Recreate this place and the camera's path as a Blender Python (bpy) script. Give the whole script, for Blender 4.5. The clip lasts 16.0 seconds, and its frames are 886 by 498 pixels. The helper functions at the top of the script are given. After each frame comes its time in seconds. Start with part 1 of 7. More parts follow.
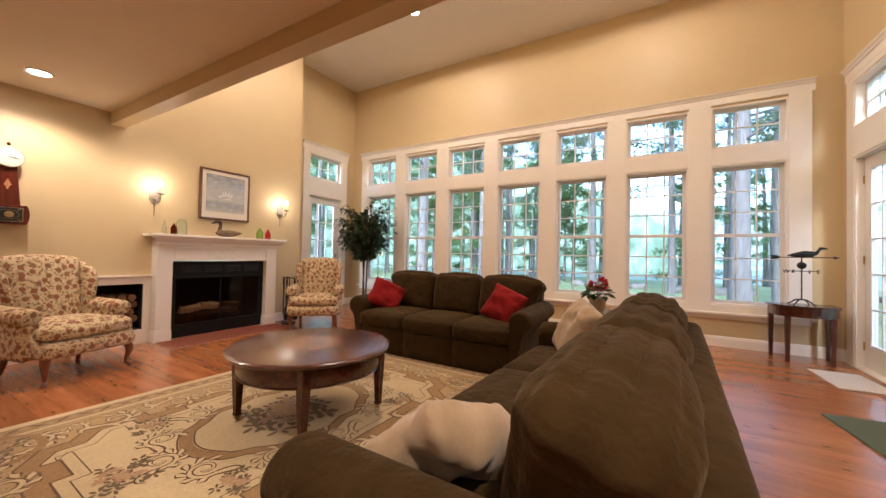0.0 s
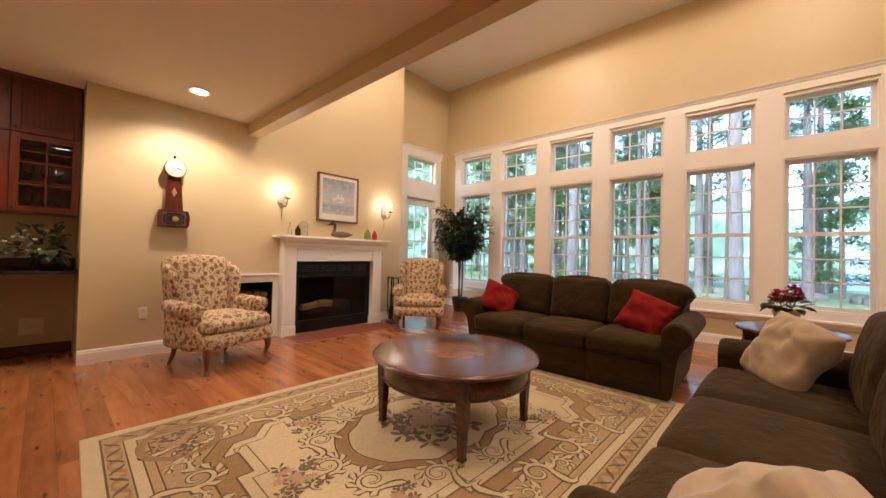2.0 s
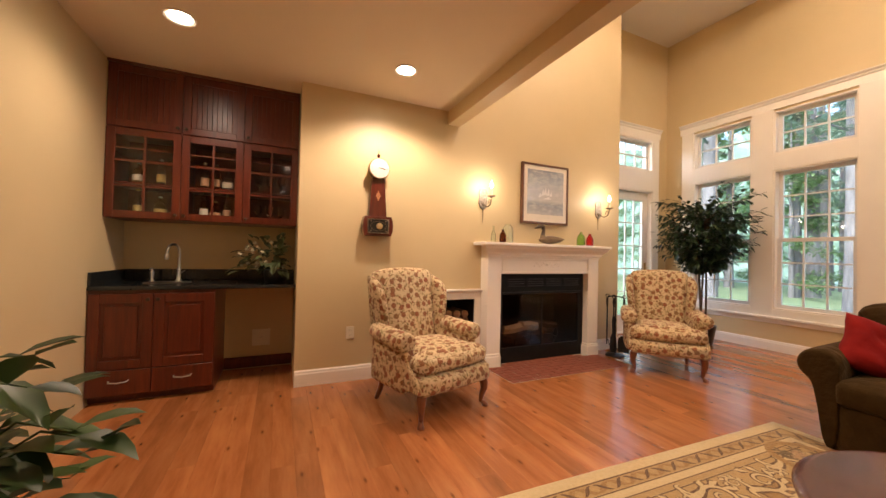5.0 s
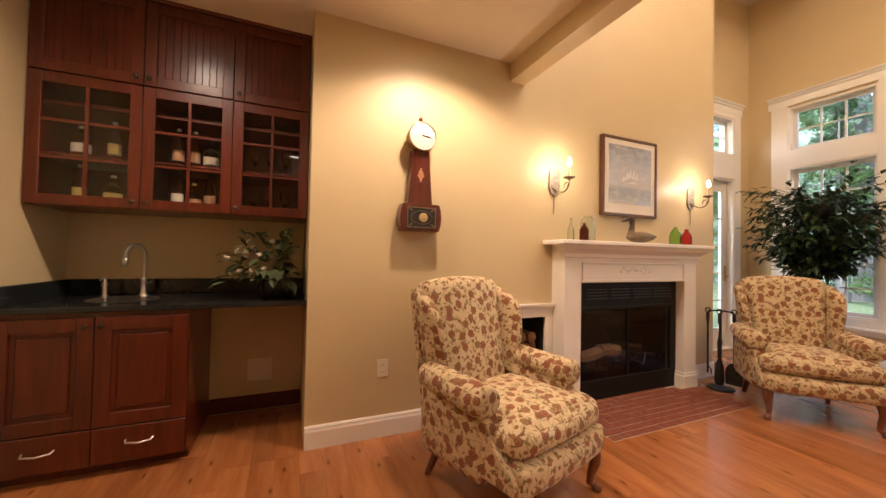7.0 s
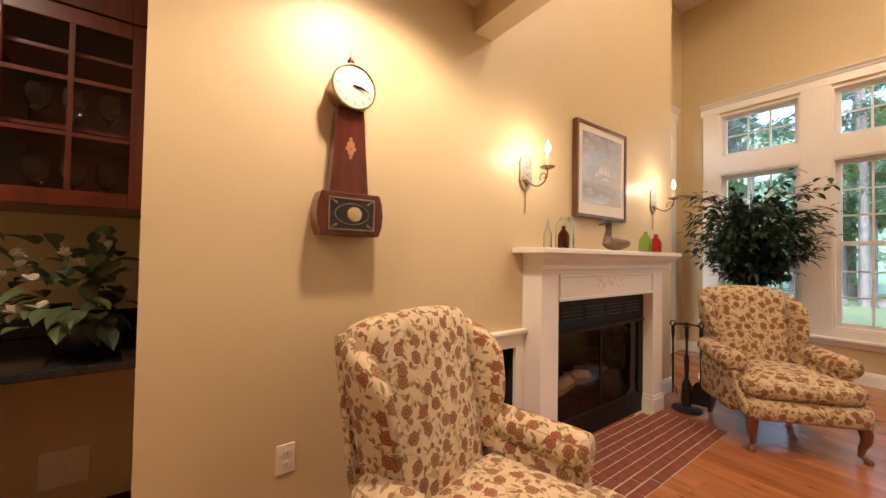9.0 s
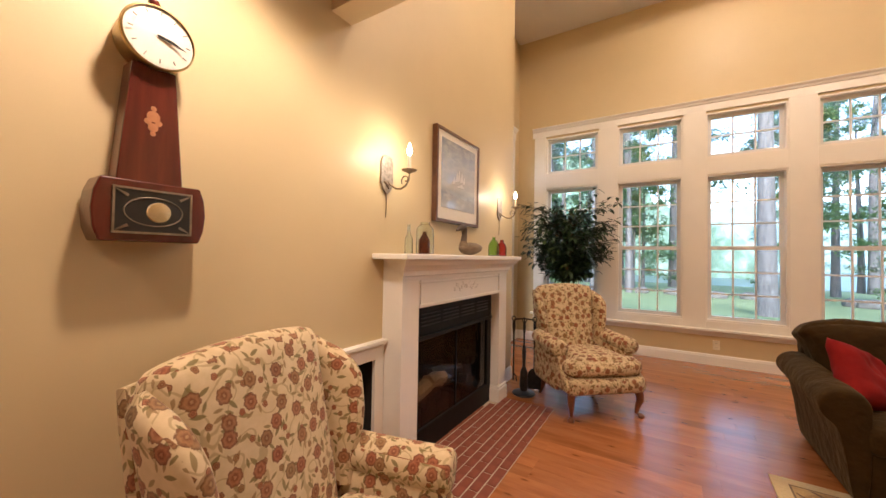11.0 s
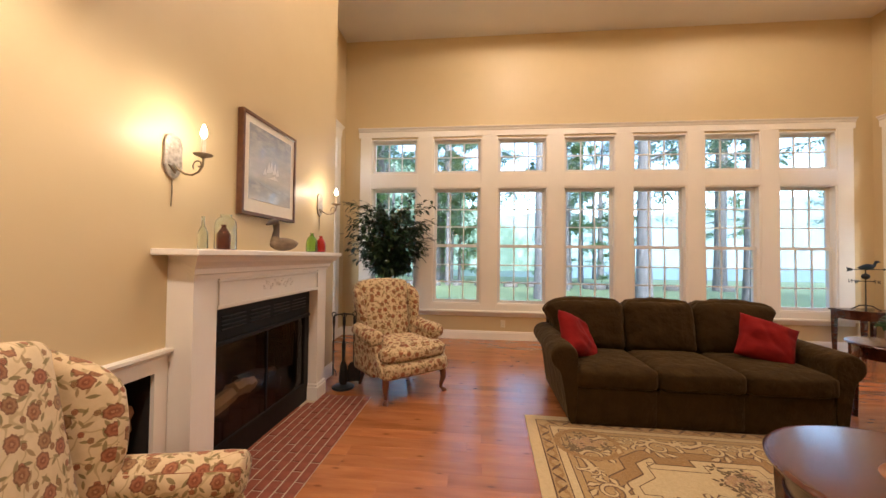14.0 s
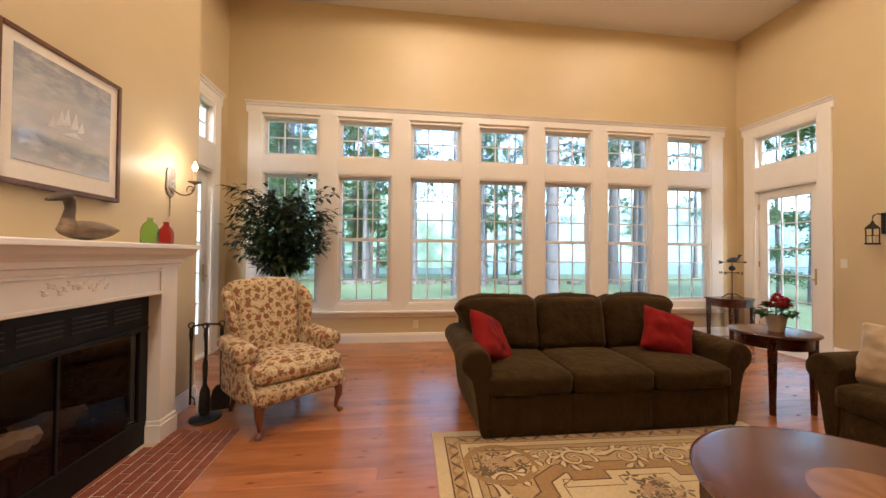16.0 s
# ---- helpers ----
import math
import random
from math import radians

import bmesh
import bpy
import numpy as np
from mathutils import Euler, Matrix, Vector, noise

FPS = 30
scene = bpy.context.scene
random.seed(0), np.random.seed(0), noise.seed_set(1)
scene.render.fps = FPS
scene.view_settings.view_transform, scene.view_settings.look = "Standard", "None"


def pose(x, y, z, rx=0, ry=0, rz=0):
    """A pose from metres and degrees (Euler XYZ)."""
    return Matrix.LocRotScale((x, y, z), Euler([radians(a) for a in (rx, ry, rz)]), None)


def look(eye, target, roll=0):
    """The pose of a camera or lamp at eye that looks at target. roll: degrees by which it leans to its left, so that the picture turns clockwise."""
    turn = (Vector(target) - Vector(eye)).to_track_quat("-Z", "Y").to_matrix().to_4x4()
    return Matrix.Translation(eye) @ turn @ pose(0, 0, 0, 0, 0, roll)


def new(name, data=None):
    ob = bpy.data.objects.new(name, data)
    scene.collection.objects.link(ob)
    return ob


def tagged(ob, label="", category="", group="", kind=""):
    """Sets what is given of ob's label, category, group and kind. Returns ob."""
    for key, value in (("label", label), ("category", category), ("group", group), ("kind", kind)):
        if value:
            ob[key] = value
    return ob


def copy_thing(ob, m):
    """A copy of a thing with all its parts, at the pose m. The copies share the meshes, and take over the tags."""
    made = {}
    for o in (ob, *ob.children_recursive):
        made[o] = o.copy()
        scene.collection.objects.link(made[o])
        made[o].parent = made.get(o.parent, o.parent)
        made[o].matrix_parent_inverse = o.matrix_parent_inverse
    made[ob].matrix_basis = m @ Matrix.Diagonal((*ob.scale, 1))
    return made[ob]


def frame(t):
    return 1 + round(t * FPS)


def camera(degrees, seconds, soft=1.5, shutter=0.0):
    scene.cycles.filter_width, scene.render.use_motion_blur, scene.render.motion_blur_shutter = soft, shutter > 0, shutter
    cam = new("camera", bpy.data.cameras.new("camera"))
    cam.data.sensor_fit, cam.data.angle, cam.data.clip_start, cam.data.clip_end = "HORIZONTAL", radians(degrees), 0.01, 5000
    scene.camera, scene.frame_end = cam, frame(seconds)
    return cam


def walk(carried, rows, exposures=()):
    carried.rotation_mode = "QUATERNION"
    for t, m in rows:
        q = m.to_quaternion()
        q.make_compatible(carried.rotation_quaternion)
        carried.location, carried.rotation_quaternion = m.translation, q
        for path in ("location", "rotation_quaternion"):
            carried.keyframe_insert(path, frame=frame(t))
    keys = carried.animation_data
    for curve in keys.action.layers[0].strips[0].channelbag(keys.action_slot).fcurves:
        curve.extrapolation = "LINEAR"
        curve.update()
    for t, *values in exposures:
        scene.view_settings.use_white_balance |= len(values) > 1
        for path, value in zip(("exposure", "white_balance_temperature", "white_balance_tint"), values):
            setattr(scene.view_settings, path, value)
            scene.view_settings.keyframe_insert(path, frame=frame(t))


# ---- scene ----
cam = camera(102.3, 16.0)
PATH = [
    (0, (0.395, 0.262, 1.151), (-0.621, 1.984, 1.189), 1.2),
    (0.5, (0.35, 0.273, 1.152), (-0.805, 1.906, 1.192), 1.2),
    (1, (0.228, 0.252, 1.149), (-1.039, 1.799, 1.19), 1.3),
    (1.5, (0.026, 0.182, 1.156), (-1.295, 1.683, 1.191), 1.4),
    (2, (-0.169, 0.144, 1.147), (-1.503, 1.634, 1.178), 1.4),
    (2.5, (-0.373, 0.149, 1.143), (-1.763, 1.586, 1.179), 1.3),
    (3, (-0.604, 0.15, 1.155), (-2.077, 1.502, 1.194), 1.4),
    (3.5, (-0.857, 0.148, 1.181), (-2.409, 1.409, 1.217), 1.3),
    (4, (-1.102, 0.196, 1.19), (-2.746, 1.334, 1.228), 1.2),
    (4.5, (-1.343, 0.238, 1.202), (-3.09, 1.211, 1.236), 1.3),
    (5, (-1.598, 0.243, 1.204), (-3.42, 1.068, 1.237), 1.3),
    (5.2, (-1.699, 0.246, 1.201), (-3.536, 1.035, 1.235), 1.3),
    (7.5, (-2.925, 0.289, 1.208), (-4.761, 1.08, 1.253), 1.0),
    (8, (-3.146, 0.35, 1.228), (-4.955, 1.203, 1.274), 1.1),
    (8.5, (-3.328, 0.409, 1.268), (-5.062, 1.405, 1.304), 1.1),
    (9, (-3.465, 0.508, 1.29), (-5.092, 1.67, 1.331), 1.0),
    (9.5, (-3.54, 0.578, 1.317), (-5.055, 1.884, 1.354), 1.1),
    (10, (-3.585, 0.618, 1.328), (-4.958, 2.072, 1.372), 1.0),
    (12.3, (-3.508, 0.595, 1.349), (-4.183, 2.477, 1.387), 0.9),
    (12.5, (-3.487, 0.597, 1.344), (-4.111, 2.497, 1.385), 0.8),
    (13, (-3.46, 0.583, 1.339), (-3.945, 2.523, 1.381), 0.7),
    (13.5, (-3.443, 0.57, 1.33), (-3.784, 2.54, 1.373), 0.7),
    (14, (-3.425, 0.552, 1.329), (-3.621, 2.542, 1.371), 0.7),
    (14.5, (-3.396, 0.547, 1.322), (-3.448, 2.546, 1.359), 0.5),
    (15, (-3.34, 0.637, 1.305), (-3.258, 2.635, 1.336), 0.6),
    (15.5, (-3.281, 0.819, 1.313), (-3.097, 2.81, 1.351), 0.6),
    (16, (-3.275, 1.041, 1.296), (-3.03, 3.025, 1.329), 0.5),
]
walk(cam, [(t, look(eye, target, roll)) for t, eye, target, roll in PATH], exposures=[(0.0, 2.66, 5900, 12), (2.0, 2.64, 6100, 13), (3.5, 2.64, 6450, 14), (5.2, 2.72, 6750, 14), (7.5, 2.68, 6750, 15), (9.5, 2.64, 6450, 14), (12.5, 2.52, 6300, 12), (16.0, 2.58, 6200, 11)])

from mathutils.bvhtree import BVHTree

# ---- world and light ----
world = bpy.data.worlds.new("world")
scene.world = world
world.use_nodes = True
wn = world.node_tree
sky = wn.nodes.new("ShaderNodeTexSky")
sky.sky_type = "NISHITA"
sky.sun_disc = False
sky.sun_elevation = radians(32)
sky.sun_rotation = radians(200)
sky.air_density, sky.dust_density, sky.ozone_density = 1.0, 1.0, 1.8
wn.nodes["Background"].inputs["Strength"].default_value = 0.15
wn.links.new(sky.outputs["Color"], wn.nodes["Background"].inputs["Color"])

sun = new("sun", bpy.data.lights.new("sun", "SUN"))
sun.data.energy, sun.data.angle, sun.data.color = 1.5, radians(25), (1.0, 0.95, 0.88)
sun.rotation_euler = (radians(58), 0, radians(20))

WARM = (1.0, 0.77, 0.59)
# the second value: emission by which the far backdrops imitate mist
SCONCE_W, HAZE_GLOW = 0.65, 0.19
PLANT_AT = (-3.12, -0.74)


def spot_lamp(x, y, z, watts, size=138, radius=0.06, blend=0.5):
    ob = new("downlight_lamp", bpy.data.lights.new("downlight_lamp", "SPOT"))
    ob.data.energy, ob.data.color, ob.data.spot_size, ob.data.spot_blend = watts, WARM, radians(size), blend
    ob.data.shadow_soft_size = radius
    ob.location = (x, y, z)
    return ob


def bulb_lamp(x, y, z, watts, radius=0.03):
    ob = new("bulb_lamp", bpy.data.lights.new("bulb_lamp", "POINT"))
    ob.data.energy, ob.data.color, ob.data.shadow_soft_size = watts, (1.0, 0.83, 0.67), radius
    ob.location = (x, y, z)
    return ob


# Only the first two are in view; the other four are added unseen.
LOW_DOWNLIGHTS = [(-4.43, 1.15), (-4.46, -0.41), (-1.9, 0.3), (0.9, 0.3), (-0.5, -2.0), (1.8, -2.0)]
# The first is in view; four more are added unseen for the high room.
HIGH_DOWNLIGHTS = [(-2.86, 4.74), (0.4, 4.74), (-4.1, 2.9), (-1.2, 2.9), (1.5, 2.9)]
LOW_CEIL, HIGH_CEIL = 2.74, 4.96
for k, (x, y) in enumerate(LOW_DOWNLIGHTS):
    spot_lamp(x, y, LOW_CEIL - 0.035, (16.5, 10, 9.5, 34, 17, 17)[k], (148, 152, 112, 116, 130, 130)[k], 0.06, (0.5, 0.8, 0.7, 0.7, 0.6, 0.6)[k])
for k, (x, y) in enumerate(HIGH_DOWNLIGHTS):
    spot_lamp(x, y, HIGH_CEIL - 0.035, (24, 18, 22, 27, 34)[k], (177, 177, 160, 177, 124)[k], 0.12, (0.15, 0.15, 0.3, 0.15, 0.5)[k])


# ---- materials ----
def material(name):
    m = bpy.data.materials.new(name)
    m.use_nodes = True
    nt = m.node_tree
    return m, nt, nt.nodes["Principled BSDF"]


def node(nt, kind, **settings):
    n = nt.nodes.new(kind)
    for key, value in settings.items():
        if key in n.inputs:
            n.inputs[key].default_value = value
    return n


def coords(nt, scale=(1, 1, 1), rotation=(0, 0, 0)):
    tc = nt.nodes.new("ShaderNodeTexCoord")
    mp = nt.nodes.new("ShaderNodeMapping")
    mp.inputs["Scale"].default_value = scale
    mp.inputs["Rotation"].default_value = rotation
    nt.links.new(tc.outputs["Object"], mp.inputs["Vector"])
    return mp.outputs["Vector"]


def ramp(nt, factor, stops):
    r = nt.nodes.new("ShaderNodeValToRGB")
    els = r.color_ramp.elements
    while len(els) < len(stops):
        els.new(0.5)
    for e, (p, c) in zip(els, stops):
        e.position, e.color = p, (*c, 1)
    nt.links.new(factor, r.inputs["Fac"])
    return r.outputs["Color"]


def noise_tex(nt, vec, scale, detail=4.0, rough=0.55):
    n = nt.nodes.new("ShaderNodeTexNoise")
    n.inputs["Scale"].default_value, n.inputs["Detail"].default_value, n.inputs["Roughness"].default_value = scale, detail, rough
    nt.links.new(vec, n.inputs["Vector"])
    return n.outputs["Fac"]


def bump(nt, bs, height, strength=0.2, distance=0.002):
    b = nt.nodes.new("ShaderNodeBump")
    b.inputs["Strength"].default_value, b.inputs["Distance"].default_value = strength, distance
    nt.links.new(height, b.inputs["Height"])
    nt.links.new(b.outputs["Normal"], bs.inputs["Normal"])


def mix_color(nt, fac, a, b, mode="MIX"):
    mx = nt.nodes.new("ShaderNodeMix")
    mx.data_type, mx.blend_type = "RGBA", mode
    for sock, val in ((mx.inputs[0], fac), (mx.inputs[6], a), (mx.inputs[7], b)):
        if hasattr(val, "links"):
            nt.links.new(val, sock)
        elif isinstance(val, tuple):
            sock.default_value = (*val, 1)
        else:
            sock.default_value = val
    return mx.outputs[2]


def simple(name, c1, c2, scale=6.0, rough=0.6, metal=0.0, bump_scale=0.0, bump_strength=0.15, bump_dist=0.002, coat=0.0, sheen=0.0, stretch=(1, 1, 1)):
    """Two tones mottled by noise, with a fine relief."""
    m, nt, bs = material(name)
    vec = coords(nt, stretch)
    f = noise_tex(nt, vec, scale, 6)
    nt.links.new(ramp(nt, f, [(0.3, c1), (0.7, c2)]), bs.inputs["Base Color"])
    bs.inputs["Roughness"].default_value, bs.inputs["Metallic"].default_value = rough, metal
    bs.inputs["Coat Weight"].default_value, bs.inputs["Sheen Weight"].default_value = coat, sheen
    if bump_scale:
        bump(nt, bs, noise_tex(nt, vec, bump_scale, 3), bump_strength, bump_dist)
    return m


WALL = simple("wall_paint", (0.59, 0.466, 0.265), (0.63, 0.50, 0.29), 1.3, 0.46, bump_scale=140, bump_strength=0.12, bump_dist=0.001)
CEIL = simple("ceiling_paint", (0.72, 0.64, 0.515), (0.76, 0.68, 0.555), 1.1, 0.8, bump_scale=120, bump_strength=0.1, bump_dist=0.001)
CEIL_HIGH = simple("ceiling_white", (0.74, 0.71, 0.66), (0.78, 0.75, 0.70), 1.1, 0.8, bump_scale=120, bump_strength=0.1, bump_dist=0.001)
WHITE = simple("white_gloss_paint", (0.83, 0.79, 0.715), (0.87, 0.83, 0.755), 3.0, 0.32, bump_scale=60, bump_strength=0.05, bump_dist=0.001)
VINYL = simple("white_sash_vinyl", (0.72, 0.72, 0.70), (0.77, 0.77, 0.75), 5.0, 0.4)
BRASS = simple("aged_brass", (0.42, 0.30, 0.12), (0.55, 0.40, 0.18), 30, 0.3, 1.0)
STEEL = simple("brushed_steel", (0.55, 0.55, 0.54), (0.66, 0.66, 0.64), 60, 0.28, 1.0)
IRON = simple("black_iron", (0.018, 0.017, 0.016), (0.035, 0.032, 0.03), 40, 0.5, 0.6, bump_scale=90)
PLASTIC = simple("ivory_plastic", (0.72, 0.66, 0.52), (0.76, 0.70, 0.56), 8, 0.4)


def glass_pane_material():
    m, nt, bs = material("window_glass")
    out = nt.nodes["Material Output"]
    tr = nt.nodes.new("ShaderNodeBsdfTransparent")
    tr.inputs["Color"].default_value = (0.965, 0.985, 1.0, 1)
    gl = nt.nodes.new("ShaderNodeBsdfGlossy")
    gl.inputs["Roughness"].default_value = 0.01
    lw, pw, ml = nt.nodes.new("ShaderNodeLayerWeight"), nt.nodes.new("ShaderNodeMath"), nt.nodes.new("ShaderNodeMath")
    lw.inputs["Blend"].default_value = 0.5
    pw.operation, ml.operation = "POWER", "MULTIPLY_ADD"
    pw.inputs[1].default_value, ml.inputs[1].default_value, ml.inputs[2].default_value = 4.0, 0.6, 0.025
    nt.links.new(lw.outputs["Facing"], pw.inputs[0])
    nt.links.new(pw.outputs[0], ml.inputs[0])
    mx = nt.nodes.new("ShaderNodeMixShader")
    nt.links.new(ml.outputs[0], mx.inputs["Fac"])
    nt.links.new(tr.outputs["BSDF"], mx.inputs[1])
    nt.links.new(gl.outputs["BSDF"], mx.inputs[2])
    nt.links.new(mx.outputs["Shader"], out.inputs["Surface"])
    return m


PANE = glass_pane_material()


def wood(name, dark, mid, light, grain=(1, 14, 14), scale=3.0, rough=0.3, coat=0.3, rand=0.0, islands=False):
    """Grain that runs along local x; rand: how far pieces differ from one another."""
    m, nt, bs = material(name)
    vec = coords(nt, grain)
    info = nt.nodes.new("ShaderNodeNewGeometry" if islands else "ShaderNodeObjectInfo")
    pick = info.outputs["Random Per Island" if islands else "Random"]
    add = nt.nodes.new("ShaderNodeVectorMath")
    sc = nt.nodes.new("ShaderNodeVectorMath")
    add.operation, sc.operation = "ADD", "SCALE"
    comb = nt.nodes.new("ShaderNodeCombineXYZ")
    for k in "XYZ":
        nt.links.new(pick, comb.inputs[k])
    nt.links.new(comb.outputs["Vector"], sc.inputs[0])
    sc.inputs["Scale"].default_value = 37.0
    nt.links.new(vec, add.inputs[0])
    nt.links.new(sc.outputs["Vector"], add.inputs[1])
    f = noise_tex(nt, add.outputs["Vector"], scale, 7, 0.62)
    col = ramp(nt, f, [(0.25, dark), (0.5, mid), (0.75, light)])
    if rand:
        streak = coords(nt, (0.55, 4.5, 4.5))
        add2 = nt.nodes.new("ShaderNodeVectorMath")
        add2.operation = "ADD"
        nt.links.new(streak, add2.inputs[0])
        nt.links.new(sc.outputs["Vector"], add2.inputs[1])
        dark_marks = ramp(nt, noise_tex(nt, add2.outputs["Vector"], 1.7, 5, 0.7), [(0.23, (0.58, 0.52, 0.48)), (0.35, (0.93, 0.91, 0.89)), (0.75, (1.14, 1.13, 1.11))])
        col = mix_color(nt, 1.0, col, dark_marks, "MULTIPLY")
        add3 = nt.nodes.new("ShaderNodeVectorMath")
        add3.operation = "ADD"
        nt.links.new(coords(nt, (1.9, 5.5, 5.5)), add3.inputs[0])
        nt.links.new(sc.outputs["Vector"], add3.inputs[1])
        knot = nt.nodes.new("ShaderNodeTexVoronoi")
        knot.voronoi_dimensions = "2D"
        knot.inputs["Scale"].default_value = 1.0
        nt.links.new(add3.outputs["Vector"], knot.inputs["Vector"])
        knots = ramp(nt, knot.outputs["Distance"], [(0.0, (0.36, 0.29, 0.25)), (0.03, (0.55, 0.48, 0.43)), (0.06, (0.93, 0.91, 0.89)), (0.11, (1, 1, 1))])
        col = mix_color(nt, 1.0, col, knots, "MULTIPLY")
        hsv = nt.nodes.new("ShaderNodeHueSaturation")
        mr = nt.nodes.new("ShaderNodeMapRange")
        mr.inputs["To Min"].default_value, mr.inputs["To Max"].default_value = 1 - rand, 1 + rand
        nt.links.new(pick, mr.inputs["Value"])
        nt.links.new(mr.outputs["Result"], hsv.inputs["Value"])
        nt.links.new(col, hsv.inputs["Color"])
        col = hsv.outputs["Color"]
    nt.links.new(col, bs.inputs["Base Color"])
    bs.inputs["Roughness"].default_value, bs.inputs["Coat Weight"].default_value, bs.inputs["Coat Roughness"].default_value = rough, coat, 0.2
    bump(nt, bs, f, 0.12, 0.001)
    return m


FLOOR_WOOD = wood("laminate_plank", (0.26, 0.086, 0.028), (0.37, 0.135, 0.046), (0.45, 0.185, 0.066), (0.9, 6, 6), 2.0, 0.26, 0.42, 0.17)
FLOOR_REST = wood("laminate_plank_joined", (0.26, 0.086, 0.028), (0.37, 0.135, 0.046), (0.45, 0.185, 0.066), (0.9, 6, 6), 2.0, 0.26, 0.42, 0.17, True)
CHERRY = wood("cherry_wood", (0.052, 0.0078, 0.0026), (0.094, 0.0145, 0.0048), (0.142, 0.0245, 0.0080), (12, 12, 1.0), 2.5, 0.32, 0.3)
MAHOGANY = wood("mahogany", (0.032, 0.0072, 0.0038), (0.060, 0.0135, 0.006), (0.105, 0.027, 0.011), (1.0, 10, 10), 2.5, 0.27, 0.35)


# ---- mesh helpers ----
def box(bm, x0, x1, y0, y1, z0, z1, bevel=0.0, seg=1):
    vs = [bm.verts.new((x, y, z)) for x in (x0, x1) for y in (y0, y1) for z in (z0, z1)]
    fs = [bm.faces.new([vs[i] for i in q]) for q in ((0, 1, 3, 2), (4, 6, 7, 5), (0, 4, 5, 1), (2, 3, 7, 6), (0, 2, 6, 4), (1, 5, 7, 3))]
    if bevel:
        es = {e for f in fs for e in f.edges}
        bmesh.ops.bevel(bm, geom=list(es), offset=bevel, segments=seg, affect="EDGES", profile=0.5)
    return vs


def lathe(bm, profile, seg=24, centre=(0, 0, 0), axis="z", caps=True):
    """Turns a profile of (radius, height) round an axis."""
    rings = []
    for r, h in profile:
        ring = []
        for k in range(seg):
            a = 2 * math.pi * k / seg
            p = (r * math.cos(a), r * math.sin(a), h)
            if axis == "x":
                p = (h, r * math.cos(a), r * math.sin(a))
            elif axis == "y":
                p = (r * math.sin(a), h, r * math.cos(a))
            ring.append(bm.verts.new((p[0] + centre[0], p[1] + centre[1], p[2] + centre[2])))
        rings.append(ring)
    for a, b in zip(rings, rings[1:]):
        for k in range(seg):
            bm.faces.new((a[k], a[(k + 1) % seg], b[(k + 1) % seg], b[k]))
    for ring, flip in ((rings[0], True), (rings[-1], False)) if caps else ():
        bm.faces.new(ring[::-1] if flip else ring)


def tube(bm, points, radius, seg=8):
    """A round bar along points; radius: one number, or one for each point."""
    pts = [Vector(p) for p in points]
    rad = radius if isinstance(radius, (list, tuple)) else [radius] * len(pts)
    side = None
    rings = []
    for i, p in enumerate(pts):
        d = (pts[min(i + 1, len(pts) - 1)] - pts[max(i - 1, 0)]).normalized()
        if side is None:
            side = d.orthogonal().normalized()
        side = (side - d * side.dot(d)).normalized()
        up = d.cross(side)
        rings.append([bm.verts.new(p + (side * math.cos(2 * math.pi * k / seg) + up * math.sin(2 * math.pi * k / seg)) * rad[i]) for k in range(seg)])
    for a, b in zip(rings, rings[1:]):
        for k in range(seg):
            bm.faces.new((a[k], a[(k + 1) % seg], b[(k + 1) % seg], b[k]))
    bm.faces.new(rings[0][::-1])
    bm.faces.new(rings[-1])


def prism(bm, outline, lo, hi, axis="x"):
    """Pulls a closed outline of pairs along an axis; pairs are the two other axes in order."""
    def place(p, h):
        return (h, p[0], p[1]) if axis == "x" else (p[0], h, p[1]) if axis == "y" else (p[0], p[1], h)
    a = [bm.verts.new(place(p, lo)) for p in outline]
    b = [bm.verts.new(place(p, hi)) for p in outline]
    n = len(outline)
    bm.faces.new(a[::-1])
    bm.faces.new(b)
    for k in range(n):
        bm.faces.new((a[k], a[(k + 1) % n], b[(k + 1) % n], b[k]))


def mesh_of(name, bm, mat, smooth=None):
    bmesh.ops.recalc_face_normals(bm, faces=bm.faces[:])
    me = bpy.data.meshes.new(name)
    bm.to_mesh(me)
    bm.free()
    me.materials.append(mat)
    if smooth is not None:
        me.shade_smooth()
        me.set_sharp_from_angle(angle=radians(smooth))
    return me


def part(name, bm, mat, parent=None, label="", smooth=None):
    """Links a bmesh as one mesh object, under a thing where one is given."""
    ob = new(name, mesh_of(name, bm, mat, smooth))
    if parent is not None:
        ob.parent = parent
    if label:
        ob["label"] = label
    return ob


def piece(name, me, parent, m):
    """An object of its own on a shared mesh."""
    ob = new(name, me)
    ob.parent = parent
    ob.matrix_basis = m
    return ob


def thing(name, label, category, m=None, group="", kind=""):
    ob = new(name)
    ob.empty_display_size = 0.1
    if m is not None:
        ob.matrix_basis = m
    return tagged(ob, label, category, group, kind)


def structure(name, bm, mat, label, category, smooth=None):
    return tagged(part(name, bm, mat, None, "", smooth), label, category, "", "structure")


def soften(ob, width=0.01, seg=2, sub=0):
    b = ob.modifiers.new("bevel", "BEVEL")
    b.width, b.segments, b.limit_method, b.angle_limit = width, seg, "ANGLE", radians(40)
    if sub:
        s = ob.modifiers.new("sub", "SUBSURF")
        s.levels = s.render_levels = sub
    return ob


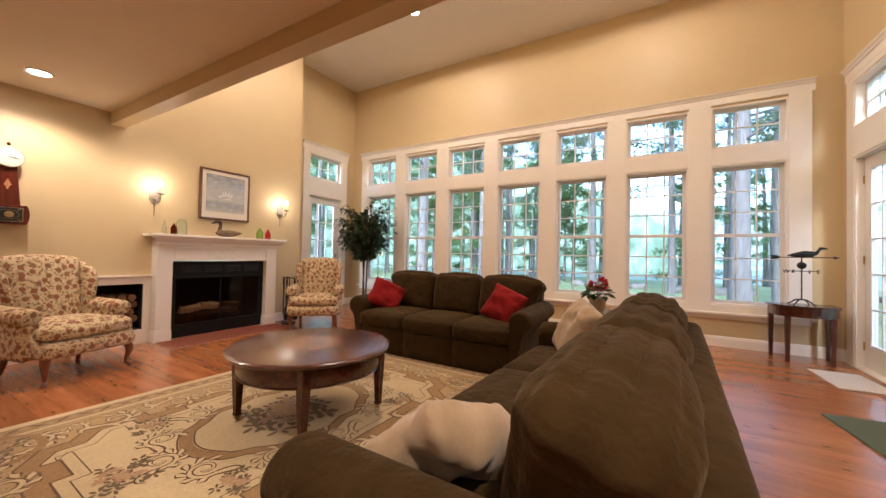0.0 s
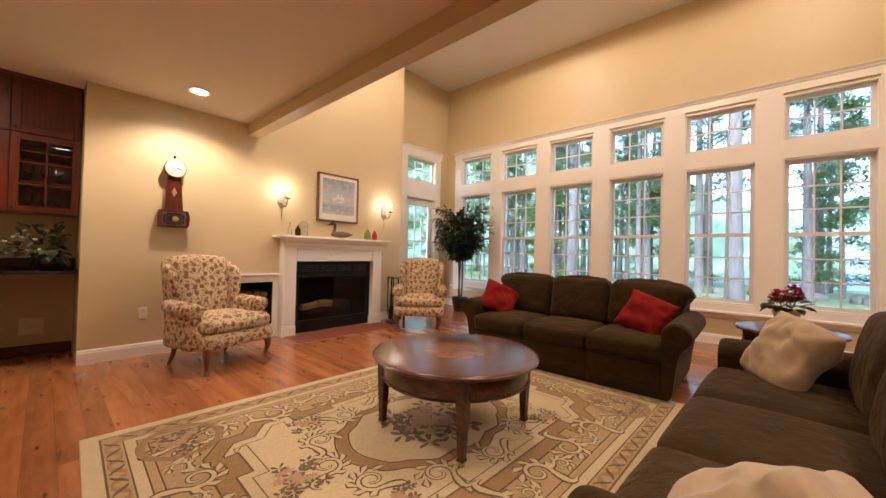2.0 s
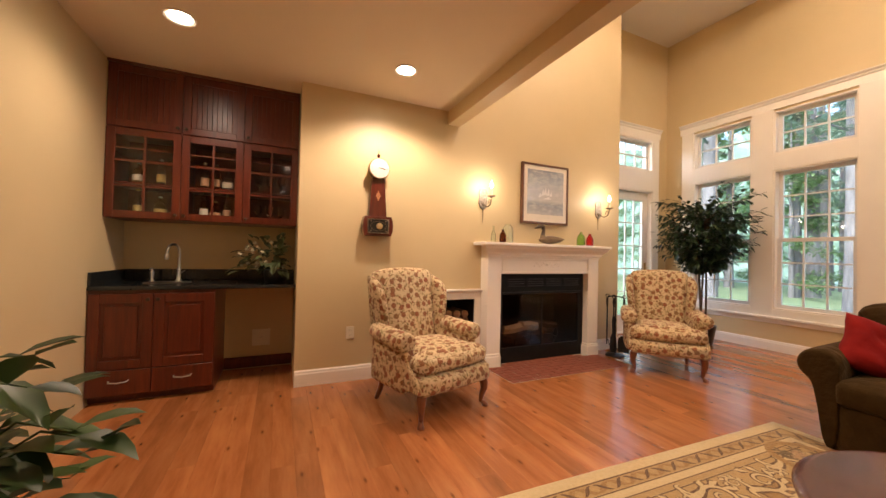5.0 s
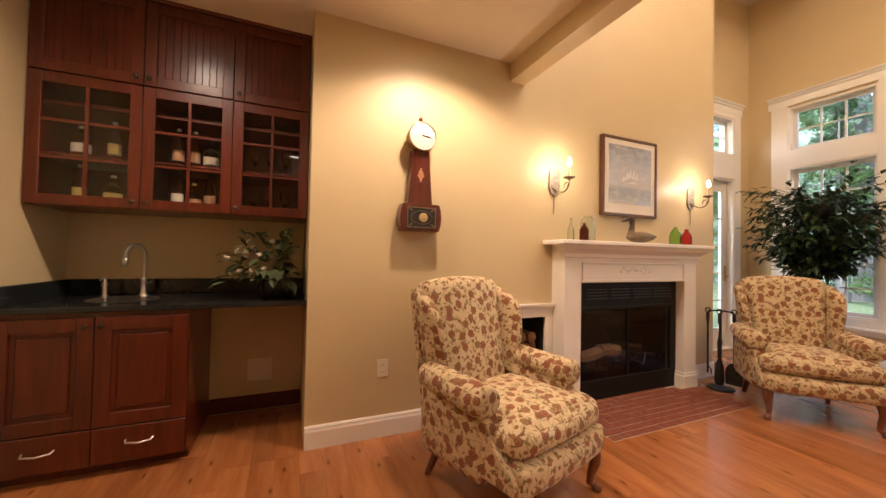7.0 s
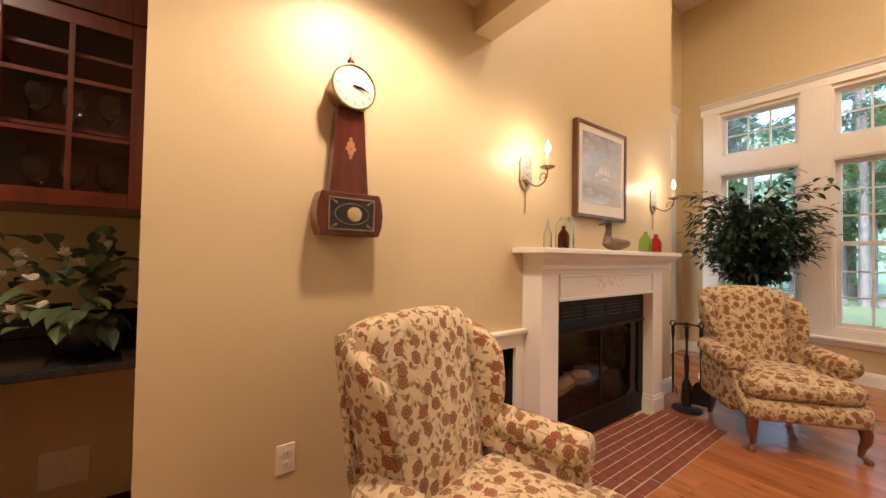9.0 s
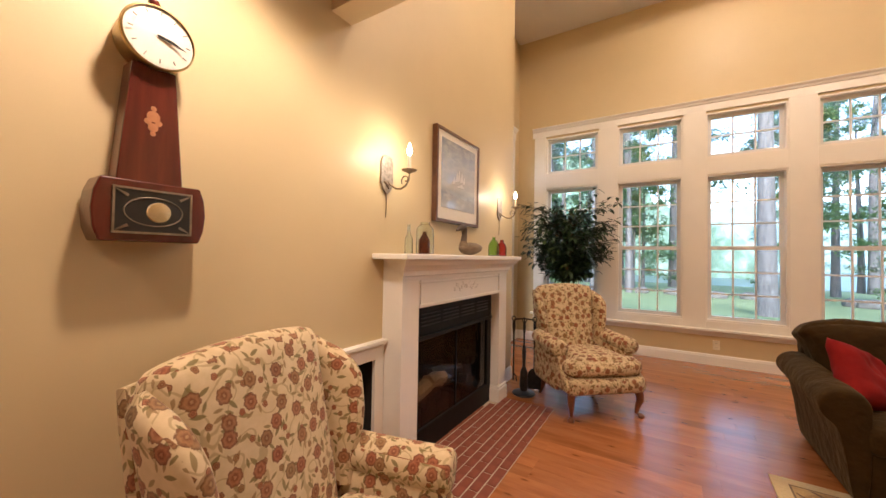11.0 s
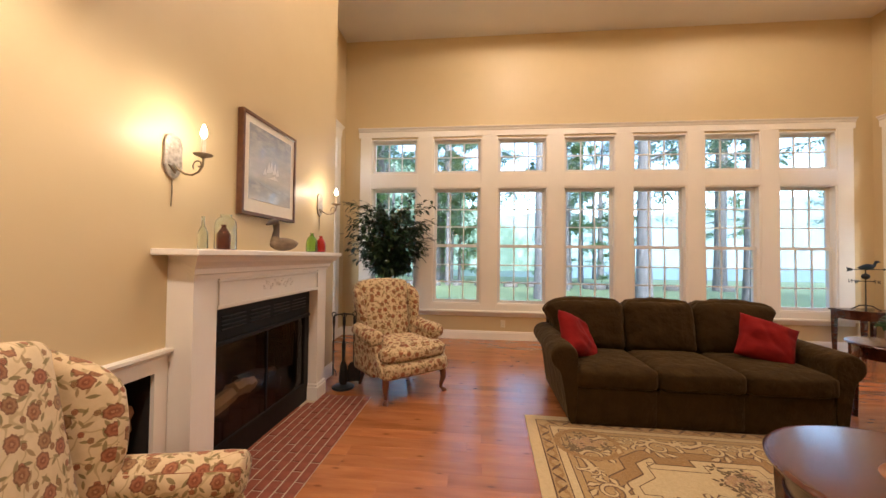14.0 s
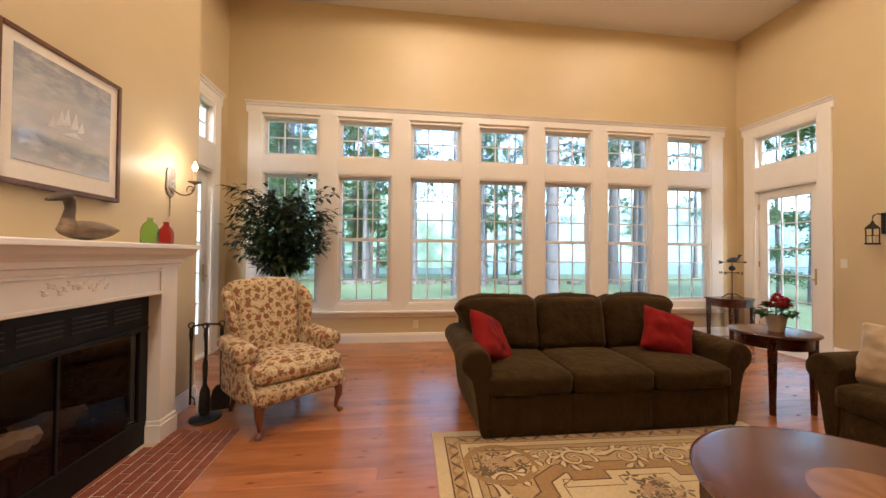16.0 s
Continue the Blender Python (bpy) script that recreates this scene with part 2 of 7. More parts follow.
def wall_with_openings(bm, lo, hi, z0, z1, front, back, holes, axis):
    """A wall along an axis ('x' or 'y') between two planes, with holes (a0, a1, z0, z1) right through it."""
    cuts = sorted({lo, hi, *[h[0] for h in holes], *[h[1] for h in holes]})
    for a0, a1 in zip(cuts, cuts[1:]):
        inside = sorted([h for h in holes if h[0] <= a0 + 1e-6 and h[1] >= a1 - 1e-6], key=lambda h: h[2])
        z = z0
        for h in [*inside, (0, 0, z1, z1)]:
            if h[2] - z > 1e-4:
                f0, f1 = min(front, back), max(front, back)
                if axis == "x":
                    box(bm, a0, a1, f0, f1, z, h[2])
                else:
                    box(bm, f0, f1, a0, a1, z, h[2])
            z = h[3]
    bmesh.ops.remove_doubles(bm, verts=bm.verts[:], dist=1e-5)


# ---- the rooms ----
WX, WEST, EAST, NORTH, SOUTH = -5.04, -5.69, 2.36, 6.38, -1.08
WIN_W, WIN_STEP, WIN_X0 = 0.80, 1.049, -4.83
WIN_X = [WIN_X0 + WIN_STEP * k for k in range(7)]
LOWER, UPPER = (0.565, 2.465), (2.685, 3.275)
DOOR_Z, TRANSOM_Z = 2.36, (2.70, 3.22)
E_DOOR, W_DOOR = (5.20, 6.08), (5.12, 6.00)

bm = bmesh.new()
box(bm, WEST - 0.16, EAST + 0.16, SOUTH - 0.16, NORTH + 0.16, -0.15, -0.012)
box(bm, EAST + 0.16, 4.2, SOUTH - 0.16, 2.13, -0.15, -0.012)
box(bm, -1.66, 4.2, -4.6, SOUTH - 0.16, -0.15, -0.012)
floor = structure("floor", bm, FLOOR_WOOD, "reddish-brown wood plank floor with satin finish", "floor")

bm = bmesh.new()
wall_with_openings(bm, WEST - 0.16, EAST + 0.16, -0.15, HIGH_CEIL + 0.1, NORTH, NORTH + 0.16,
                   [(x - WIN_W / 2, x + WIN_W / 2, *z) for x in WIN_X for z in (LOWER, UPPER)], "x")
structure("wall_north", bm, WALL, "tall yellow-cream painted wall with a row of windows", "wall")
bm = bmesh.new()
wall_with_openings(bm, 1.97, NORTH, -0.15, HIGH_CEIL + 0.1, EAST, EAST + 0.16, [(*E_DOOR, -0.15, DOOR_Z), (*E_DOOR, *TRANSOM_Z)], "y")
structure("wall_east", bm, WALL, "tall yellow-cream painted wall with a glazed door", "wall")
bm = bmesh.new()
wall_with_openings(bm, 4.42, NORTH, -0.15, HIGH_CEIL + 0.1, WEST, WEST - 0.16, [(*W_DOOR, -0.15, DOOR_Z), (*W_DOOR, *TRANSOM_Z)], "y")
structure("wall_west", bm, WALL, "yellow-cream painted wall with a glazed door beside the chimney", "wall")

FIRE_Y, FIRE_Z = (2.457, 3.708), 1.0
LOG_Y, LOG_Z = (1.66, 2.19), (0.17, 0.73)
bm = bmesh.new()
wall_with_openings(bm, 0.375, 4.42, -0.15, HIGH_CEIL + 0.1, WX, WEST - 0.16, [(FIRE_Y[0] - 0.02, FIRE_Y[1] + 0.02, 0.0, FIRE_Z + 0.02), (*LOG_Y, *LOG_Z)], "y")
structure("wall_chimney", bm, WALL, "yellow-cream painted chimney wall around the fireplace", "wall")
bm = bmesh.new()
box(bm, -5.96, -5.80, SOUTH - 0.16, 0.375, -0.15, LOW_CEIL)
structure("wall_bar", bm, WALL, "shaded cream wall at the back of the bar recess", "wall")
bm = bmesh.new()
box(bm, -5.80, -1.5, SOUTH - 0.16, SOUTH, -0.15, LOW_CEIL)
structure("wall_south", bm, WALL, "cream painted wall beside the bar recess", "wall")
# Unseen walls, added to close the space behind and soften its light.
bm = bmesh.new()
box(bm, -1.66, -1.5, -4.6, SOUTH - 0.16, -0.15, LOW_CEIL)
box(bm, -1.66, 4.2, -4.76, -4.6, -0.15, LOW_CEIL)
box(bm, 4.2, 4.36, -4.76, 1.97, -0.15, LOW_CEIL)
box(bm, EAST + 0.16, 4.36, 1.97, 2.13, -0.15, LOW_CEIL)
structure("unseen_wall_behind", bm, WALL, "unseen plain cream walls added to close the open space behind", "wall")
bm = bmesh.new()
box(bm, -5.96, 4.36, -4.76, 1.83, LOW_CEIL, LOW_CEIL + 0.12)
structure("ceiling_low", bm, CEIL, "flat cream painted lower ceiling", "ceiling")
bm = bmesh.new()
box(bm, WEST - 0.16, EAST + 0.16, 1.83, NORTH + 0.16, HIGH_CEIL + 0.1, HIGH_CEIL + 0.22)
box(bm, WEST, EAST, 1.97, NORTH, HIGH_CEIL, HIGH_CEIL + 0.1)
structure("ceiling_high", bm, CEIL_HIGH, "high flat white ceiling", "ceiling")
bm = bmesh.new()
box(bm, WX, 4.36, 1.83, 1.97, 2.595, HIGH_CEIL + 0.1)
structure("beam", bm, WALL, "cream painted beam and header between low and high ceiling", "beam")


# ---- windows and doors ----
def muntin_mesh(name, length, along, w=0.018, d=0.022):
    bm = bmesh.new()
    if along == "z":
        box(bm, -w / 2, w / 2, -d / 2, d / 2, -length / 2, length / 2)
    else:
        box(bm, -length / 2, length / 2, -d / 2, d / 2, -w / 2, w / 2)
    return mesh_of(name, bm, VINYL)


def glazed(parent, x0, x1, z0, z1, y, cols, rows, rail=0.045, depth=0.036, names=("sash",)):
    """A sash in the local xz plane at depth y: a frame, its muntins and one pane for each field."""
    bm = bmesh.new()
    box(bm, x0, x0 + rail, y - depth / 2, y + depth / 2, z0, z1)
    box(bm, x1 - rail, x1, y - depth / 2, y + depth / 2, z0, z1)
    box(bm, x0 + rail, x1 - rail, y - depth / 2, y + depth / 2, z0, z0 + rail)
    box(bm, x0 + rail, x1 - rail, y - depth / 2, y + depth / 2, z1 - rail, z1)
    sash = part(names[0], bm, VINYL, parent, "white sash frame")
    gx0, gx1, gz0, gz1 = x0 + rail, x1 - rail, z0 + rail, z1 - rail
    w, h = (gx1 - gx0) / cols, (gz1 - gz0) / rows
    vert, hor = muntin_mesh("muntin", gz1 - gz0, "z"), muntin_mesh("muntin", gx1 - gx0, "x", d=0.020)
    for c in range(1, cols):
        piece("muntin", vert, sash, pose(gx0 + c * w, y, (gz0 + gz1) / 2))
    for r in range(1, rows):
        piece("muntin", hor, sash, pose((gx0 + gx1) / 2, y, gz0 + r * h))
    bm = bmesh.new()
    box(bm, -w / 2 + 0.003, w / 2 - 0.003, -0.002, 0.002, -h / 2 + 0.003, h / 2 - 0.003)
    pane = mesh_of("pane", bm, PANE)
    for c in range(cols):
        for r in range(rows):
            ob = piece("pane", pane, sash, pose(gx0 + (c + 0.5) * w, y, gz0 + (r + 0.5) * h))
            ob.visible_shadow = False
    return sash


def jamb(parent, x0, x1, z0, z1, d0, d1, t=0.02, sill=True):
    """The white lining of an opening."""
    bm = bmesh.new()
    box(bm, x0, x0 + t, d0, d1, z0, z1)
    box(bm, x1 - t, x1, d0, d1, z0, z1)
    box(bm, x0 + t, x1 - t, d0, d1, z1 - t, z1)
    if sill:
        box(bm, x0 + t, x1 - t, d0, d1, z0, z0 + t)
    part("window_frame", bm, WHITE, parent)


half = WIN_W / 2
for k, cx in enumerate(WIN_X):
    win = thing("window_%d" % (k + 1), "white double-hung window with a transom and divided panes", "window", pose(cx, NORTH, 0), "window row", "structure")
    for z0, z1 in (LOWER, UPPER):
        jamb(win, -half, half, z0, z1, -0.012, 0.16)
    mid = 1.51
    glazed(win, -half + 0.02, half - 0.02, mid - 0.02, LOWER[1] - 0.02, 0.105, 3, 3, names=("upper_sash",))
    glazed(win, -half + 0.02, half - 0.02, LOWER[0] + 0.02, mid + 0.02, 0.066, 3, 3, names=("lower_sash",))
    glazed(win, -half + 0.02, half - 0.02, UPPER[0] + 0.02, UPPER[1] - 0.02, 0.085, 3, 2, names=("transom_sash",))


def casing(name, lo, hi, edges, z_head, m, label, z_low, mids=()):
    """Flat white boards round openings: uprights, rails and a moulded head; local x along the wall, -y into the room."""
    t = thing(name, label, "trim", m, "", "structure")
    bm = bmesh.new()
    for a0, a1 in edges:
        box(bm, a0, a1, -0.024, 0, z_low, z_head - 0.15, 0.002)
    part("upright", bm, WHITE, t)
    for i, (a0, a1, z0, z1) in enumerate(mids):
        bm = bmesh.new()
        box(bm, a0, a1, -0.024, 0, z0, z1, 0.002)
        part("rail", bm, WHITE, t)
    bm = bmesh.new()
    prism(bm, [(0, z_head - 0.15), (-0.026, z_head - 0.15), (-0.026, z_head - 0.06), (-0.04, z_head - 0.05), (-0.045, z_head - 0.03),
               (-0.065, z_head - 0.015), (-0.07, z_head), (0, z_head)], lo - 0.03, hi + 0.03, "x")
    part("head_moulding", bm, WHITE, t)
    return t


edges = [(-5.41, WIN_X[0] - half)] + [(a + half, b - half) for a, b in zip(WIN_X, WIN_X[1:])] + [(WIN_X[6] + half, 2.08)]
rails = []
for x in WIN_X:
    rails += [(x - half, x + half, LOWER[1], UPPER[0]), (x - half, x + half, 0.47, LOWER[0])]
north_casing = casing("trim_windows", -5.41, 2.08, edges, 3.455, pose(0, NORTH, 0), "wide white casing boards round the row of windows", 0.47, rails)
bm = bmesh.new()
box(bm, -5.45, 2.12, -0.075, 0, 0.435, 0.47, 0.006)
box(bm, -5.41, 2.08, -0.024, 0, 0.375, 0.435, 0.003)
part("window_sill", bm, WHITE, north_casing)


def glazed_door(name, a0, a1, wall_m, label, hinge_left):
    """A white door with a glass field and a transom above it; local x along the wall, +y outwards."""
    d = thing(name, label, "door", wall_m, "", "structure")
    jamb(d, a0, a1, 0.0, DOOR_Z, -0.012, 0.16, 0.02, False)
    jamb(d, a0, a1, *TRANSOM_Z, -0.012, 0.16)
    glazed(d, a0 + 0.02, a1 - 0.02, TRANSOM_Z[0] + 0.02, TRANSOM_Z[1] - 0.02, 0.085, 3, 2, names=("transom_sash",))
    lo, hi = a0 + 0.025, a1 - 0.025
    bm = bmesh.new()
    box(bm, lo, lo + 0.10, 0.06, 0.105, 0.012, DOOR_Z - 0.025)
    box(bm, hi - 0.10, hi, 0.06, 0.105, 0.012, DOOR_Z - 0.025)
    box(bm, lo + 0.10, hi - 0.10, 0.06, 0.105, 0.012, 0.26)
    box(bm, lo + 0.10, hi - 0.10, 0.06, 0.105, DOOR_Z - 0.145, DOOR_Z - 0.025)
    leaf = part("door_leaf", bm, WHITE, d)
    glazed(d, lo + 0.10, hi - 0.10, 0.26, DOOR_Z - 0.145, 0.082, 3, 5, 0.02, names=("door_glazing",))
    bm = bmesh.new()
    hx = hi - 0.05 if hinge_left else lo + 0.05
    box(bm, hx - 0.022, hx + 0.022, 0.052, 0.06, 0.93, 1.15, 0.003)
    tube(bm, [(hx, 0.055, 1.0), (hx, 0.01, 1.0), (hx - (0.1 if hinge_left else -0.1), 0.005, 1.0)], 0.009)
    part("door_handle", bm, BRASS, d, "brass lever handle")
    for z in (0.25, 1.2, 2.1):
        bm = bmesh.new()
        tube(bm, [(lo if hinge_left else hi, 0.052, z - 0.045), (lo if hinge_left else hi, 0.052, z + 0.045)], 0.008)
        part("hinge", bm, BRASS, d)
    bm = bmesh.new()
    box(bm, a0, a1, -0.03, 0.16, 0.0, 0.018, 0.003)
    part("threshold", bm, WHITE, d)
    return d


# local x runs along the wall, local +y points out of the room
E_M = pose(EAST, 0, 0, 0, 0, -90)
W_M = pose(WEST, 0, 0, 0, 0, 90)
glazed_door("door_1", -E_DOOR[1], -E_DOOR[0], E_M, "white glazed garden door with divided panes, closed", True)
glazed_door("door_2", W_DOOR[0], W_DOOR[1], W_M, "white glazed side door with divided panes, closed", True)
for nm, m, a0, a1, lo, hi in (("trim_door_1", E_M, -E_DOOR[1], -E_DOOR[0], -6.24, -5.04), ("trim_door_2", W_M, W_DOOR[0], W_DOOR[1], 4.97, 6.15)):
    casing(nm, lo, hi, [(lo, a0), (a1, hi)], 3.43, m, "white casing boards with a moulded head round the door", 0.0,
           [(a0, a1, DOOR_Z, TRANSOM_Z[0]), (a0, a1, TRANSOM_Z[1], 3.28)])


def baseboard(p0, p1, name="baseboard"):
    """A moulded skirting from p0 to p1, the room lying on its left."""
    a, b = Vector((*p0, 0)), Vector((*p1, 0))
    ang = math.degrees(math.atan2(b.y - a.y, b.x - a.x))
    bm = bmesh.new()
    prism(bm, [(0, 0), (0.016, 0), (0.016, 0.105), (0.012, 0.118), (0.012, 0.128), (0.006, 0.14), (0, 0.14)], 0, (b - a).length, "x")
    ob = structure(name, bm, WHITE, "white moulded baseboard along the wall", "baseboard")
    ob.matrix_basis = pose(a.x, a.y, 0, 0, 0, ang)
    return ob


baseboard((EAST, NORTH), (WEST, NORTH))
baseboard((WEST, NORTH), (WEST, 6.15))
baseboard((WEST, 4.97), (WEST, 4.42))
baseboard((WEST, 4.42), (WX, 4.42))
baseboard((WX, 4.42), (WX, 3.90))
baseboard((WX, 1.50), (WX, 0.375))
baseboard((EAST, 6.24), (EAST, NORTH))
baseboard((EAST, 1.97), (EAST, 5.04))
baseboard((-1.5, SOUTH), (-5.15, SOUTH))


# ---- fabrics and finishes ----
def fabric(name, c1, c2, weave=700, sheen=0.35, rough=0.9, fold=5.0, fold_strength=0.25, tint=(1, 1, 1)):
    m, nt, bs = material(name)
    vec = coords(nt)
    f = noise_tex(nt, vec, 9, 5)
    nt.links.new(ramp(nt, f, [(0.3, c1), (0.7, c2)]), bs.inputs["Base Color"])
    bs.inputs["Roughness"].default_value, bs.inputs["Sheen Weight"].default_value = rough, sheen
    bs.inputs["Specular IOR Level"].default_value = 0.12
    bs.inputs["Sheen Tint"].default_value, bs.inputs["Sheen Roughness"].default_value = (*tint, 1), 0.45
    b1, b2 = nt.nodes.new("ShaderNodeBump"), nt.nodes.new("ShaderNodeBump")
    b1.inputs["Strength"].default_value, b1.inputs["Distance"].default_value = fold_strength, 0.02
    nt.links.new(noise_tex(nt, vec, fold, 3), b1.inputs["Height"])
    b2.inputs["Strength"].default_value, b2.inputs["Distance"].default_value = 0.3, 0.001
    nt.links.new(noise_tex(nt, vec, weave, 2), b2.inputs["Height"])
    nt.links.new(b1.outputs["Normal"], b2.inputs["Normal"])
    nt.links.new(b2.outputs["Normal"], bs.inputs["Normal"])
    return m


OLIVE = fabric("olive_brown_upholstery", (0.031, 0.0168, 0.0046), (0.047, 0.0262, 0.0073), sheen=0.18, tint=(0.55, 0.42, 0.24), fold=12.0, fold_strength=0.95)
RED = fabric("red_cotton", (0.18, 0.008, 0.008), (0.25, 0.013, 0.011), sheen=0.03, fold=12)
CREAM = fabric("champagne_satin", (0.37, 0.26, 0.15), (0.47, 0.35, 0.22), sheen=0.3, rough=0.55, fold=11, fold_strength=0.4)


def math_node(nt, op, a, b=None, c=None):
    n = nt.nodes.new("ShaderNodeMath")
    n.operation = op
    for sock, val in zip(n.inputs, (a, b, c)):
        if val is None:
            continue
        if hasattr(val, "links"):
            nt.links.new(val, sock)
        else:
            sock.default_value = val
    return n.outputs[0]


def floral():
    """Cream cloth strewn with lobed russet blossoms, olive leaves and thin vines."""
    m, nt, bs = material("floral_upholstery")
    vec = coords(nt)
    tc = nt.nodes.new("ShaderNodeTexCoord")
    nrm, pos = nt.nodes.new("ShaderNodeSeparateXYZ"), nt.nodes.new("ShaderNodeSeparateXYZ")
    nt.links.new(tc.outputs["Normal"], nrm.inputs["Vector"])
    nt.links.new(vec, pos.inputs["Vector"])

    def choose(axis, first, second):
        # the cloth is laid along whichever plane the surface faces
        mx = nt.nodes.new("ShaderNodeMix")
        facing = math_node(nt, "GREATER_THAN", math_node(nt, "ABSOLUTE", nrm.outputs[axis]), 0.72)
        nt.links.new(facing, mx.inputs[0])
        nt.links.new(pos.outputs[first], mx.inputs[2])
        nt.links.new(pos.outputs[second], mx.inputs[3])
        return mx.outputs[0]

    flat = nt.nodes.new("ShaderNodeCombineXYZ")
    nt.links.new(choose("X", "X", "Y"), flat.inputs["X"])
    nt.links.new(choose("Z", "Z", "Y"), flat.inputs["Y"])
    flat = flat.outputs["Vector"]
    fine = noise_tex(nt, flat, 190, 3)

    def cells(scale, shift, randomness):
        """Scattered spots: the distance and angle from each one's middle, and three chances for each."""
        mv = nt.nodes.new("ShaderNodeVectorMath")
        mv.operation = "ADD"
        mv.inputs[1].default_value = shift
        nt.links.new(flat, mv.inputs[0])
        v = nt.nodes.new("ShaderNodeTexVoronoi")
        v.voronoi_dimensions = "2D"
        v.inputs["Scale"].default_value, v.inputs["Randomness"].default_value = scale, randomness
        nt.links.new(mv.outputs["Vector"], v.inputs["Vector"])
        df = nt.nodes.new("ShaderNodeVectorMath")
        df.operation = "SUBTRACT"
        nt.links.new(mv.outputs["Vector"], df.inputs[0])
        nt.links.new(v.outputs["Position"], df.inputs[1])
        xy, chance = nt.nodes.new("ShaderNodeSeparateXYZ"), nt.nodes.new("ShaderNodeSeparateColor")
        nt.links.new(df.outputs["Vector"], xy.inputs["Vector"])
        nt.links.new(v.outputs["Color"], chance.inputs["Color"])
        ang = math_node(nt, "ARCTAN2", xy.outputs["Y"], xy.outputs["X"])
        return math_node(nt, "DIVIDE", v.outputs["Distance"], scale), ang, chance.outputs

    col = ramp(nt, noise_tex(nt, vec, 30, 3), [(0.3, (0.53, 0.40, 0.235)), (0.7, (0.61, 0.47, 0.29))])
    # vines
    vine = math_node(nt, "ABSOLUTE", math_node(nt, "SUBTRACT", noise_tex(nt, flat, 11, 1.0), 0.5))
    col = mix_color(nt, ramp(nt, vine, [(0.0, (0.6, 0.6, 0.6)), (0.011, (0.6, 0.6, 0.6)), (0.018, (0, 0, 0))]), col, (0.30, 0.22, 0.10))
    # leaves, each turned its own way
    for scale, shift, ln, wd in ((17.5, (3.1, 7.7, 0), 0.020, 0.0066), (23.0, (9.3, 1.4, 0), 0.015, 0.0052)):
        dist, ang, chance = cells(scale, shift, 0.9)
        turned = math_node(nt, "MULTIPLY_ADD", chance[0], 6.283, ang)
        across = math_node(nt, "DIVIDE", math_node(nt, "MULTIPLY", dist, math_node(nt, "SINE", turned)), wd)
        along = math_node(nt, "DIVIDE", math_node(nt, "MULTIPLY", dist, math_node(nt, "COSINE", turned)), ln)
        r = math_node(nt, "ADD", math_node(nt, "ABSOLUTE", across), math_node(nt, "MULTIPLY", along, along))
        ink = ramp(nt, chance[1], [(0.0, (0.15, 0.115, 0.04)), (0.5, (0.22, 0.165, 0.065)), (1.0, (0.28, 0.17, 0.08))])
        mask = ramp(nt, r, [(0.0, (0.9, 0.9, 0.9)), (0.8, (0.85, 0.85, 0.85)), (1.0, (0, 0, 0))])
        col = mix_color(nt, mask, col, ink)
    # blossoms, small ones first
    for scale, shift, size, lobes in ((15.0, (5.0, 2.0, 0), 0.0095, 5.0), (12.5, (1.0, 4.0, 0), 0.0225, 7.0)):
        dist, ang, chance = cells(scale, shift, 0.75)
        lobe = math_node(nt, "COSINE", math_node(nt, "MULTIPLY_ADD", ang, lobes, math_node(nt, "MULTIPLY", chance[2], 6.283)))
        r = math_node(nt, "DIVIDE", math_node(nt, "MULTIPLY", dist, math_node(nt, "MULTIPLY_ADD", lobe, -0.06, 1.0)), size)
        r = math_node(nt, "ADD", r, math_node(nt, "MULTIPLY_ADD", fine, 0.5, -0.25))
        hue = ramp(nt, chance[0], [(0.0, (0.24, 0.075, 0.036)), (0.4, (0.25, 0.095, 0.045)), (0.7, (0.22, 0.12, 0.05)), (1.0, (0.20, 0.068, 0.034))])
        tone = ramp(nt, r, [(0.0, (1.5, 2.0, 2.2)), (0.16, (1.3, 1.6, 1.7)), (0.24, (0.7, 0.6, 0.6)), (0.40, (1.0, 1.0, 1.0)), (0.62, (1.35, 1.45, 1.45)), (0.80, (0.9, 0.9, 0.9)), (0.95, (0.55, 0.5, 0.48))])
        ink = mix_color(nt, 1.0, hue, tone, "MULTIPLY")
        mask = ramp(nt, r, [(0.0, (1, 1, 1)), (0.95, (0.92, 0.92, 0.92)), (1.06, (0, 0, 0))])
        col = mix_color(nt, mask, col, ink)
    nt.links.new(col, bs.inputs["Base Color"])
    bs.inputs["Roughness"].default_value, bs.inputs["Sheen Weight"].default_value = 0.85, 0.12
    bs.inputs["Specular IOR Level"].default_value = 0.2
    bump(nt, bs, noise_tex(nt, vec, 500, 2), 0.25, 0.001)
    return m


FLORAL = floral()


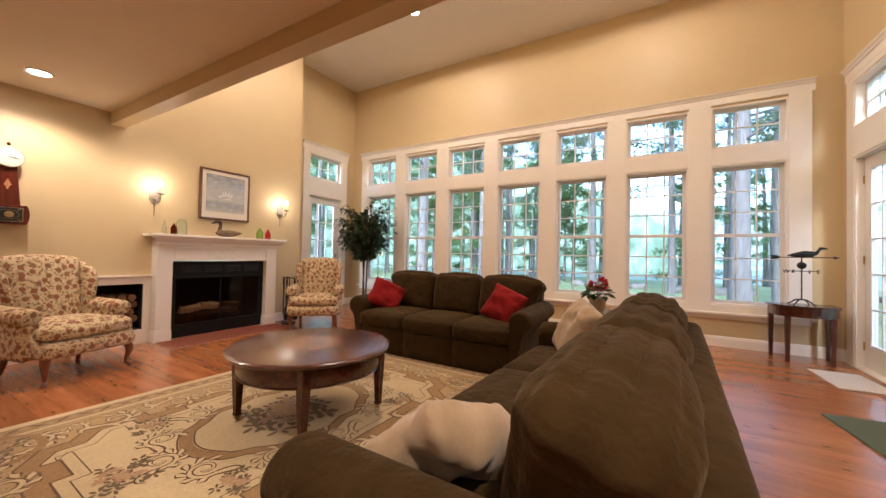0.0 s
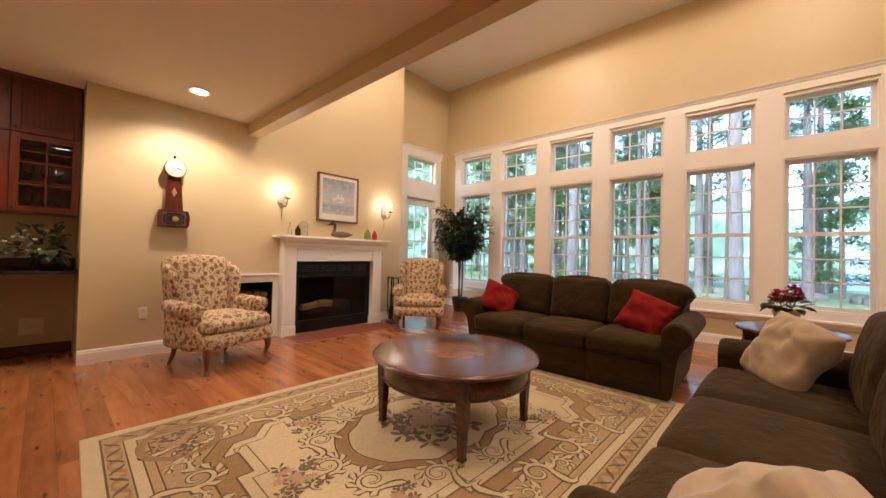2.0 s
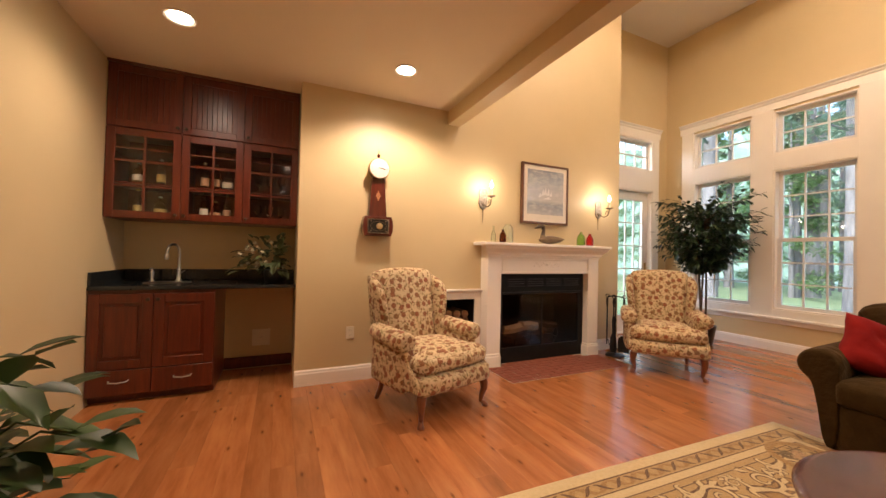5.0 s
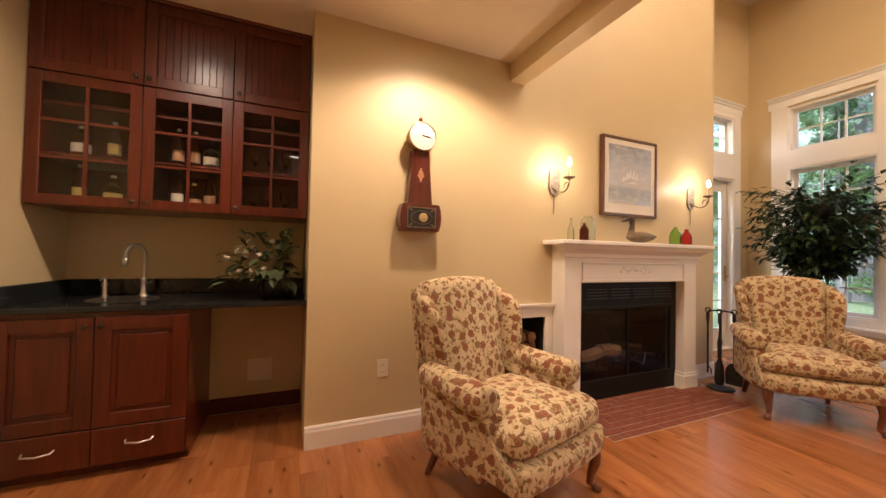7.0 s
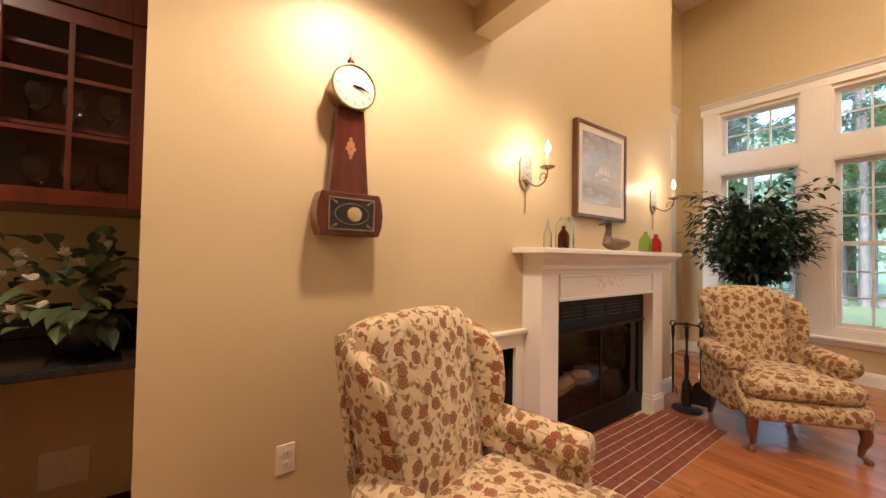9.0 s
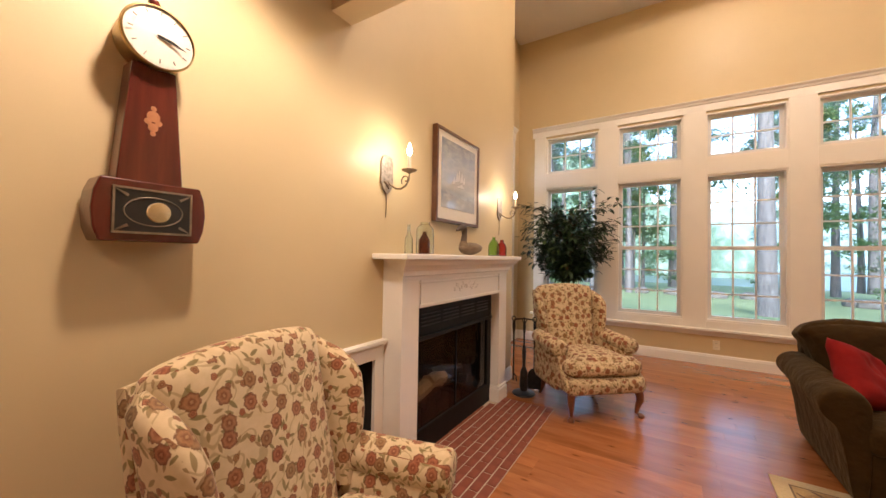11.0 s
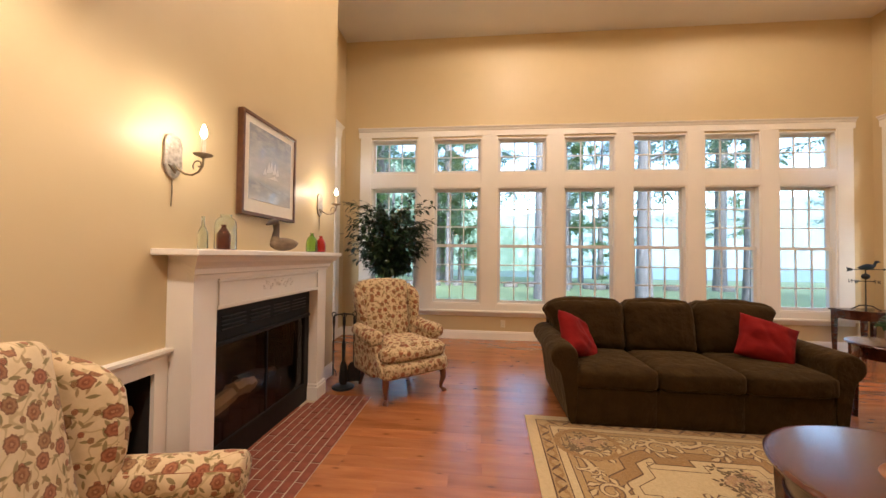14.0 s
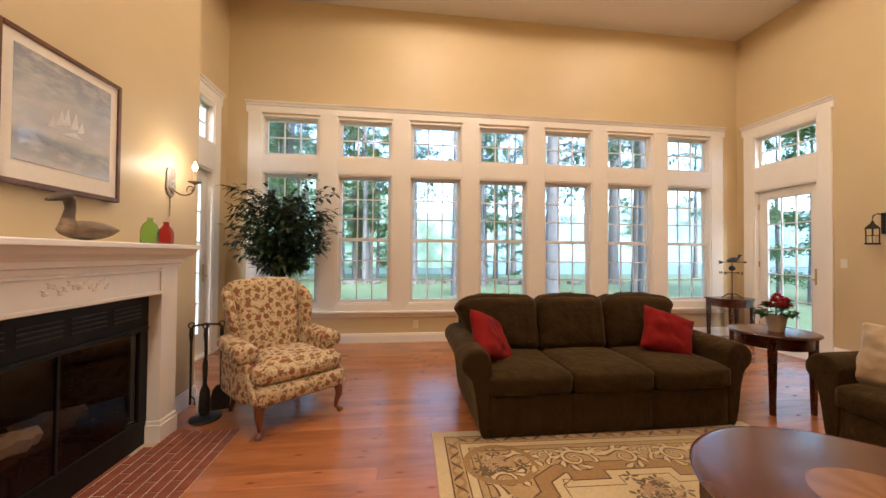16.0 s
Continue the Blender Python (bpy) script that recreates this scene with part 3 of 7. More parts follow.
# ---- soft shapes ----
def soft_box(bm, centre, size, radius, puff=(0, 0, 0), cuts=10, m=None, wrinkle=0.0, seed=0.0):
    """A rounded box whose faces swell by puff along each axis."""
    tmp = bmesh.new()
    bmesh.ops.create_cube(tmp, size=2.0)
    bmesh.ops.subdivide_edges(tmp, edges=tmp.edges[:], cuts=cuts, use_grid_fill=True)
    half_size = [s / 2 for s in size]
    for v in tmp.verts:
        n = v.co.copy()
        # crowd the loops towards the edges
        q = Vector([math.copysign(abs(c) ** 0.75, c) for c in n])
        p = Vector([q[i] * half_size[i] for i in range(3)])
        r = min(radius, min(half_size) * 0.999)
        core = Vector([max(-half_size[i] + r, min(half_size[i] - r, p[i])) for i in range(3)])
        d = p - core
        if d.length > 1e-9:
            p = core + d.normalized() * r if sum(abs(c) > 0.999 for c in n) >= 1 else p
        for i in range(3):
            j, k = (i + 1) % 3, (i + 2) % 3
            p[i] += math.copysign(puff[i], n[i]) * abs(n[i]) * (1 - n[j] ** 2) * (1 - n[k] ** 2)
        if wrinkle:
            w = noise.noise(p * 7 + Vector((seed, seed * 2, 0))) + 0.5 * noise.noise(p * 17 + Vector((seed, 0, seed)))
            p += p.normalized() * w * wrinkle
        p += Vector(centre)
        v.co = m @ p if m is not None else p
    me = bpy.data.meshes.new("tmp")
    tmp.to_mesh(me)
    tmp.free()
    bm.from_mesh(me)
    bpy.data.meshes.remove(me)


def pillow_mesh(bm, w, h, t, seed=0.0, n=18, crumple=0.0):
    """A square pillow with pinched corners, lying in the local xz plane."""
    grids = []
    for side in (1, -1):
        g = []
        for i in range(n + 1):
            row = []
            for j in range(n + 1):
                u, v = 2 * i / n - 1, 2 * j / n - 1
                pin = 1 - 0.10 * ((1 - abs(v)) ** 1.0) * abs(u) ** 2
                pin2 = 1 - 0.10 * ((1 - abs(u)) ** 1.0) * abs(v) ** 2
                thick = t / 2 * max(0.0, (1 - u ** 4) * (1 - v ** 4)) ** 0.55
                x, z = u * pin * w / 2, v * pin2 * h / 2
                y = side * thick * (1 + 0.35 * noise.noise(Vector((x * 9 + seed, z * 9, seed))))
                if crumple:
                    y += crumple * (noise.noise(Vector((x * 6 + seed, z * 6, 2.0))) + 0.6 * noise.noise(Vector((x * 15, z * 15 + seed, 5.0))))
                    z -= crumple * 1.6 * abs(u) * (v > 0) * v
                crease = abs(noise.noise(Vector((x * 5 + z * 7 + seed * 3, z * 3 - x * 2, seed))))
                y += side * t * 0.10 * min(1.0, crease * 4) * (1 - u * u) * (1 - v * v)
                row.append(bm.verts.new((x, y, z)))
            g.append(row)
        grids.append(g)
        for i in range(n):
            for j in range(n):
                q = (g[i][j], g[i + 1][j], g[i + 1][j + 1], g[i][j + 1])
                bm.faces.new(q if side == -1 else q[::-1])
    bmesh.ops.remove_doubles(bm, verts=bm.verts[:], dist=0.0005)


def sofa_arm(bm, side, x0, y0, y1):
    """A rolled arm that leans outwards; x0 is its inner face, y0 its front."""
    prof = [(0.0, 0.004), (0.0, 0.50), (-0.01, 0.56), (0.015, 0.61), (0.06, 0.64), (0.12, 0.645), (0.18, 0.62), (0.215, 0.57), (0.215, 0.51),
            (0.18, 0.465), (0.14, 0.44), (0.12, 0.36), (0.095, 0.20), (0.075, 0.004)]
    cx, cz = 0.09, 0.36
    rings = []
    stations = [(y0 + 0.0, 0.90), (y0 + 0.008, 0.955), (y0 + 0.03, 0.99), (y0 + 0.07, 1.0), (y0 + 0.3, 1.0), ((y0 + y1) / 2, 1.0), (y1 - 0.12, 1.0), (y1 - 0.03, 0.99), (y1, 0.93)]
    for y, s in stations:
        lift = 0.02 * max(0.0, (y - y0) / (y1 - y0))
        rings.append([bm.verts.new((x0 + side * (cx + (px - cx) * s), y, cz + (pz - cz) * s + lift * (pz > 0.4) if pz > 0.05 else pz)) for px, pz in prof])
    n = len(prof)
    for a, b in zip(rings, rings[1:]):
        for k in range(n):
            bm.faces.new((a[k], a[(k + 1) % n], b[(k + 1) % n], b[k]))
    bm.faces.new(rings[0][::-1])
    bm.faces.new(rings[-1])


def build_sofa(m, label, wide=2.12):
    """A three-seat reclining sofa; local x along it, -y its front, origin on the floor under its middle front."""
    s = thing("sofa", label, "sofa", m, "pair of sofas")
    w = wide / 3 - 0.0
    bm = bmesh.new()
    soft_box(bm, (0, 0.49, 0.155), (wide + 0.02, 0.94, 0.30), 0.02, cuts=4)
    part("base", bm, OLIVE, s, smooth=60)
    for k in (-1, 0, 1):
        bm = bmesh.new()
        soft_box(bm, (k * (w - 0.012), 0.045, 0.165), (w - 0.03, 0.07, 0.30), 0.025, (0, 0.018, 0), 6, wrinkle=0.003, seed=k)
        part("footrest_panel", bm, OLIVE, s, smooth=60)
        bm = bmesh.new()
        soft_box(bm, (k * (w - 0.012), 0.32, 0.385), (w - 0.012, 0.68, 0.17), 0.05, (0, 0.012, 0.03), 9, wrinkle=0.004, seed=k + 4)
        part("seat_cushion", bm, OLIVE, s, smooth=60)
        bm = bmesh.new()
        lean = pose(k * (w - 0.012), 0.71, 0.43, -12)
        soft_box(bm, (0, 0, 0.246), (w - 0.002, 0.29, 0.51), 0.085, (0.0, 0.045, 0.026), 34, wrinkle=0.009, seed=k + 9)
        for v in bm.verts:
            p = v.co
            up = min(1.0, max(0.0, p.z / 0.5))
            # the outer backs spread over the arms; the cloth is drawn into folds across the top
            p.x += k * 0.135 * up ** 2 * max(0.0, k * p.x / (w / 2) * 0.5 + 0.5)
            p.z -= 0.022 * (p.x / (w / 2)) ** 4 * up ** 2
            fold = noise.noise(Vector((p.x * 17 + k * 5, p.y * 4, p.z * 3))) + 0.6 * noise.noise(Vector((p.x * 34, p.y * 6 + k, p.z * 5)))
            pinch = math.exp(-((p.y + 0.055) / 0.03) ** 2) + math.exp(-((p.y - 0.045) / 0.03) ** 2)
            near_top = max(0.0, (p.z - 0.34) / 0.18)
            p.z -= (0.016 * pinch - 0.016 * fold * (0.4 + 0.5 * pinch)) * near_top
            p.y -= 0.006 * fold * (1 - near_top)
            v.co = lean @ p
        tree = BVHTree.FromBMesh(bm)
        cushion = part("back_cushion", bm, OLIVE, s, smooth=60)
        for y in (-0.055, 0.035):
            line = []
            for i in range(25):
                o = lean @ Vector(((i / 12 - 1) * (w / 2 - 0.03), y + 0.004 * math.sin(i * 0.9 + k), 0.8))
                hit = tree.ray_cast(o, lean.to_3x3() @ Vector((0, 0, -1)))[0]
                if hit:
                    line.append(hit)
            bm = bmesh.new()
            tube(bm, line, 0.0032, 5)
            part("seam", bm, OLIVE, cushion, "raised stitched seam", 60)
    bm = bmesh.new()
    soft_box(bm, (0, 0, 0.315), (wide + 0.05, 0.155, 0.69), 0.045, (0, 0.015, 0), 12, m=pose(0, 0.872, 0.12, -9), wrinkle=0.005, seed=3)
    part("back_frame", bm, OLIVE, s, smooth=60)
    for side in (-1, 1):
        bm = bmesh.new()
        sofa_arm(bm, side, side * (wide / 2 - 0.045), 0.0, 0.96)
        ob = part("arm", bm, OLIVE, s, smooth=60)
        ob.modifiers.new("sub", "SUBSURF").render_levels = 2
        ob.modifiers["sub"].levels = 2
    for x in (-wide / 2 + 0.06, wide / 2 - 0.06):
        for y in (0.08, 0.86):
            bm = bmesh.new()
            lathe(bm, [(0.022, 0.0), (0.03, 0.05)], 12, (x, y, 0))
            part("foot", bm, IRON, s)
    return s


sofa_a = build_sofa(pose(-1.70, 3.48, 0), "dark olive three-seat sofa with rolled arms before the windows", 1.94)
sofa_b = build_sofa(pose(-0.435, 2.06, 0, 0, 0, -92.8), "dark olive three-seat sofa with rolled arms facing the fireplace")


def pillow(m, mat, label, w, h, t, seed, crumple=0.012):
    bm = bmesh.new()
    pillow_mesh(bm, w, h, t, seed, 26, crumple)
    ob = part("throw_pillow", bm, mat, None, "", 80)
    ob.matrix_basis = m
    return tagged(ob, label, "pillow")


pillow(pose(-2.54, 3.84, 0.63, -32, 26, 40), RED, "red square throw pillow against the sofa arm", 0.44, 0.42, 0.15, 1)
pillow(pose(-0.97, 3.87, 0.64, -28, 18, -16), RED, "red square throw pillow resting on sofa cushions", 0.43, 0.41, 0.15, 2)
pillow(pose(-0.06, 2.92, 0.645, -26, 8, -64), CREAM, "champagne satin throw pillow in the sofa corner", 0.48, 0.46, 0.17, 3, 0.02)
pillow(pose(-0.13, 1.24, 0.575, -50, -24, -112), CREAM, "crumpled champagne satin throw pillow on the sofa seat", 0.46, 0.38, 0.17, 4, 0.03)


# ---- wing chairs ----
def cabriole(bm, x, y, h, out=(0, -1)):
    ox, oy = out
    pts = [(x, y, h), (x + 0.018 * ox, y + 0.018 * oy, h * 0.8), (x + 0.020 * ox, y + 0.020 * oy, h * 0.6), (x, y, h * 0.35), (x - 0.006 * ox, y - 0.006 * oy, h * 0.15), (x + 0.016 * ox, y + 0.016 * oy, 0.03), (x + 0.03 * ox, y + 0.03 * oy, 0.012), (x + 0.034 * ox, y + 0.034 * oy, 0.0)]
    tube(bm, pts, [0.036, 0.034, 0.028, 0.020, 0.016, 0.018, 0.026, 0.022], 12)


def wing_mesh(bm, side):
    """A padded wing: rounded rings from the arm up to its curled top, splayed outwards at the front."""
    rings, seg = [], 20
    for k in range(17):
        s = k / 16
        z = 0.50 + 0.50 * s
        back = 0.655 + 0.125 * s
        front = 0.515 + 0.03 * math.sin(math.pi * s) - 0.045 * math.sin(math.pi * min(1, s * 1.1)) ** 2 + 0.17 * max(0.0, (s - 0.72) / 0.28) ** 2
        end = 1 - max(0.0, (s - 0.9) / 0.1) ** 2 * 0.75
        cy, hy, hx = (back + front) / 2, (back - front) / 2 * (0.6 + 0.4 * end), 0.040 * end
        ring = []
        for q in range(seg):
            a = 2 * math.pi * q / seg
            c, sn = math.cos(a), math.sin(a)
            y = cy + hy * math.copysign(abs(c) ** 0.7, c)
            fwd = (back - y) / 0.26
            x = 0.283 + 0.028 * s + 0.045 * fwd * s + hx * math.copysign(abs(sn) ** 0.8, sn)
            ring.append(bm.verts.new((side * x, y, z + 0.018 * (1 - abs(c)) * (s > 0.95))))
        rings.append(ring)
    for p, q in zip(rings, rings[1:]):
        for i in range(seg):
            bm.faces.new((p[i], p[(i + 1) % seg], q[(i + 1) % seg], q[i]))
    bm.faces.new(rings[0][::-1])
    bm.faces.new(rings[-1])


def build_wing_chair(m, label):
    """A wing-back armchair; local -y its front, origin on the floor midway between the front legs."""
    c = thing("wing_chair", label, "armchair", m, "pair of wing chairs")
    bm = bmesh.new()
    soft_box(bm, (0, 0.30, 0.285), (0.70, 0.66, 0.15), 0.04, (0, 0.03, 0), 8)
    for v in bm.verts:
        # the rail narrows to the back
        v.co.x *= 1.0 - 0.10 * max(0.0, v.co.y) / 0.63
    part("seat_frame", bm, FLORAL, c, smooth=60)
    bm = bmesh.new()
    soft_box(bm, (0, 0.27, 0.42), (0.53, 0.56, 0.15), 0.055, (0.0, 0.02, 0.03), 9)
    soft_box(bm, (0, 0.075, 0.418), (0.68, 0.17, 0.145), 0.06, (0.012, 0.03, 0.02), 8)
    part("seat_cushion", bm, FLORAL, c, smooth=60)
    bm = bmesh.new()
    soft_box(bm, (0, 0, 0.335), (0.53, 0.14, 0.70), 0.05, (0, 0.03, 0.0), 12, wrinkle=0.003, seed=2)
    lean = pose(0, 0.605, 0.38, -13)
    for v in bm.verts:
        up = max(0.0, v.co.z / 0.685)
        v.co.x *= 1 + 0.16 * up ** 2
        v.co.z += up ** 4 * 0.032 * (1 - (v.co.x / 0.31) ** 2)
        v.co = lean @ v.co
    part("backrest", bm, FLORAL, c, smooth=60)
    for side in (-1, 1):
        bm = bmesh.new()
        wing_mesh(bm, side)
        part("wing", bm, FLORAL, c, smooth=60)
        bm = bmesh.new()
        soft_box(bm, (side * 0.325, 0.40, 0.37), (0.11, 0.46, 0.36), 0.04, (0.01, 0, 0), 6)
        part("arm_panel", bm, FLORAL, c, smooth=60)
        # the front of the arm sweeps forwards down to the rail
        bm = bmesh.new()
        curve = [(0.185, 0.535), (0.165, 0.50), (0.15, 0.46), (0.125, 0.42), (0.085, 0.385), (0.045, 0.355), (0.012, 0.32), (-0.006, 0.28), (-0.008, 0.235), (0.24, 0.235), (0.26, 0.40), (0.26, 0.535)]
        prism(bm, curve, side * 0.278, side * 0.366, "x")
        soften(part("arm_front", bm, FLORAL, c, smooth=60), 0.018, 4)
        bm = bmesh.new()
        lathe(bm, [(0.03, 0.0), (0.066, 0.004), (0.078, 0.018), (0.083, 0.07), (0.078, 0.26), (0.070, 0.43), (0.05, 0.46)], 20, (0, 0, 0), "y")
        for v in bm.verts:
            v.co = Vector((v.co.x * 1.05 + side * 0.345, v.co.y + 0.15, v.co.z * 0.9 + 0.562 + 0.03 * (v.co.y / 0.46) ** 2))
        part("arm_roll", bm, FLORAL, c, smooth=50)
        bm = bmesh.new()
        cabriole(bm, side * 0.305, 0.03, 0.235, (side * 0.6, -0.8))
        part("front_leg", bm, CHERRY_LEG, c, "turned-out cabriole leg of red-brown wood", 60)
        bm = bmesh.new()
        tube(bm, [(side * 0.27, 0.585, 0.235), (side * 0.275, 0.62, 0.1), (side * 0.285, 0.665, 0.0)], [0.028, 0.022, 0.018], 8)
        part("back_leg", bm, CHERRY_LEG, c, "", 60)
    bm = bmesh.new()
    soft_box(bm, (0, 0, 0.35), (0.62, 0.05, 0.72), 0.02, cuts=6, m=pose(0, 0.68, 0.32, -12))
    part("back_panel", bm, FLORAL, c, smooth=60)
    return c


CHERRY_LEG = wood("chair_leg_wood", (0.10, 0.030, 0.012), (0.17, 0.055, 0.022), (0.24, 0.085, 0.036), (10, 10, 1.0), 3, 0.28, 0.4)
build_wing_chair(pose(-3.985, 1.46, 0, 0, 0, 106.4), "cream floral wing-back armchair on cabriole legs beside the bar")
build_wing_chair(pose(-3.985, 3.885, 0, 0, 0, 41.7), "cream floral wing-back armchair on cabriole legs beside the fireplace")


# ---- tables ----
def table_top_material():
    m, nt, bs = material("inlaid_mahogany")
    vec = coords(nt)
    grad = nt.nodes.new("ShaderNodeVectorMath")
    grad.operation = "LENGTH"
    flat = nt.nodes.new("ShaderNodeVectorMath")
    flat.operation = "MULTIPLY"
    flat.inputs[1].default_value = (1, 1, 0)
    nt.links.new(vec, flat.inputs[0])
    nt.links.new(flat.outputs["Vector"], grad.inputs[0])
    mp = nt.nodes.new("ShaderNodeMapping")
    mp.inputs["Scale"].default_value = (1, 9, 9)
    nt.links.new(vec, mp.inputs["Vector"])
    f = noise_tex(nt, mp.outputs["Vector"], 3, 7, 0.6)
    dark = ramp(nt, f, [(0.25, (0.042, 0.0095, 0.0045)), (0.5, (0.080, 0.020, 0.009)), (0.75, (0.12, 0.036, 0.015))])
    sep = nt.nodes.new("ShaderNodeSeparateXYZ")
    nt.links.new(vec, sep.inputs["Vector"])
    rays = math_node(nt, "SINE", math_node(nt, "MULTIPLY", math_node(nt, "ARCTAN2", sep.outputs["Y"], sep.outputs["X"]), 8.0))
    light = mix_color(nt, math_node(nt, "MULTIPLY_ADD", rays, 0.3, 0.5), ramp(nt, f, [(0.25, (0.15, 0.050, 0.018)), (0.75, (0.23, 0.090, 0.034))]), (0.27, 0.115, 0.045))
    mask = ramp(nt, grad.outputs["Value"], [(0.0, (0.25, 0.25, 0.25)), (0.022, (0.35, 0.35, 0.35)), (0.03, (1, 1, 1)), (0.205, (1, 1, 1)), (0.209, (0, 0, 0))])
    nt.links.new(mix_color(nt, mask, dark, light), bs.inputs["Base Color"])
    bs.inputs["Roughness"].default_value, bs.inputs["Coat Weight"].default_value, bs.inputs["Coat Roughness"].default_value = 0.25, 0.35, 0.14
    bump(nt, bs, f, 0.08, 0.001)
    return m


INLAID = table_top_material()


def build_coffee_table(m):
    t = thing("coffee_table", "round mahogany coffee table with inlaid centre on the rug", "table", m)
    bm = bmesh.new()
    lathe(bm, [(0.50, 0.462), (0.53, 0.466), (0.542, 0.476), (0.545, 0.488), (0.535, 0.497), (0.515, 0.500)], 72)
    part("tabletop", bm, INLAID, t, "red-brown top with a lighter inlaid disc", 40)
    bm = bmesh.new()
    lathe(bm, [(0.470, 0.335), (0.474, 0.345), (0.474, 0.452), (0.49, 0.4615)], 72)
    part("apron", bm, MAHOGANY, t, "", 40)
    bm = bmesh.new()
    lathe(bm, [(0.476, 0.338), (0.482, 0.344), (0.476, 0.350)], 72)
    part("bead", bm, MAHOGANY, t, "", 40)
    for k in range(4):
        a = radians(k * 90 + 45)
        x, y = 0.472 * math.cos(a), 0.472 * math.sin(a)
        bm = bmesh.new()
        vs = []
        for h, s in ((0.46, 0.031), (0.33, 0.030), (0.05, 0.019), (0.035, 0.024), (0.03, 0.018)):
            vs.append([bm.verts.new((dx * s, dy * s, h)) for dx, dy in ((-1, -1), (1, -1), (1, 1), (-1, 1))])
        for p, q in zip(vs, vs[1:]):
            for i in range(4):
                bm.faces.new((p[i], p[(i + 1) % 4], q[(i + 1) % 4], q[i]))
        bm.faces.new(vs[0])
        bm.faces.new(vs[-1][::-1])
        leg = part("leg", bm, MAHOGANY, t)
        leg.matrix_basis = pose(x, y, 0)
        soften(leg, 0.004, 2)
        bm = bmesh.new()
        lathe(bm, [(0.008, -0.012), (0.016, -0.010), (0.016, 0.010), (0.008, 0.012)], 12, (0, 0, 0.016), "x")
        part("castor", bm, BRASS, leg, "small brass castor", 40)
    return t


build_coffee_table(pose(-1.695, 2.0, 0.012, 0, 0, 0))


def build_round_side_table(m):
    t = thing("side_table", "round mahogany side table on square tapered legs between the sofas", "table", m)
    bm = bmesh.new()
    lathe(bm, [(0.285, 0.635), (0.305, 0.64), (0.312, 0.650), (0.305, 0.660), (0.29, 0.664)], 48)
    part("tabletop", bm, MAHOGANY, t, "", 40)
    bm = bmesh.new()
    lathe(bm, [(0.262, 0.54), (0.264, 0.545), (0.264, 0.6345)], 48)
    part("apron", bm, MAHOGANY, t, "", 40)
    for k in range(4):
        a = radians(k * 90 + 40)
        bm = bmesh.new()
        tube(bm, [(0.25 * math.cos(a), 0.25 * math.sin(a), 0.633), (0.25 * math.cos(a), 0.25 * math.sin(a), 0.5), (0.25 * math.cos(a), 0.25 * math.sin(a), 0.0)], [0.034, 0.032, 0.020], 4)
        part("leg", bm, MAHOGANY, t)
    return t


build_round_side_table(pose(-0.02, 3.80, 0))


def build_console(m):
    t = thing("console_table", "small dark wooden table standing before the window corner", "table", m)
    bm = bmesh.new()
    outline = [(-0.31, 0.2), (-0.31, -0.02)] + [(0.31 * math.cos(radians(a)), -0.02 + 0.22 * math.sin(radians(a))) for a in range(195, 350, 15)] + [(0.31, -0.02), (0.31, 0.2)]
    prism(bm, outline, 0.635, 0.66, "z")
    soften(part("tabletop", bm, MAHOGANY, t), 0.006, 2)
    bm = bmesh.new()
    prism(bm, [(p[0] * 0.92, p[1] * 0.92) for p in outline], 0.53, 0.6345, "z")
    part("apron", bm, MAHOGANY, t)
    for x, y in ((-0.26, 0.16), (0.26, 0.16), (-0.19, -0.155), (0.19, -0.155)):
        bm = bmesh.new()
        tube(bm, [(x, y, 0.534), (x, y, 0.48), (x, y, 0.0)], [0.036, 0.034, 0.024], 4)
        part("leg", bm, MAHOGANY, t)
    return t


build_console(pose(1.93, 6.06, 0, 0, 0, 2))


# ---- rug ----
RUG_W, RUG_L = 2.44, 3.33
RUG_M = pose(-1.86, 1.935, 0, 0, 0, -1.9)


def rug_material(name, c1, c2, fleck=60):
    m, nt, bs = material(name)
    vec = coords(nt)
    nt.links.new(ramp(nt, noise_tex(nt, vec, fleck, 4, 0.7), [(0.3, c1), (0.7, c2)]), bs.inputs["Base Color"])
    bs.inputs["Roughness"].default_value, bs.inputs["Sheen Weight"].default_value = 0.95, 0.3
    bump(nt, bs, noise_tex(nt, vec, 420, 2), 0.5, 0.003)
    return m


RUG_IVORY = rug_material("rug_ivory", (0.48, 0.365, 0.185), (0.59, 0.46, 0.25))
RUG_GOLD = rug_material("rug_gold", (0.25, 0.135, 0.036), (0.35, 0.20, 0.066))
RUG_TAN = rug_material("rug_tan", (0.34, 0.215, 0.080), (0.46, 0.305, 0.125))
RUG_BROWN = rug_material("rug_brown", (0.082, 0.035, 0.009), (0.14, 0.062, 0.018))
RUG_DARK = rug_material("rug_dark_leaf", (0.085, 0.052, 0.015), (0.17, 0.105, 0.038), 120)
RUG_ROSE = rug_material("rug_rose", (0.30, 0.14, 0.075), (0.52, 0.35, 0.20), 90)


def flat_ring(bm, hx, hy, w, z):
    """A rectangular band of width w whose outer half-sizes are hx, hy."""
    o = [bm.verts.new((sx * hx, sy * hy, z)) for sx, sy in ((-1, -1), (1, -1), (1, 1), (-1, 1))]
    i = [bm.verts.new((sx * (hx - w), sy * (hy - w), z)) for sx, sy in ((-1, -1), (1, -1), (1, 1), (-1, 1))]
    for k in range(4):
        bm.faces.new((o[k], o[(k + 1) % 4], i[(k + 1) % 4], i[k]))


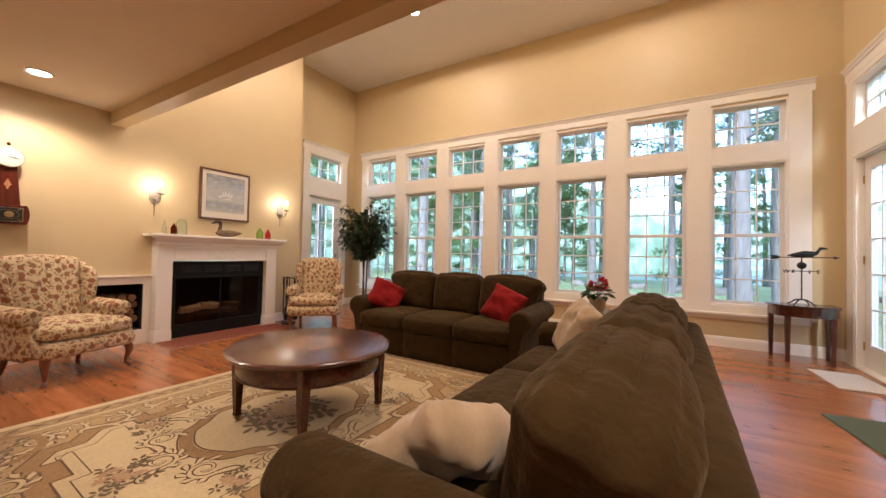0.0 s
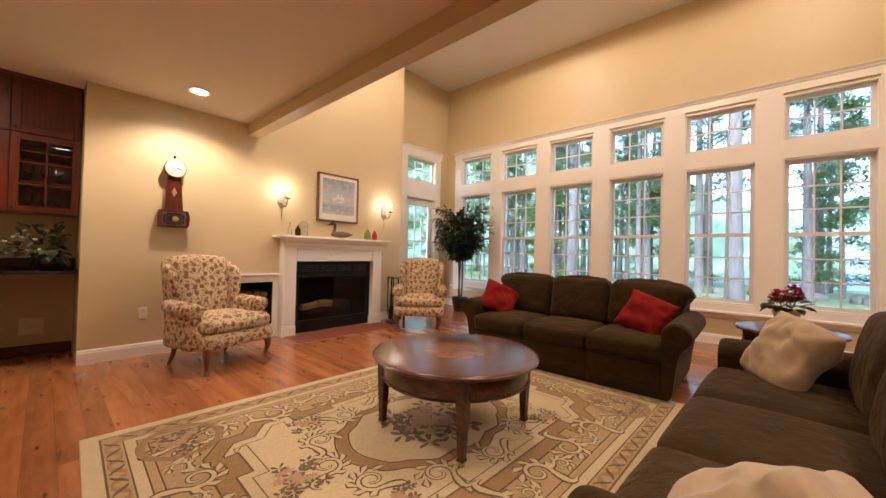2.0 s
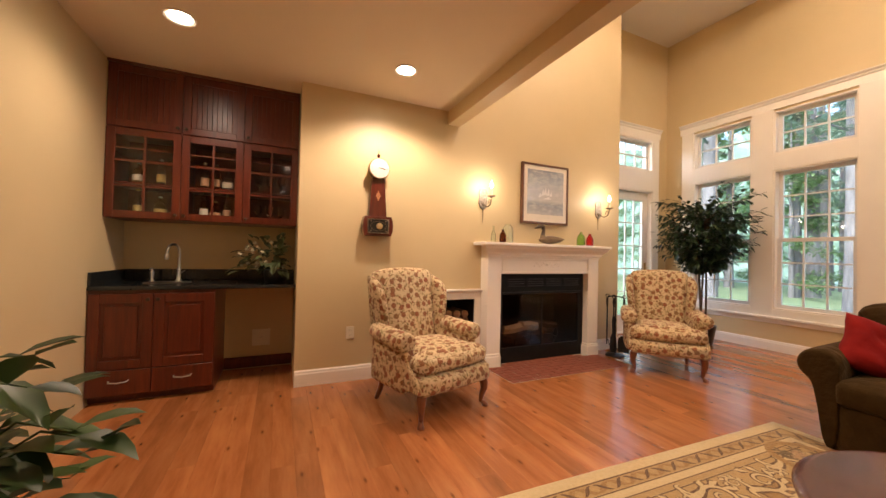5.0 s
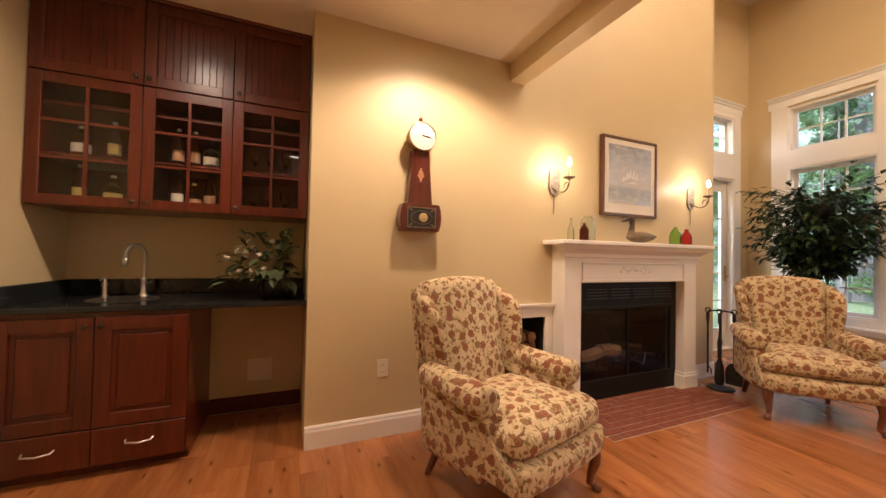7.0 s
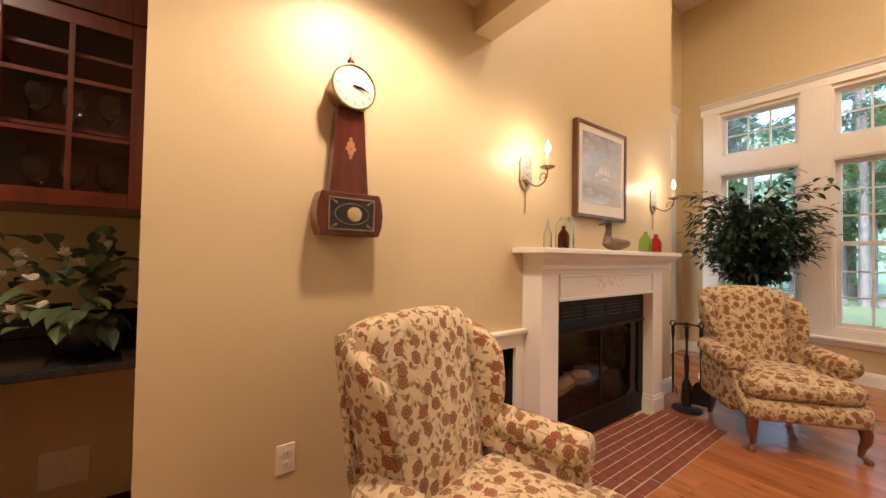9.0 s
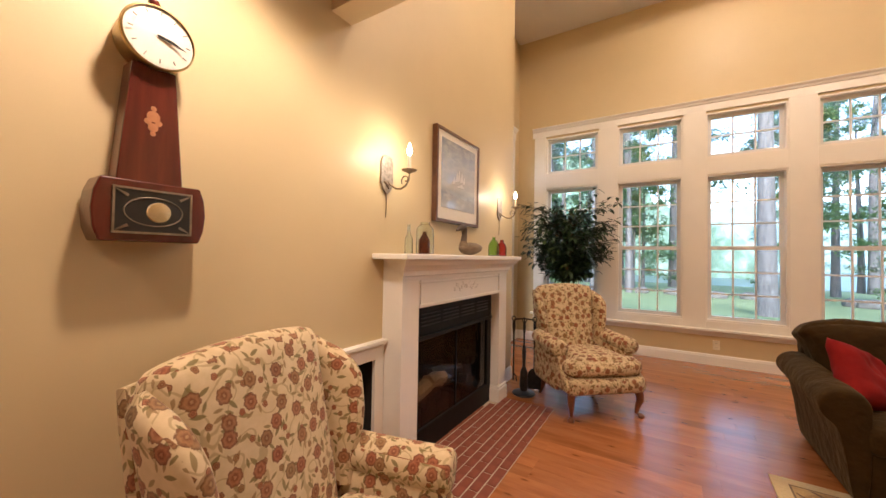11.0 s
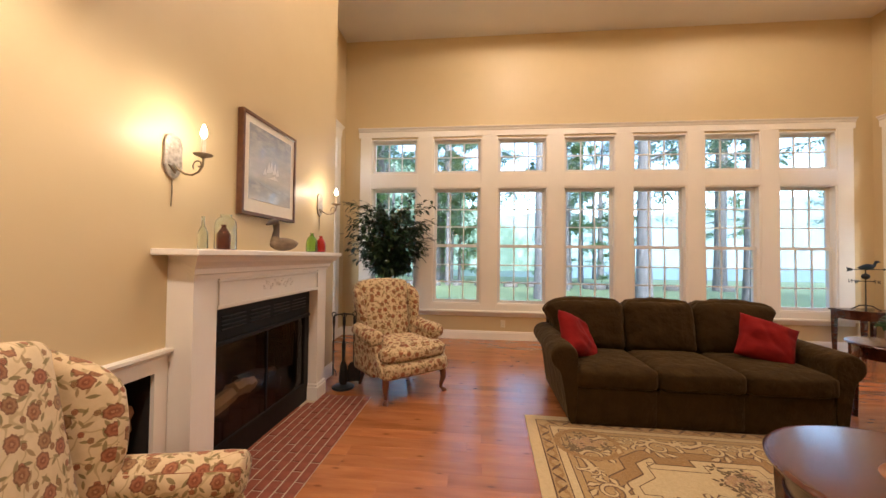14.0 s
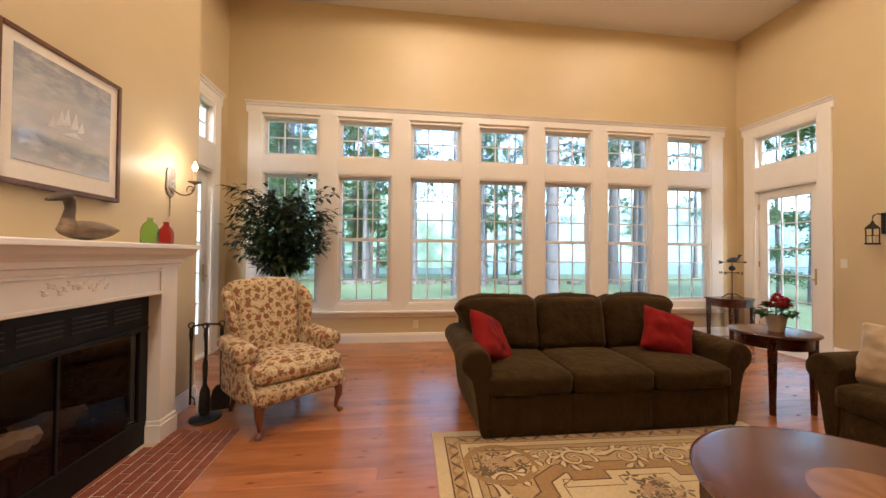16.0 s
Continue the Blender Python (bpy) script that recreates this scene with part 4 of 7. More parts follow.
def ribbon(bm, pts, widths, z):
    left, right = [], []
    for k, p in enumerate(pts):
        a, b = Vector(pts[max(k - 1, 0)]), Vector(pts[min(k + 1, len(pts) - 1)])
        d = (b - a).normalized()
        n = Vector((-d.y, d.x))
        w = widths if isinstance(widths, float) else widths[k]
        left.append(bm.verts.new((p[0] + n.x * w / 2, p[1] + n.y * w / 2, z)))
        right.append(bm.verts.new((p[0] - n.x * w / 2, p[1] - n.y * w / 2, z)))
    for k in range(len(pts) - 1):
        bm.faces.new((left[k], left[k + 1], right[k + 1], right[k]))


def scroll(bm, x, y, size, turn, flip, z, w=0.017):
    """An acanthus scroll: an open curl with a long tail and lobed leaf strokes."""
    pts = []
    for k in range(32):
        s = k / 31
        a = s * 2.5 * math.pi
        r = size * (1 - 0.80 * s)
        pts.append((r * math.cos(a), flip * r * math.sin(a)))
    c, sn = math.cos(turn), math.sin(turn)
    move = lambda q: (x + q[0] * c - q[1] * sn, y + q[0] * sn + q[1] * c)
    ribbon(bm, [move(q) for q in pts], [w * (1.5 - 0.9 * k / 31) for k in range(32)], z)
    tail = [(size + 1.25 * size * s, flip * (-size * 0.95 * math.sin(s * 2.6))) for s in (0, 0.15, 0.3, 0.45, 0.6, 0.75, 0.9, 1.0)]
    ribbon(bm, [move(q) for q in tail], [w * 1.5, w * 2.0, w * 2.2, w * 2.0, w * 1.6, w * 1.2, w * 0.7, w * 0.2], z + 0.00012)
    for k in range(6):
        a = 0.35 + k * 0.72
        p0 = (size * 0.95 * math.cos(a), flip * size * 0.95 * math.sin(a))
        p1 = (size * 1.5 * math.cos(a + 0.5), flip * size * 1.5 * math.sin(a + 0.5))
        mid = ((p0[0] + p1[0]) / 2 * 1.08, (p0[1] + p1[1]) / 2 * 1.08)
        ribbon(bm, [move(p0), move(mid), move(p1)], [w * 0.7, w * 2.0, w * 0.2], z + 0.0002 + 0.00004 * k)


def mitred(bm, pts, lo, hi, z):
    """A closed band beside a loop of points, mitred at its corners."""
    n = len(pts)
    rows = []
    for k in range(n):
        a, b, c = Vector(pts[k - 1]), Vector(pts[k]), Vector(pts[(k + 1) % n])
        d1, d2 = (b - a).normalized(), (c - b).normalized()
        n1, n2 = Vector((-d1.y, d1.x)), Vector((-d2.y, d2.x))
        m = (n1 + n2) / max(0.3, 1 + n1.dot(n2))
        rows.append([bm.verts.new((*(b + m * off), z)) for off in (lo, hi)])
    for k in range(n):
        a, b = rows[k], rows[(k + 1) % n]
        bm.faces.new((a[0], a[1], b[1], b[0]))


def petals(bm, x, y, r, n, z, rng, inner=0.15):
    for k in range(n):
        a = 2 * math.pi * k / n + rng.uniform(-0.2, 0.2)
        L, w = r * rng.uniform(0.8, 1.15), r * rng.uniform(0.28, 0.42)
        pts = []
        for s, ww in ((inner, 0.1), (0.45, 0.9), (0.7, 1.0), (0.9, 0.6), (1.0, 0.1)):
            pts.append(((x + L * s * math.cos(a), y + L * s * math.sin(a)), w * ww))
        ribbon(bm, [p for p, _ in pts], [q for _, q in pts], z + 0.000012 * k + 0.00008 * rng.random())


def build_rug():
    rng = random.Random(5)
    rug = thing("area_rug", "ivory and gold wool rug with scrolls and rose bouquets", "rug", RUG_M)
    hx, hy = RUG_W / 2, RUG_L / 2
    bm = bmesh.new()
    box(bm, -hx, hx, -hy, hy, 0.0, 0.010, 0.004, 2)
    part("backing", bm, RUG_IVORY, rug)
    z = 0.0104
    bm = bmesh.new()
    flat_ring(bm, hx - 0.085, hy - 0.085, 0.085, z)
    flat_ring(bm, hx - 0.235, hy - 0.235, 0.035, z)
    for sx in (-1, 1):
        for sy in (-1, 1):
            bm.faces.new([bm.verts.new((sx * (hx - 0.41) + 0.21 * math.cos(2 * math.pi * k / 28), sy * (hy - 0.43) + 0.19 * math.sin(2 * math.pi * k / 28), z + 0.0003)) for k in range(28)])
    tagged(part("border_band", bm, RUG_TAN, rug), kind="stuff")
    bm = bmesh.new()
    for d, w in ((0.078, 0.010), (0.172, 0.008), (0.228, 0.007), (0.272, 0.008)):
        flat_ring(bm, hx - d, hy - d, w, z + 0.0004)
    tagged(part("border_line", bm, RUG_BROWN, rug), kind="stuff")
    # ribbon of leaves in the outer band
    bm, bg = bmesh.new(), bmesh.new()
    for side in range(4):
        length, off = (RUG_L, hx) if side % 2 == 0 else (RUG_W, hy)
        n = int((length - 0.3) / 0.105)
        ang = side * math.pi / 2
        for k in range(n):
            s = -length / 2 + 0.15 + (k + 0.5) * (length - 0.3) / n
            p = lambda u, v: ((off - 0.128 + u) * math.cos(ang) - (s + v) * math.sin(ang), (off - 0.128 + u) * math.sin(ang) + (s + v) * math.cos(ang))
            f = 1 if k % 2 else -1
            curve = [(p(0.03 * f * math.cos(math.pi * q / 8), -0.058 + 0.116 * q / 8), 0.003 + 0.031 * math.sin(math.pi * q / 8)) for q in range(9)]
            ribbon(bm, [c[0] for c in curve], [c[1] for c in curve], z + 0.0008)
            curve = [(p(-0.03 * f * math.cos(math.pi * q / 8), -0.045 + 0.09 * q / 8), 0.003 + 0.017 * math.sin(math.pi * q / 8)) for q in range(9)]
            ribbon(bg, [c[0] for c in curve], [c[1] for c in curve], z + 0.0010)
    tagged(part("leaf_border", bm, RUG_GOLD, rug), kind="stuff")
    tagged(part("leaf_border", bg, RUG_BROWN, rug), kind="stuff")
    # stepped inner frame, gold between two brown lines
    fx, fy = hx - 0.50, hy - 0.52
    step = [(fx, 0.0), (fx, 0.42), (fx - 0.06, 0.42), (fx - 0.06, 0.62), (fx + 0.03, 0.62), (fx + 0.03, fy - 0.30), (fx - 0.10, fy - 0.20), (fx - 0.10, fy - 0.08), (fx - 0.24, fy + 0.02),
            (0.40, fy + 0.02), (0.40, fy - 0.05), (0.26, fy - 0.05), (0.26, fy + 0.03), (0.0, fy + 0.03)]
    loop = [(x, -y) for x, y in step[::-1]] + step[1:]
    loop = loop + [(-x, y) for x, y in loop[-2:0:-1]]
    loop = [q for k, q in enumerate(loop) if (Vector(q) - Vector(loop[k - 1])).length > 1e-6]
    bm = bmesh.new()
    bm.faces.new([bm.verts.new((sx * (hx - 0.277), sy * (hy - 0.277), z + 0.0001)) for sx, sy in ((-1, -1), (1, -1), (1, 1), (-1, 1))])
    part("scroll_ground", bm, RUG_TAN, rug)
    bm = bmesh.new()
    bm.faces.new([bm.verts.new((x, y, z + 0.0003)) for x, y in loop])
    part("centre_field", bm, RUG_IVORY, rug)
    for mat, lo, hi, dz in ((RUG_GOLD, -0.045, 0.045, 0.0006), (RUG_BROWN, 0.040, 0.050, 0.0009), (RUG_BROWN, -0.050, -0.040, 0.0009), (RUG_BROWN, 0.100, 0.106, 0.0009)):
        bm = bmesh.new()
        mitred(bm, loop, lo, hi, z + dz)
        tagged(part("inner_frame", bm, mat, rug), kind="stuff")
    # acanthus scrolls, pale with brown outlines
    scrolls = []
    for sx in (-1, 1):
        for k in range(7):
            y = (k - 3) * 0.36
            scrolls.append((sx * (hx - 0.40), y, 0.088, (0.9 if k % 2 else 2.4) * sx, 1 if k % 2 else -1, 0.021))
            scrolls.append((sx * (hx - 0.35), y + 0.18, 0.046, (3.9 if k % 2 else 5.2) * sx, -1 if k % 2 else 1, 0.013))
    for sy in (-1, 1):
        for k in range(5):
            x = (k - 2) * 0.34
            scrolls.append((x, sy * (hy - 0.40), 0.088, (0.9 if k % 2 else 2.4) * sy, 1 if k % 2 else -1, 0.021))
            scrolls.append((x + 0.16, sy * (hy - 0.355), 0.046, (3.9 if k % 2 else 5.2) * sy, -1 if k % 2 else 1, 0.013))
    for k in range(12):
        a = 2 * math.pi * k / 12
        scrolls.append((0.53 * math.cos(a), 0.76 * math.sin(a), 0.085, a + 1.2, 1 if k % 2 else -1, 0.018))
    bm, bg = bmesh.new(), bmesh.new()
    for k, (x, y, size, turn, flip, w) in enumerate(scrolls):
        scroll(bm, x, y, size, turn, flip, z + 0.0011 + 0.000005 * k, w * 1.5)
        scroll(bg, x, y, size, turn, flip, z + 0.0017 + 0.000005 * k, w * 0.8)
    tagged(part("scroll_outline", bm, RUG_BROWN, rug), kind="stuff")
    tagged(part("scroll", bg, RUG_IVORY, rug), kind="stuff")
    bm = bmesh.new()
    oval = [(0.43 * math.cos(2 * math.pi * k / 48) * (1 + 0.06 * math.cos(2 * math.pi * k / 4)), 0.62 * math.sin(2 * math.pi * k / 48)) for k in range(49)]
    ribbon(bm, oval, 0.07, z + 0.0006)
    part("medallion_ring", bm, RUG_GOLD, rug)
    bm = bmesh.new()
    for s in (0.93, 1.07):
        ribbon(bm, [(p[0] * s, p[1] * s) for p in oval], 0.010, z + 0.0012)
    tagged(part("medallion_line", bm, RUG_BROWN, rug), kind="stuff")
    # bouquets
    spots = [(sx * (hx - 0.40), sy * (hy - 0.42), 0.17) for sx in (-1, 1) for sy in (-1, 1)] + [(0, 0, 0.30), (0.0, 0.93, 0.17), (0.0, -0.93, 0.17), (0.52, 0.62, 0.13), (-0.52, 0.62, 0.13), (0.52, -0.62, 0.13), (-0.52, -0.62, 0.13)]
    leaf, rose, gold = bmesh.new(), bmesh.new(), bmesh.new()
    ground_patch = bmesh.new()
    for x, y, r in spots:
        if r == 0.17 and abs(x) > 0.3:
            ribbon(ground_patch, [(x + 0.21 * math.cos(2 * math.pi * k / 30), y + 0.19 * math.sin(2 * math.pi * k / 30)) for k in range(31)], 0.045, z + 0.0022)
        for k in range(int(105 * r)):
            a, d = rng.uniform(0, 6.28), r * rng.uniform(0.1, 0.95)
            petals(leaf, x + d * math.cos(a), y + d * math.sin(a), r * 0.31, 5, z + 0.0024 + 0.00001 * k, rng)
        for k in range(int(62 * r)):
            a, d = rng.uniform(0, 6.28), r * rng.uniform(0.0, 0.65)
            petals(rose, x + d * math.cos(a), y + d * math.sin(a), r * 0.22, 7, z + 0.0032 + 0.00003 * k, rng, 0.0)
            petals(gold, x + d * math.cos(a), y + d * math.sin(a), r * 0.11, 6, z + 0.0040 + 0.00003 * k, rng, 0.0)
    tagged(part("bouquet_ring", ground_patch, RUG_GOLD, rug), kind="stuff")
    tagged(part("bouquet_leaf", leaf, RUG_DARK, rug), kind="stuff")
    tagged(part("bouquet_rose", rose, RUG_ROSE, rug), kind="stuff")
    tagged(part("bouquet_centre", gold, RUG_TAN, rug), kind="stuff")
    return rug


build_rug()


# ---- fireplace ----
BRICK = simple("red_brick", (0.165, 0.040, 0.022), (0.25, 0.070, 0.036), 14, 0.8, bump_scale=120, bump_strength=0.35, bump_dist=0.002)
MORTAR = simple("mortar", (0.42, 0.34, 0.25), (0.54, 0.45, 0.34), 30, 0.95, bump_scale=200)
FIREBLACK = simple("black_steel", (0.006, 0.0055, 0.005), (0.012, 0.011, 0.010), 20, 0.5)
FIREBLACK.node_tree.nodes["Principled BSDF"].inputs["Specular IOR Level"].default_value = 0.2
# Soot in the firebox; in the log niche it paints the inner shade.
SOOT_SHADE = simple("soot_shade_panel", (0.008, 0.006, 0.005), (0.020, 0.015, 0.011), 8, 0.9, bump_scale=40)
LOG = simple("ceramic_log", (0.42, 0.28, 0.16), (0.66, 0.50, 0.33), 9, 0.9, bump_scale=60, bump_strength=0.6, bump_dist=0.006)
BARK = simple("bark", (0.05, 0.033, 0.022), (0.12, 0.085, 0.055), 14, 0.95, bump_scale=40, bump_strength=0.7, bump_dist=0.01, stretch=(3, 3, 0.6))


def clear_glass(name, tint, rough=0.0):
    m, nt, bs = material(name)
    bs.inputs["Base Color"].default_value = (*tint, 1)
    bs.inputs["Transmission Weight"].default_value, bs.inputs["Roughness"].default_value, bs.inputs["IOR"].default_value = 1.0, rough, 1.45
    return m


SMOKED = glass_pane_material()
SMOKED.name = "smoked_fire_glass"
for nd in SMOKED.node_tree.nodes:
    if nd.type == "BSDF_TRANSPARENT":
        nd.inputs["Color"].default_value = (0.72, 0.66, 0.60, 1)

CY = 3.08
mantel = thing("fireplace_mantel", "white painted wooden mantelpiece with pilasters and carved frieze", "mantelpiece", pose(WX, CY, 0, 0, 0, 90))
# local x runs along the wall (to the north), local -y into the room
ML, OP = 0.81, 0.64
for side in (-1, 1):
    bm = bmesh.new()
    a, b = sorted((side * ML, side * OP))
    box(bm, a, b, -0.15, 0, 0.15, 1.22)
    part("pilaster", bm, WHITE, mantel)
    bm = bmesh.new()
    for y0, z0, z1, e in ((-0.168, 0.0, 0.12, 0.018), (-0.160, 0.12, 0.145, 0.010)):
        box(bm, a - e, b + e * 0.2, y0, 0, z0, z1, 0.004)
    part("plinth", bm, WHITE, mantel)
bm = bmesh.new()
box(bm, -OP, OP, -0.145, 0, FIRE_Z + 0.012, 1.22)
part("frieze", bm, WHITE, mantel)
bm = bmesh.new()
for z0, z1 in ((FIRE_Z + 0.012, FIRE_Z + 0.035), (1.165, 1.18)):
    box(bm, -OP, OP, -0.158, -0.145, z0, z1, 0.004)
for x in (-OP + 0.01, OP - 0.02):
    box(bm, x, x + 0.012, -0.156, -0.145, FIRE_Z + 0.035, 1.19, 0.003)
part("frieze_moulding", bm, WHITE, mantel)
# carved spray in the middle of the frieze
bm = bmesh.new()
for side in (-1, 1):
    for k in range(7):
        x = side * (0.02 + 0.026 * k)
        z = 1.112 + 0.022 * math.sin(k * 1.7)
        soft_box(bm, (x, -0.1435, z), (0.034, 0.010, 0.018), 0.007, cuts=2, m=None)
        tube(bm, [(x, -0.1445, z), (x + side * 0.012, -0.146, z + 0.016), (x + side * 0.026, -0.1445, z + 0.02)], [0.005, 0.006, 0.002], 6)
lathe(bm, [(0.002, -0.158), (0.012, -0.156), (0.022, -0.146)], 14, (0, 0, 1.12), "y")
part("carving", bm, WHITE, mantel, "shallow carved leaf spray", 50)
prof = [(0, 1.215), (-0.158, 1.215), (-0.162, 1.235), (-0.175, 1.24), (-0.178, 1.262), (-0.195, 1.275), (-0.225, 1.292), (-0.238, 1.31), (-0.245, 1.318), (0, 1.318)]
prof = [(y, 1.318 - (1.318 - z) * 1.25) for y, z in prof]
bm = bmesh.new()
rings = []
for s in (-1, 1):
    rings.append([bm.verts.new((s * (ML + max(0.0, -p[0] - 0.15)), p[0], p[1])) for p in prof])
n = len(prof)
for k in range(n):
    bm.faces.new((rings[0][k], rings[0][(k + 1) % n], rings[1][(k + 1) % n], rings[1][k]))
bm.faces.new(rings[0])
bm.faces.new(rings[1][::-1])
part("crown_moulding", bm, WHITE, mantel)
bm = bmesh.new()
box(bm, -0.915, 0.915, -0.262, 0, 1.3185, 1.352, 0.006, 2)
part("shelf", bm, WHITE, mantel)

fire = thing("fireplace_insert", "black steel fireplace insert with glass doors and pale logs", "fireplace", pose(WX, CY, 0, 0, 0, 90))
bm = bmesh.new()
F = 0.622
box(bm, -F, F, 0.42, 0.45, 0.02, 0.98)
box(bm, -F, -F + 0.02, -0.04, 0.42, 0.02, 0.98)
box(bm, F - 0.02, F, -0.04, 0.42, 0.02, 0.98)
box(bm, -F + 0.02, F - 0.02, -0.04, 0.42, 0.02, 0.04)
box(bm, -F + 0.02, F - 0.02, -0.04, 0.42, 0.96, 0.98)
part("firebox", bm, SOOT_SHADE, fire)
bm = bmesh.new()
box(bm, -F - 0.015, F + 0.015, -0.07, -0.045, 0.80, 1.005)
box(bm, -F - 0.015, F + 0.015, -0.07, -0.045, 0.004, 0.17)
box(bm, -F - 0.015, -F + 0.06, -0.07, -0.045, 0.17, 0.80)
box(bm, F - 0.06, F + 0.015, -0.07, -0.045, 0.17, 0.80)
part("front_frame", bm, FIREBLACK, fire)
bm = bmesh.new()
box(bm, -F + 0.01, F - 0.01, -0.095, -0.07, 0.775, 0.80, 0.005)
part("hood", bm, FIREBLACK, fire)
bm = bmesh.new()
box(bm, -0.007, 0.007, -0.064, -0.05, 0.17, 0.80)
part("door_stile", bm, FIREBLACK, fire)
for side in (-1, 1):
    bm = bmesh.new()
    a, b = sorted((side * 0.007, side * (F - 0.06)))
    box(bm, a, b, -0.057, -0.053, 0.175, 0.795)
    part("glass_door", bm, SMOKED, fire, "smoked glass door").visible_shadow = False
LOUVRE = simple("louvre_grey", (0.035, 0.033, 0.031), (0.06, 0.057, 0.054), 20, 0.4, 0.5)
for k in range(4):
    for r in range(4):
        bm = bmesh.new()
        x = -0.50 + k * 0.275
        box(bm, x, x + 0.23, -0.078, -0.070, 0.862 + r * 0.026, 0.869 + r * 0.026)
        part("louvre", bm, LOUVRE, fire)


def log_mesh(length, r, seed):
    bm = bmesh.new()
    rng = random.Random(seed)
    pts = [(length * (k / 6 - 0.5), rng.uniform(-0.01, 0.01), rng.uniform(-0.01, 0.01)) for k in range(7)]
    tube(bm, pts, [r * rng.uniform(0.92, 1.06) for _ in pts], 6)
    return mesh_of("log", bm, LOG, 35)


CHAR = simple("charred_log", (0.035, 0.022, 0.014), (0.10, 0.065, 0.04), 12, 0.95, bump_scale=60, bump_strength=0.6, bump_dist=0.006)
for k, (x, y, z, a, tilt, ln, r) in enumerate([(-0.33, 0.06, 0.35, 3, -4, 0.26, 0.052), (-0.08, 0.08, 0.37, -2, 3, 0.24, 0.056), (-0.05, 0.14, 0.28, 6, 0, 0.60, 0.05), (0.10, 0.24, 0.28, -8, 0, 0.60, 0.05), (0.20, 0.16, 0.36, -14, 4, 0.36, 0.045)]):
    lg = piece("log", log_mesh(ln, r, k), fire, pose(x, y, z, 0, tilt, a))
    lg["label"] = "pale ceramic fire log" if k < 2 else "charred ceramic fire log"
    if k > 1:
        lg.data.materials[0] = CHAR
bm = bmesh.new()
for x in (-0.3, -0.1, 0.1, 0.3):
    tube(bm, [(x, 0.0, 0.32), (x, 0.01, 0.225), (x, 0.32, 0.225)], 0.008, 6)
    tube(bm, [(x, 0.05, 0.225), (x, 0.05, 0.04)], 0.008, 6)
tube(bm, [(-0.34, 0.16, 0.225), (0.34, 0.16, 0.225)], 0.009, 6)
part("grate", bm, IRON, fire)

store = thing("log_niche", "white cased low niche filled with split firewood", "log niche", pose(WX, 0, 0, 0, 0, 90))
bm = bmesh.new()
y0, y1 = LOG_Y
for a, b, z0, z1 in ((y0 - 0.085, y0, 0.0, 0.80), (y1, y1 + 0.075, 0.0, 0.80), (y0, y1, LOG_Z[1], 0.80), (y0, y1, 0.0, LOG_Z[0])):
    box(bm, a, b, -0.022, 0, z0, z1)
part("casing", bm, WHITE, store)
bm = bmesh.new()
prism(bm, [(0, 0.80), (-0.026, 0.80), (-0.034, 0.815), (-0.05, 0.822), (-0.05, 0.838), (0, 0.838)], y0 - 0.10, y1 + 0.08, "x")
part("cap", bm, WHITE, store)
bm = bmesh.new()
box(bm, y0 + 0.001, y1 - 0.001, 0.36, 0.40, LOG_Z[0] + 0.001, LOG_Z[1] - 0.001)
part("back", bm, SOOT_SHADE, store)
# Near-black lining added to stand in for the shade inside the niche.
bm = bmesh.new()
za, zb = LOG_Z
for bx in ((y0, y0 + 0.004, 0.0, 0.36, za, zb), (y1 - 0.004, y1, 0.0, 0.36, za, zb), (y0 + 0.004, y1 - 0.004, 0.0, 0.36, zb - 0.004, zb), (y0 + 0.004, y1 - 0.004, 0.0, 0.36, za, za + 0.004)):
    box(bm, *bx)
part("lining", bm, SOOT_SHADE, store)
SPLIT = simple("split_firewood", (0.10, 0.05, 0.025), (0.26, 0.14, 0.07), 18, 0.9, bump_scale=50, bump_strength=0.5, bump_dist=0.004)
rng = random.Random(8)
z = LOG_Z[0] + 0.05
row = 0
while z < LOG_Z[1] - 0.16:
    x = y0 + 0.06 + 0.03 * (row % 2)
    while x < y1 - 0.05:
        bm = bmesh.new()
        r = rng.uniform(0.042, 0.05)
        tube(bm, [(x, 0.03 + rng.uniform(0, 0.05), z), (x + rng.uniform(-0.01, 0.01), 0.34, z)], r, rng.choice((5, 6, 7)))
        part("firewood", bm, SPLIT, store)
        x += r * 2.05
    z += 0.085
    row += 1

# hearth
HX0, HX1, HY0, HY1 = WX + 0.15, -4.41, 2.27, 3.85
hearth = thing("hearth", "red brick hearth laid flush with the floor", "hearth", None, "", "structure")
bm = bmesh.new()
box(bm, HX0 - 0.22, HX1, HY0, HY1, -0.02, 0.001)
part("mortar_bed", bm, MORTAR, hearth)
bm = bmesh.new()
PITCH = (HY1 - HY0) / 8
bl, bw = PITCH - 0.009, 0.058
box(bm, -bw / 2, bw / 2, -bl / 2, bl / 2, 0, 0.006, 0.002)
brick_mesh = mesh_of("brick", bm, BRICK)
bm = bmesh.new()
box(bm, -bw / 2, bw / 2, -PITCH / 4 + 0.0045, PITCH / 4 - 0.0045, 0, 0.006, 0.002)
half_brick = mesh_of("half_brick", bm, BRICK)
rng = random.Random(4)
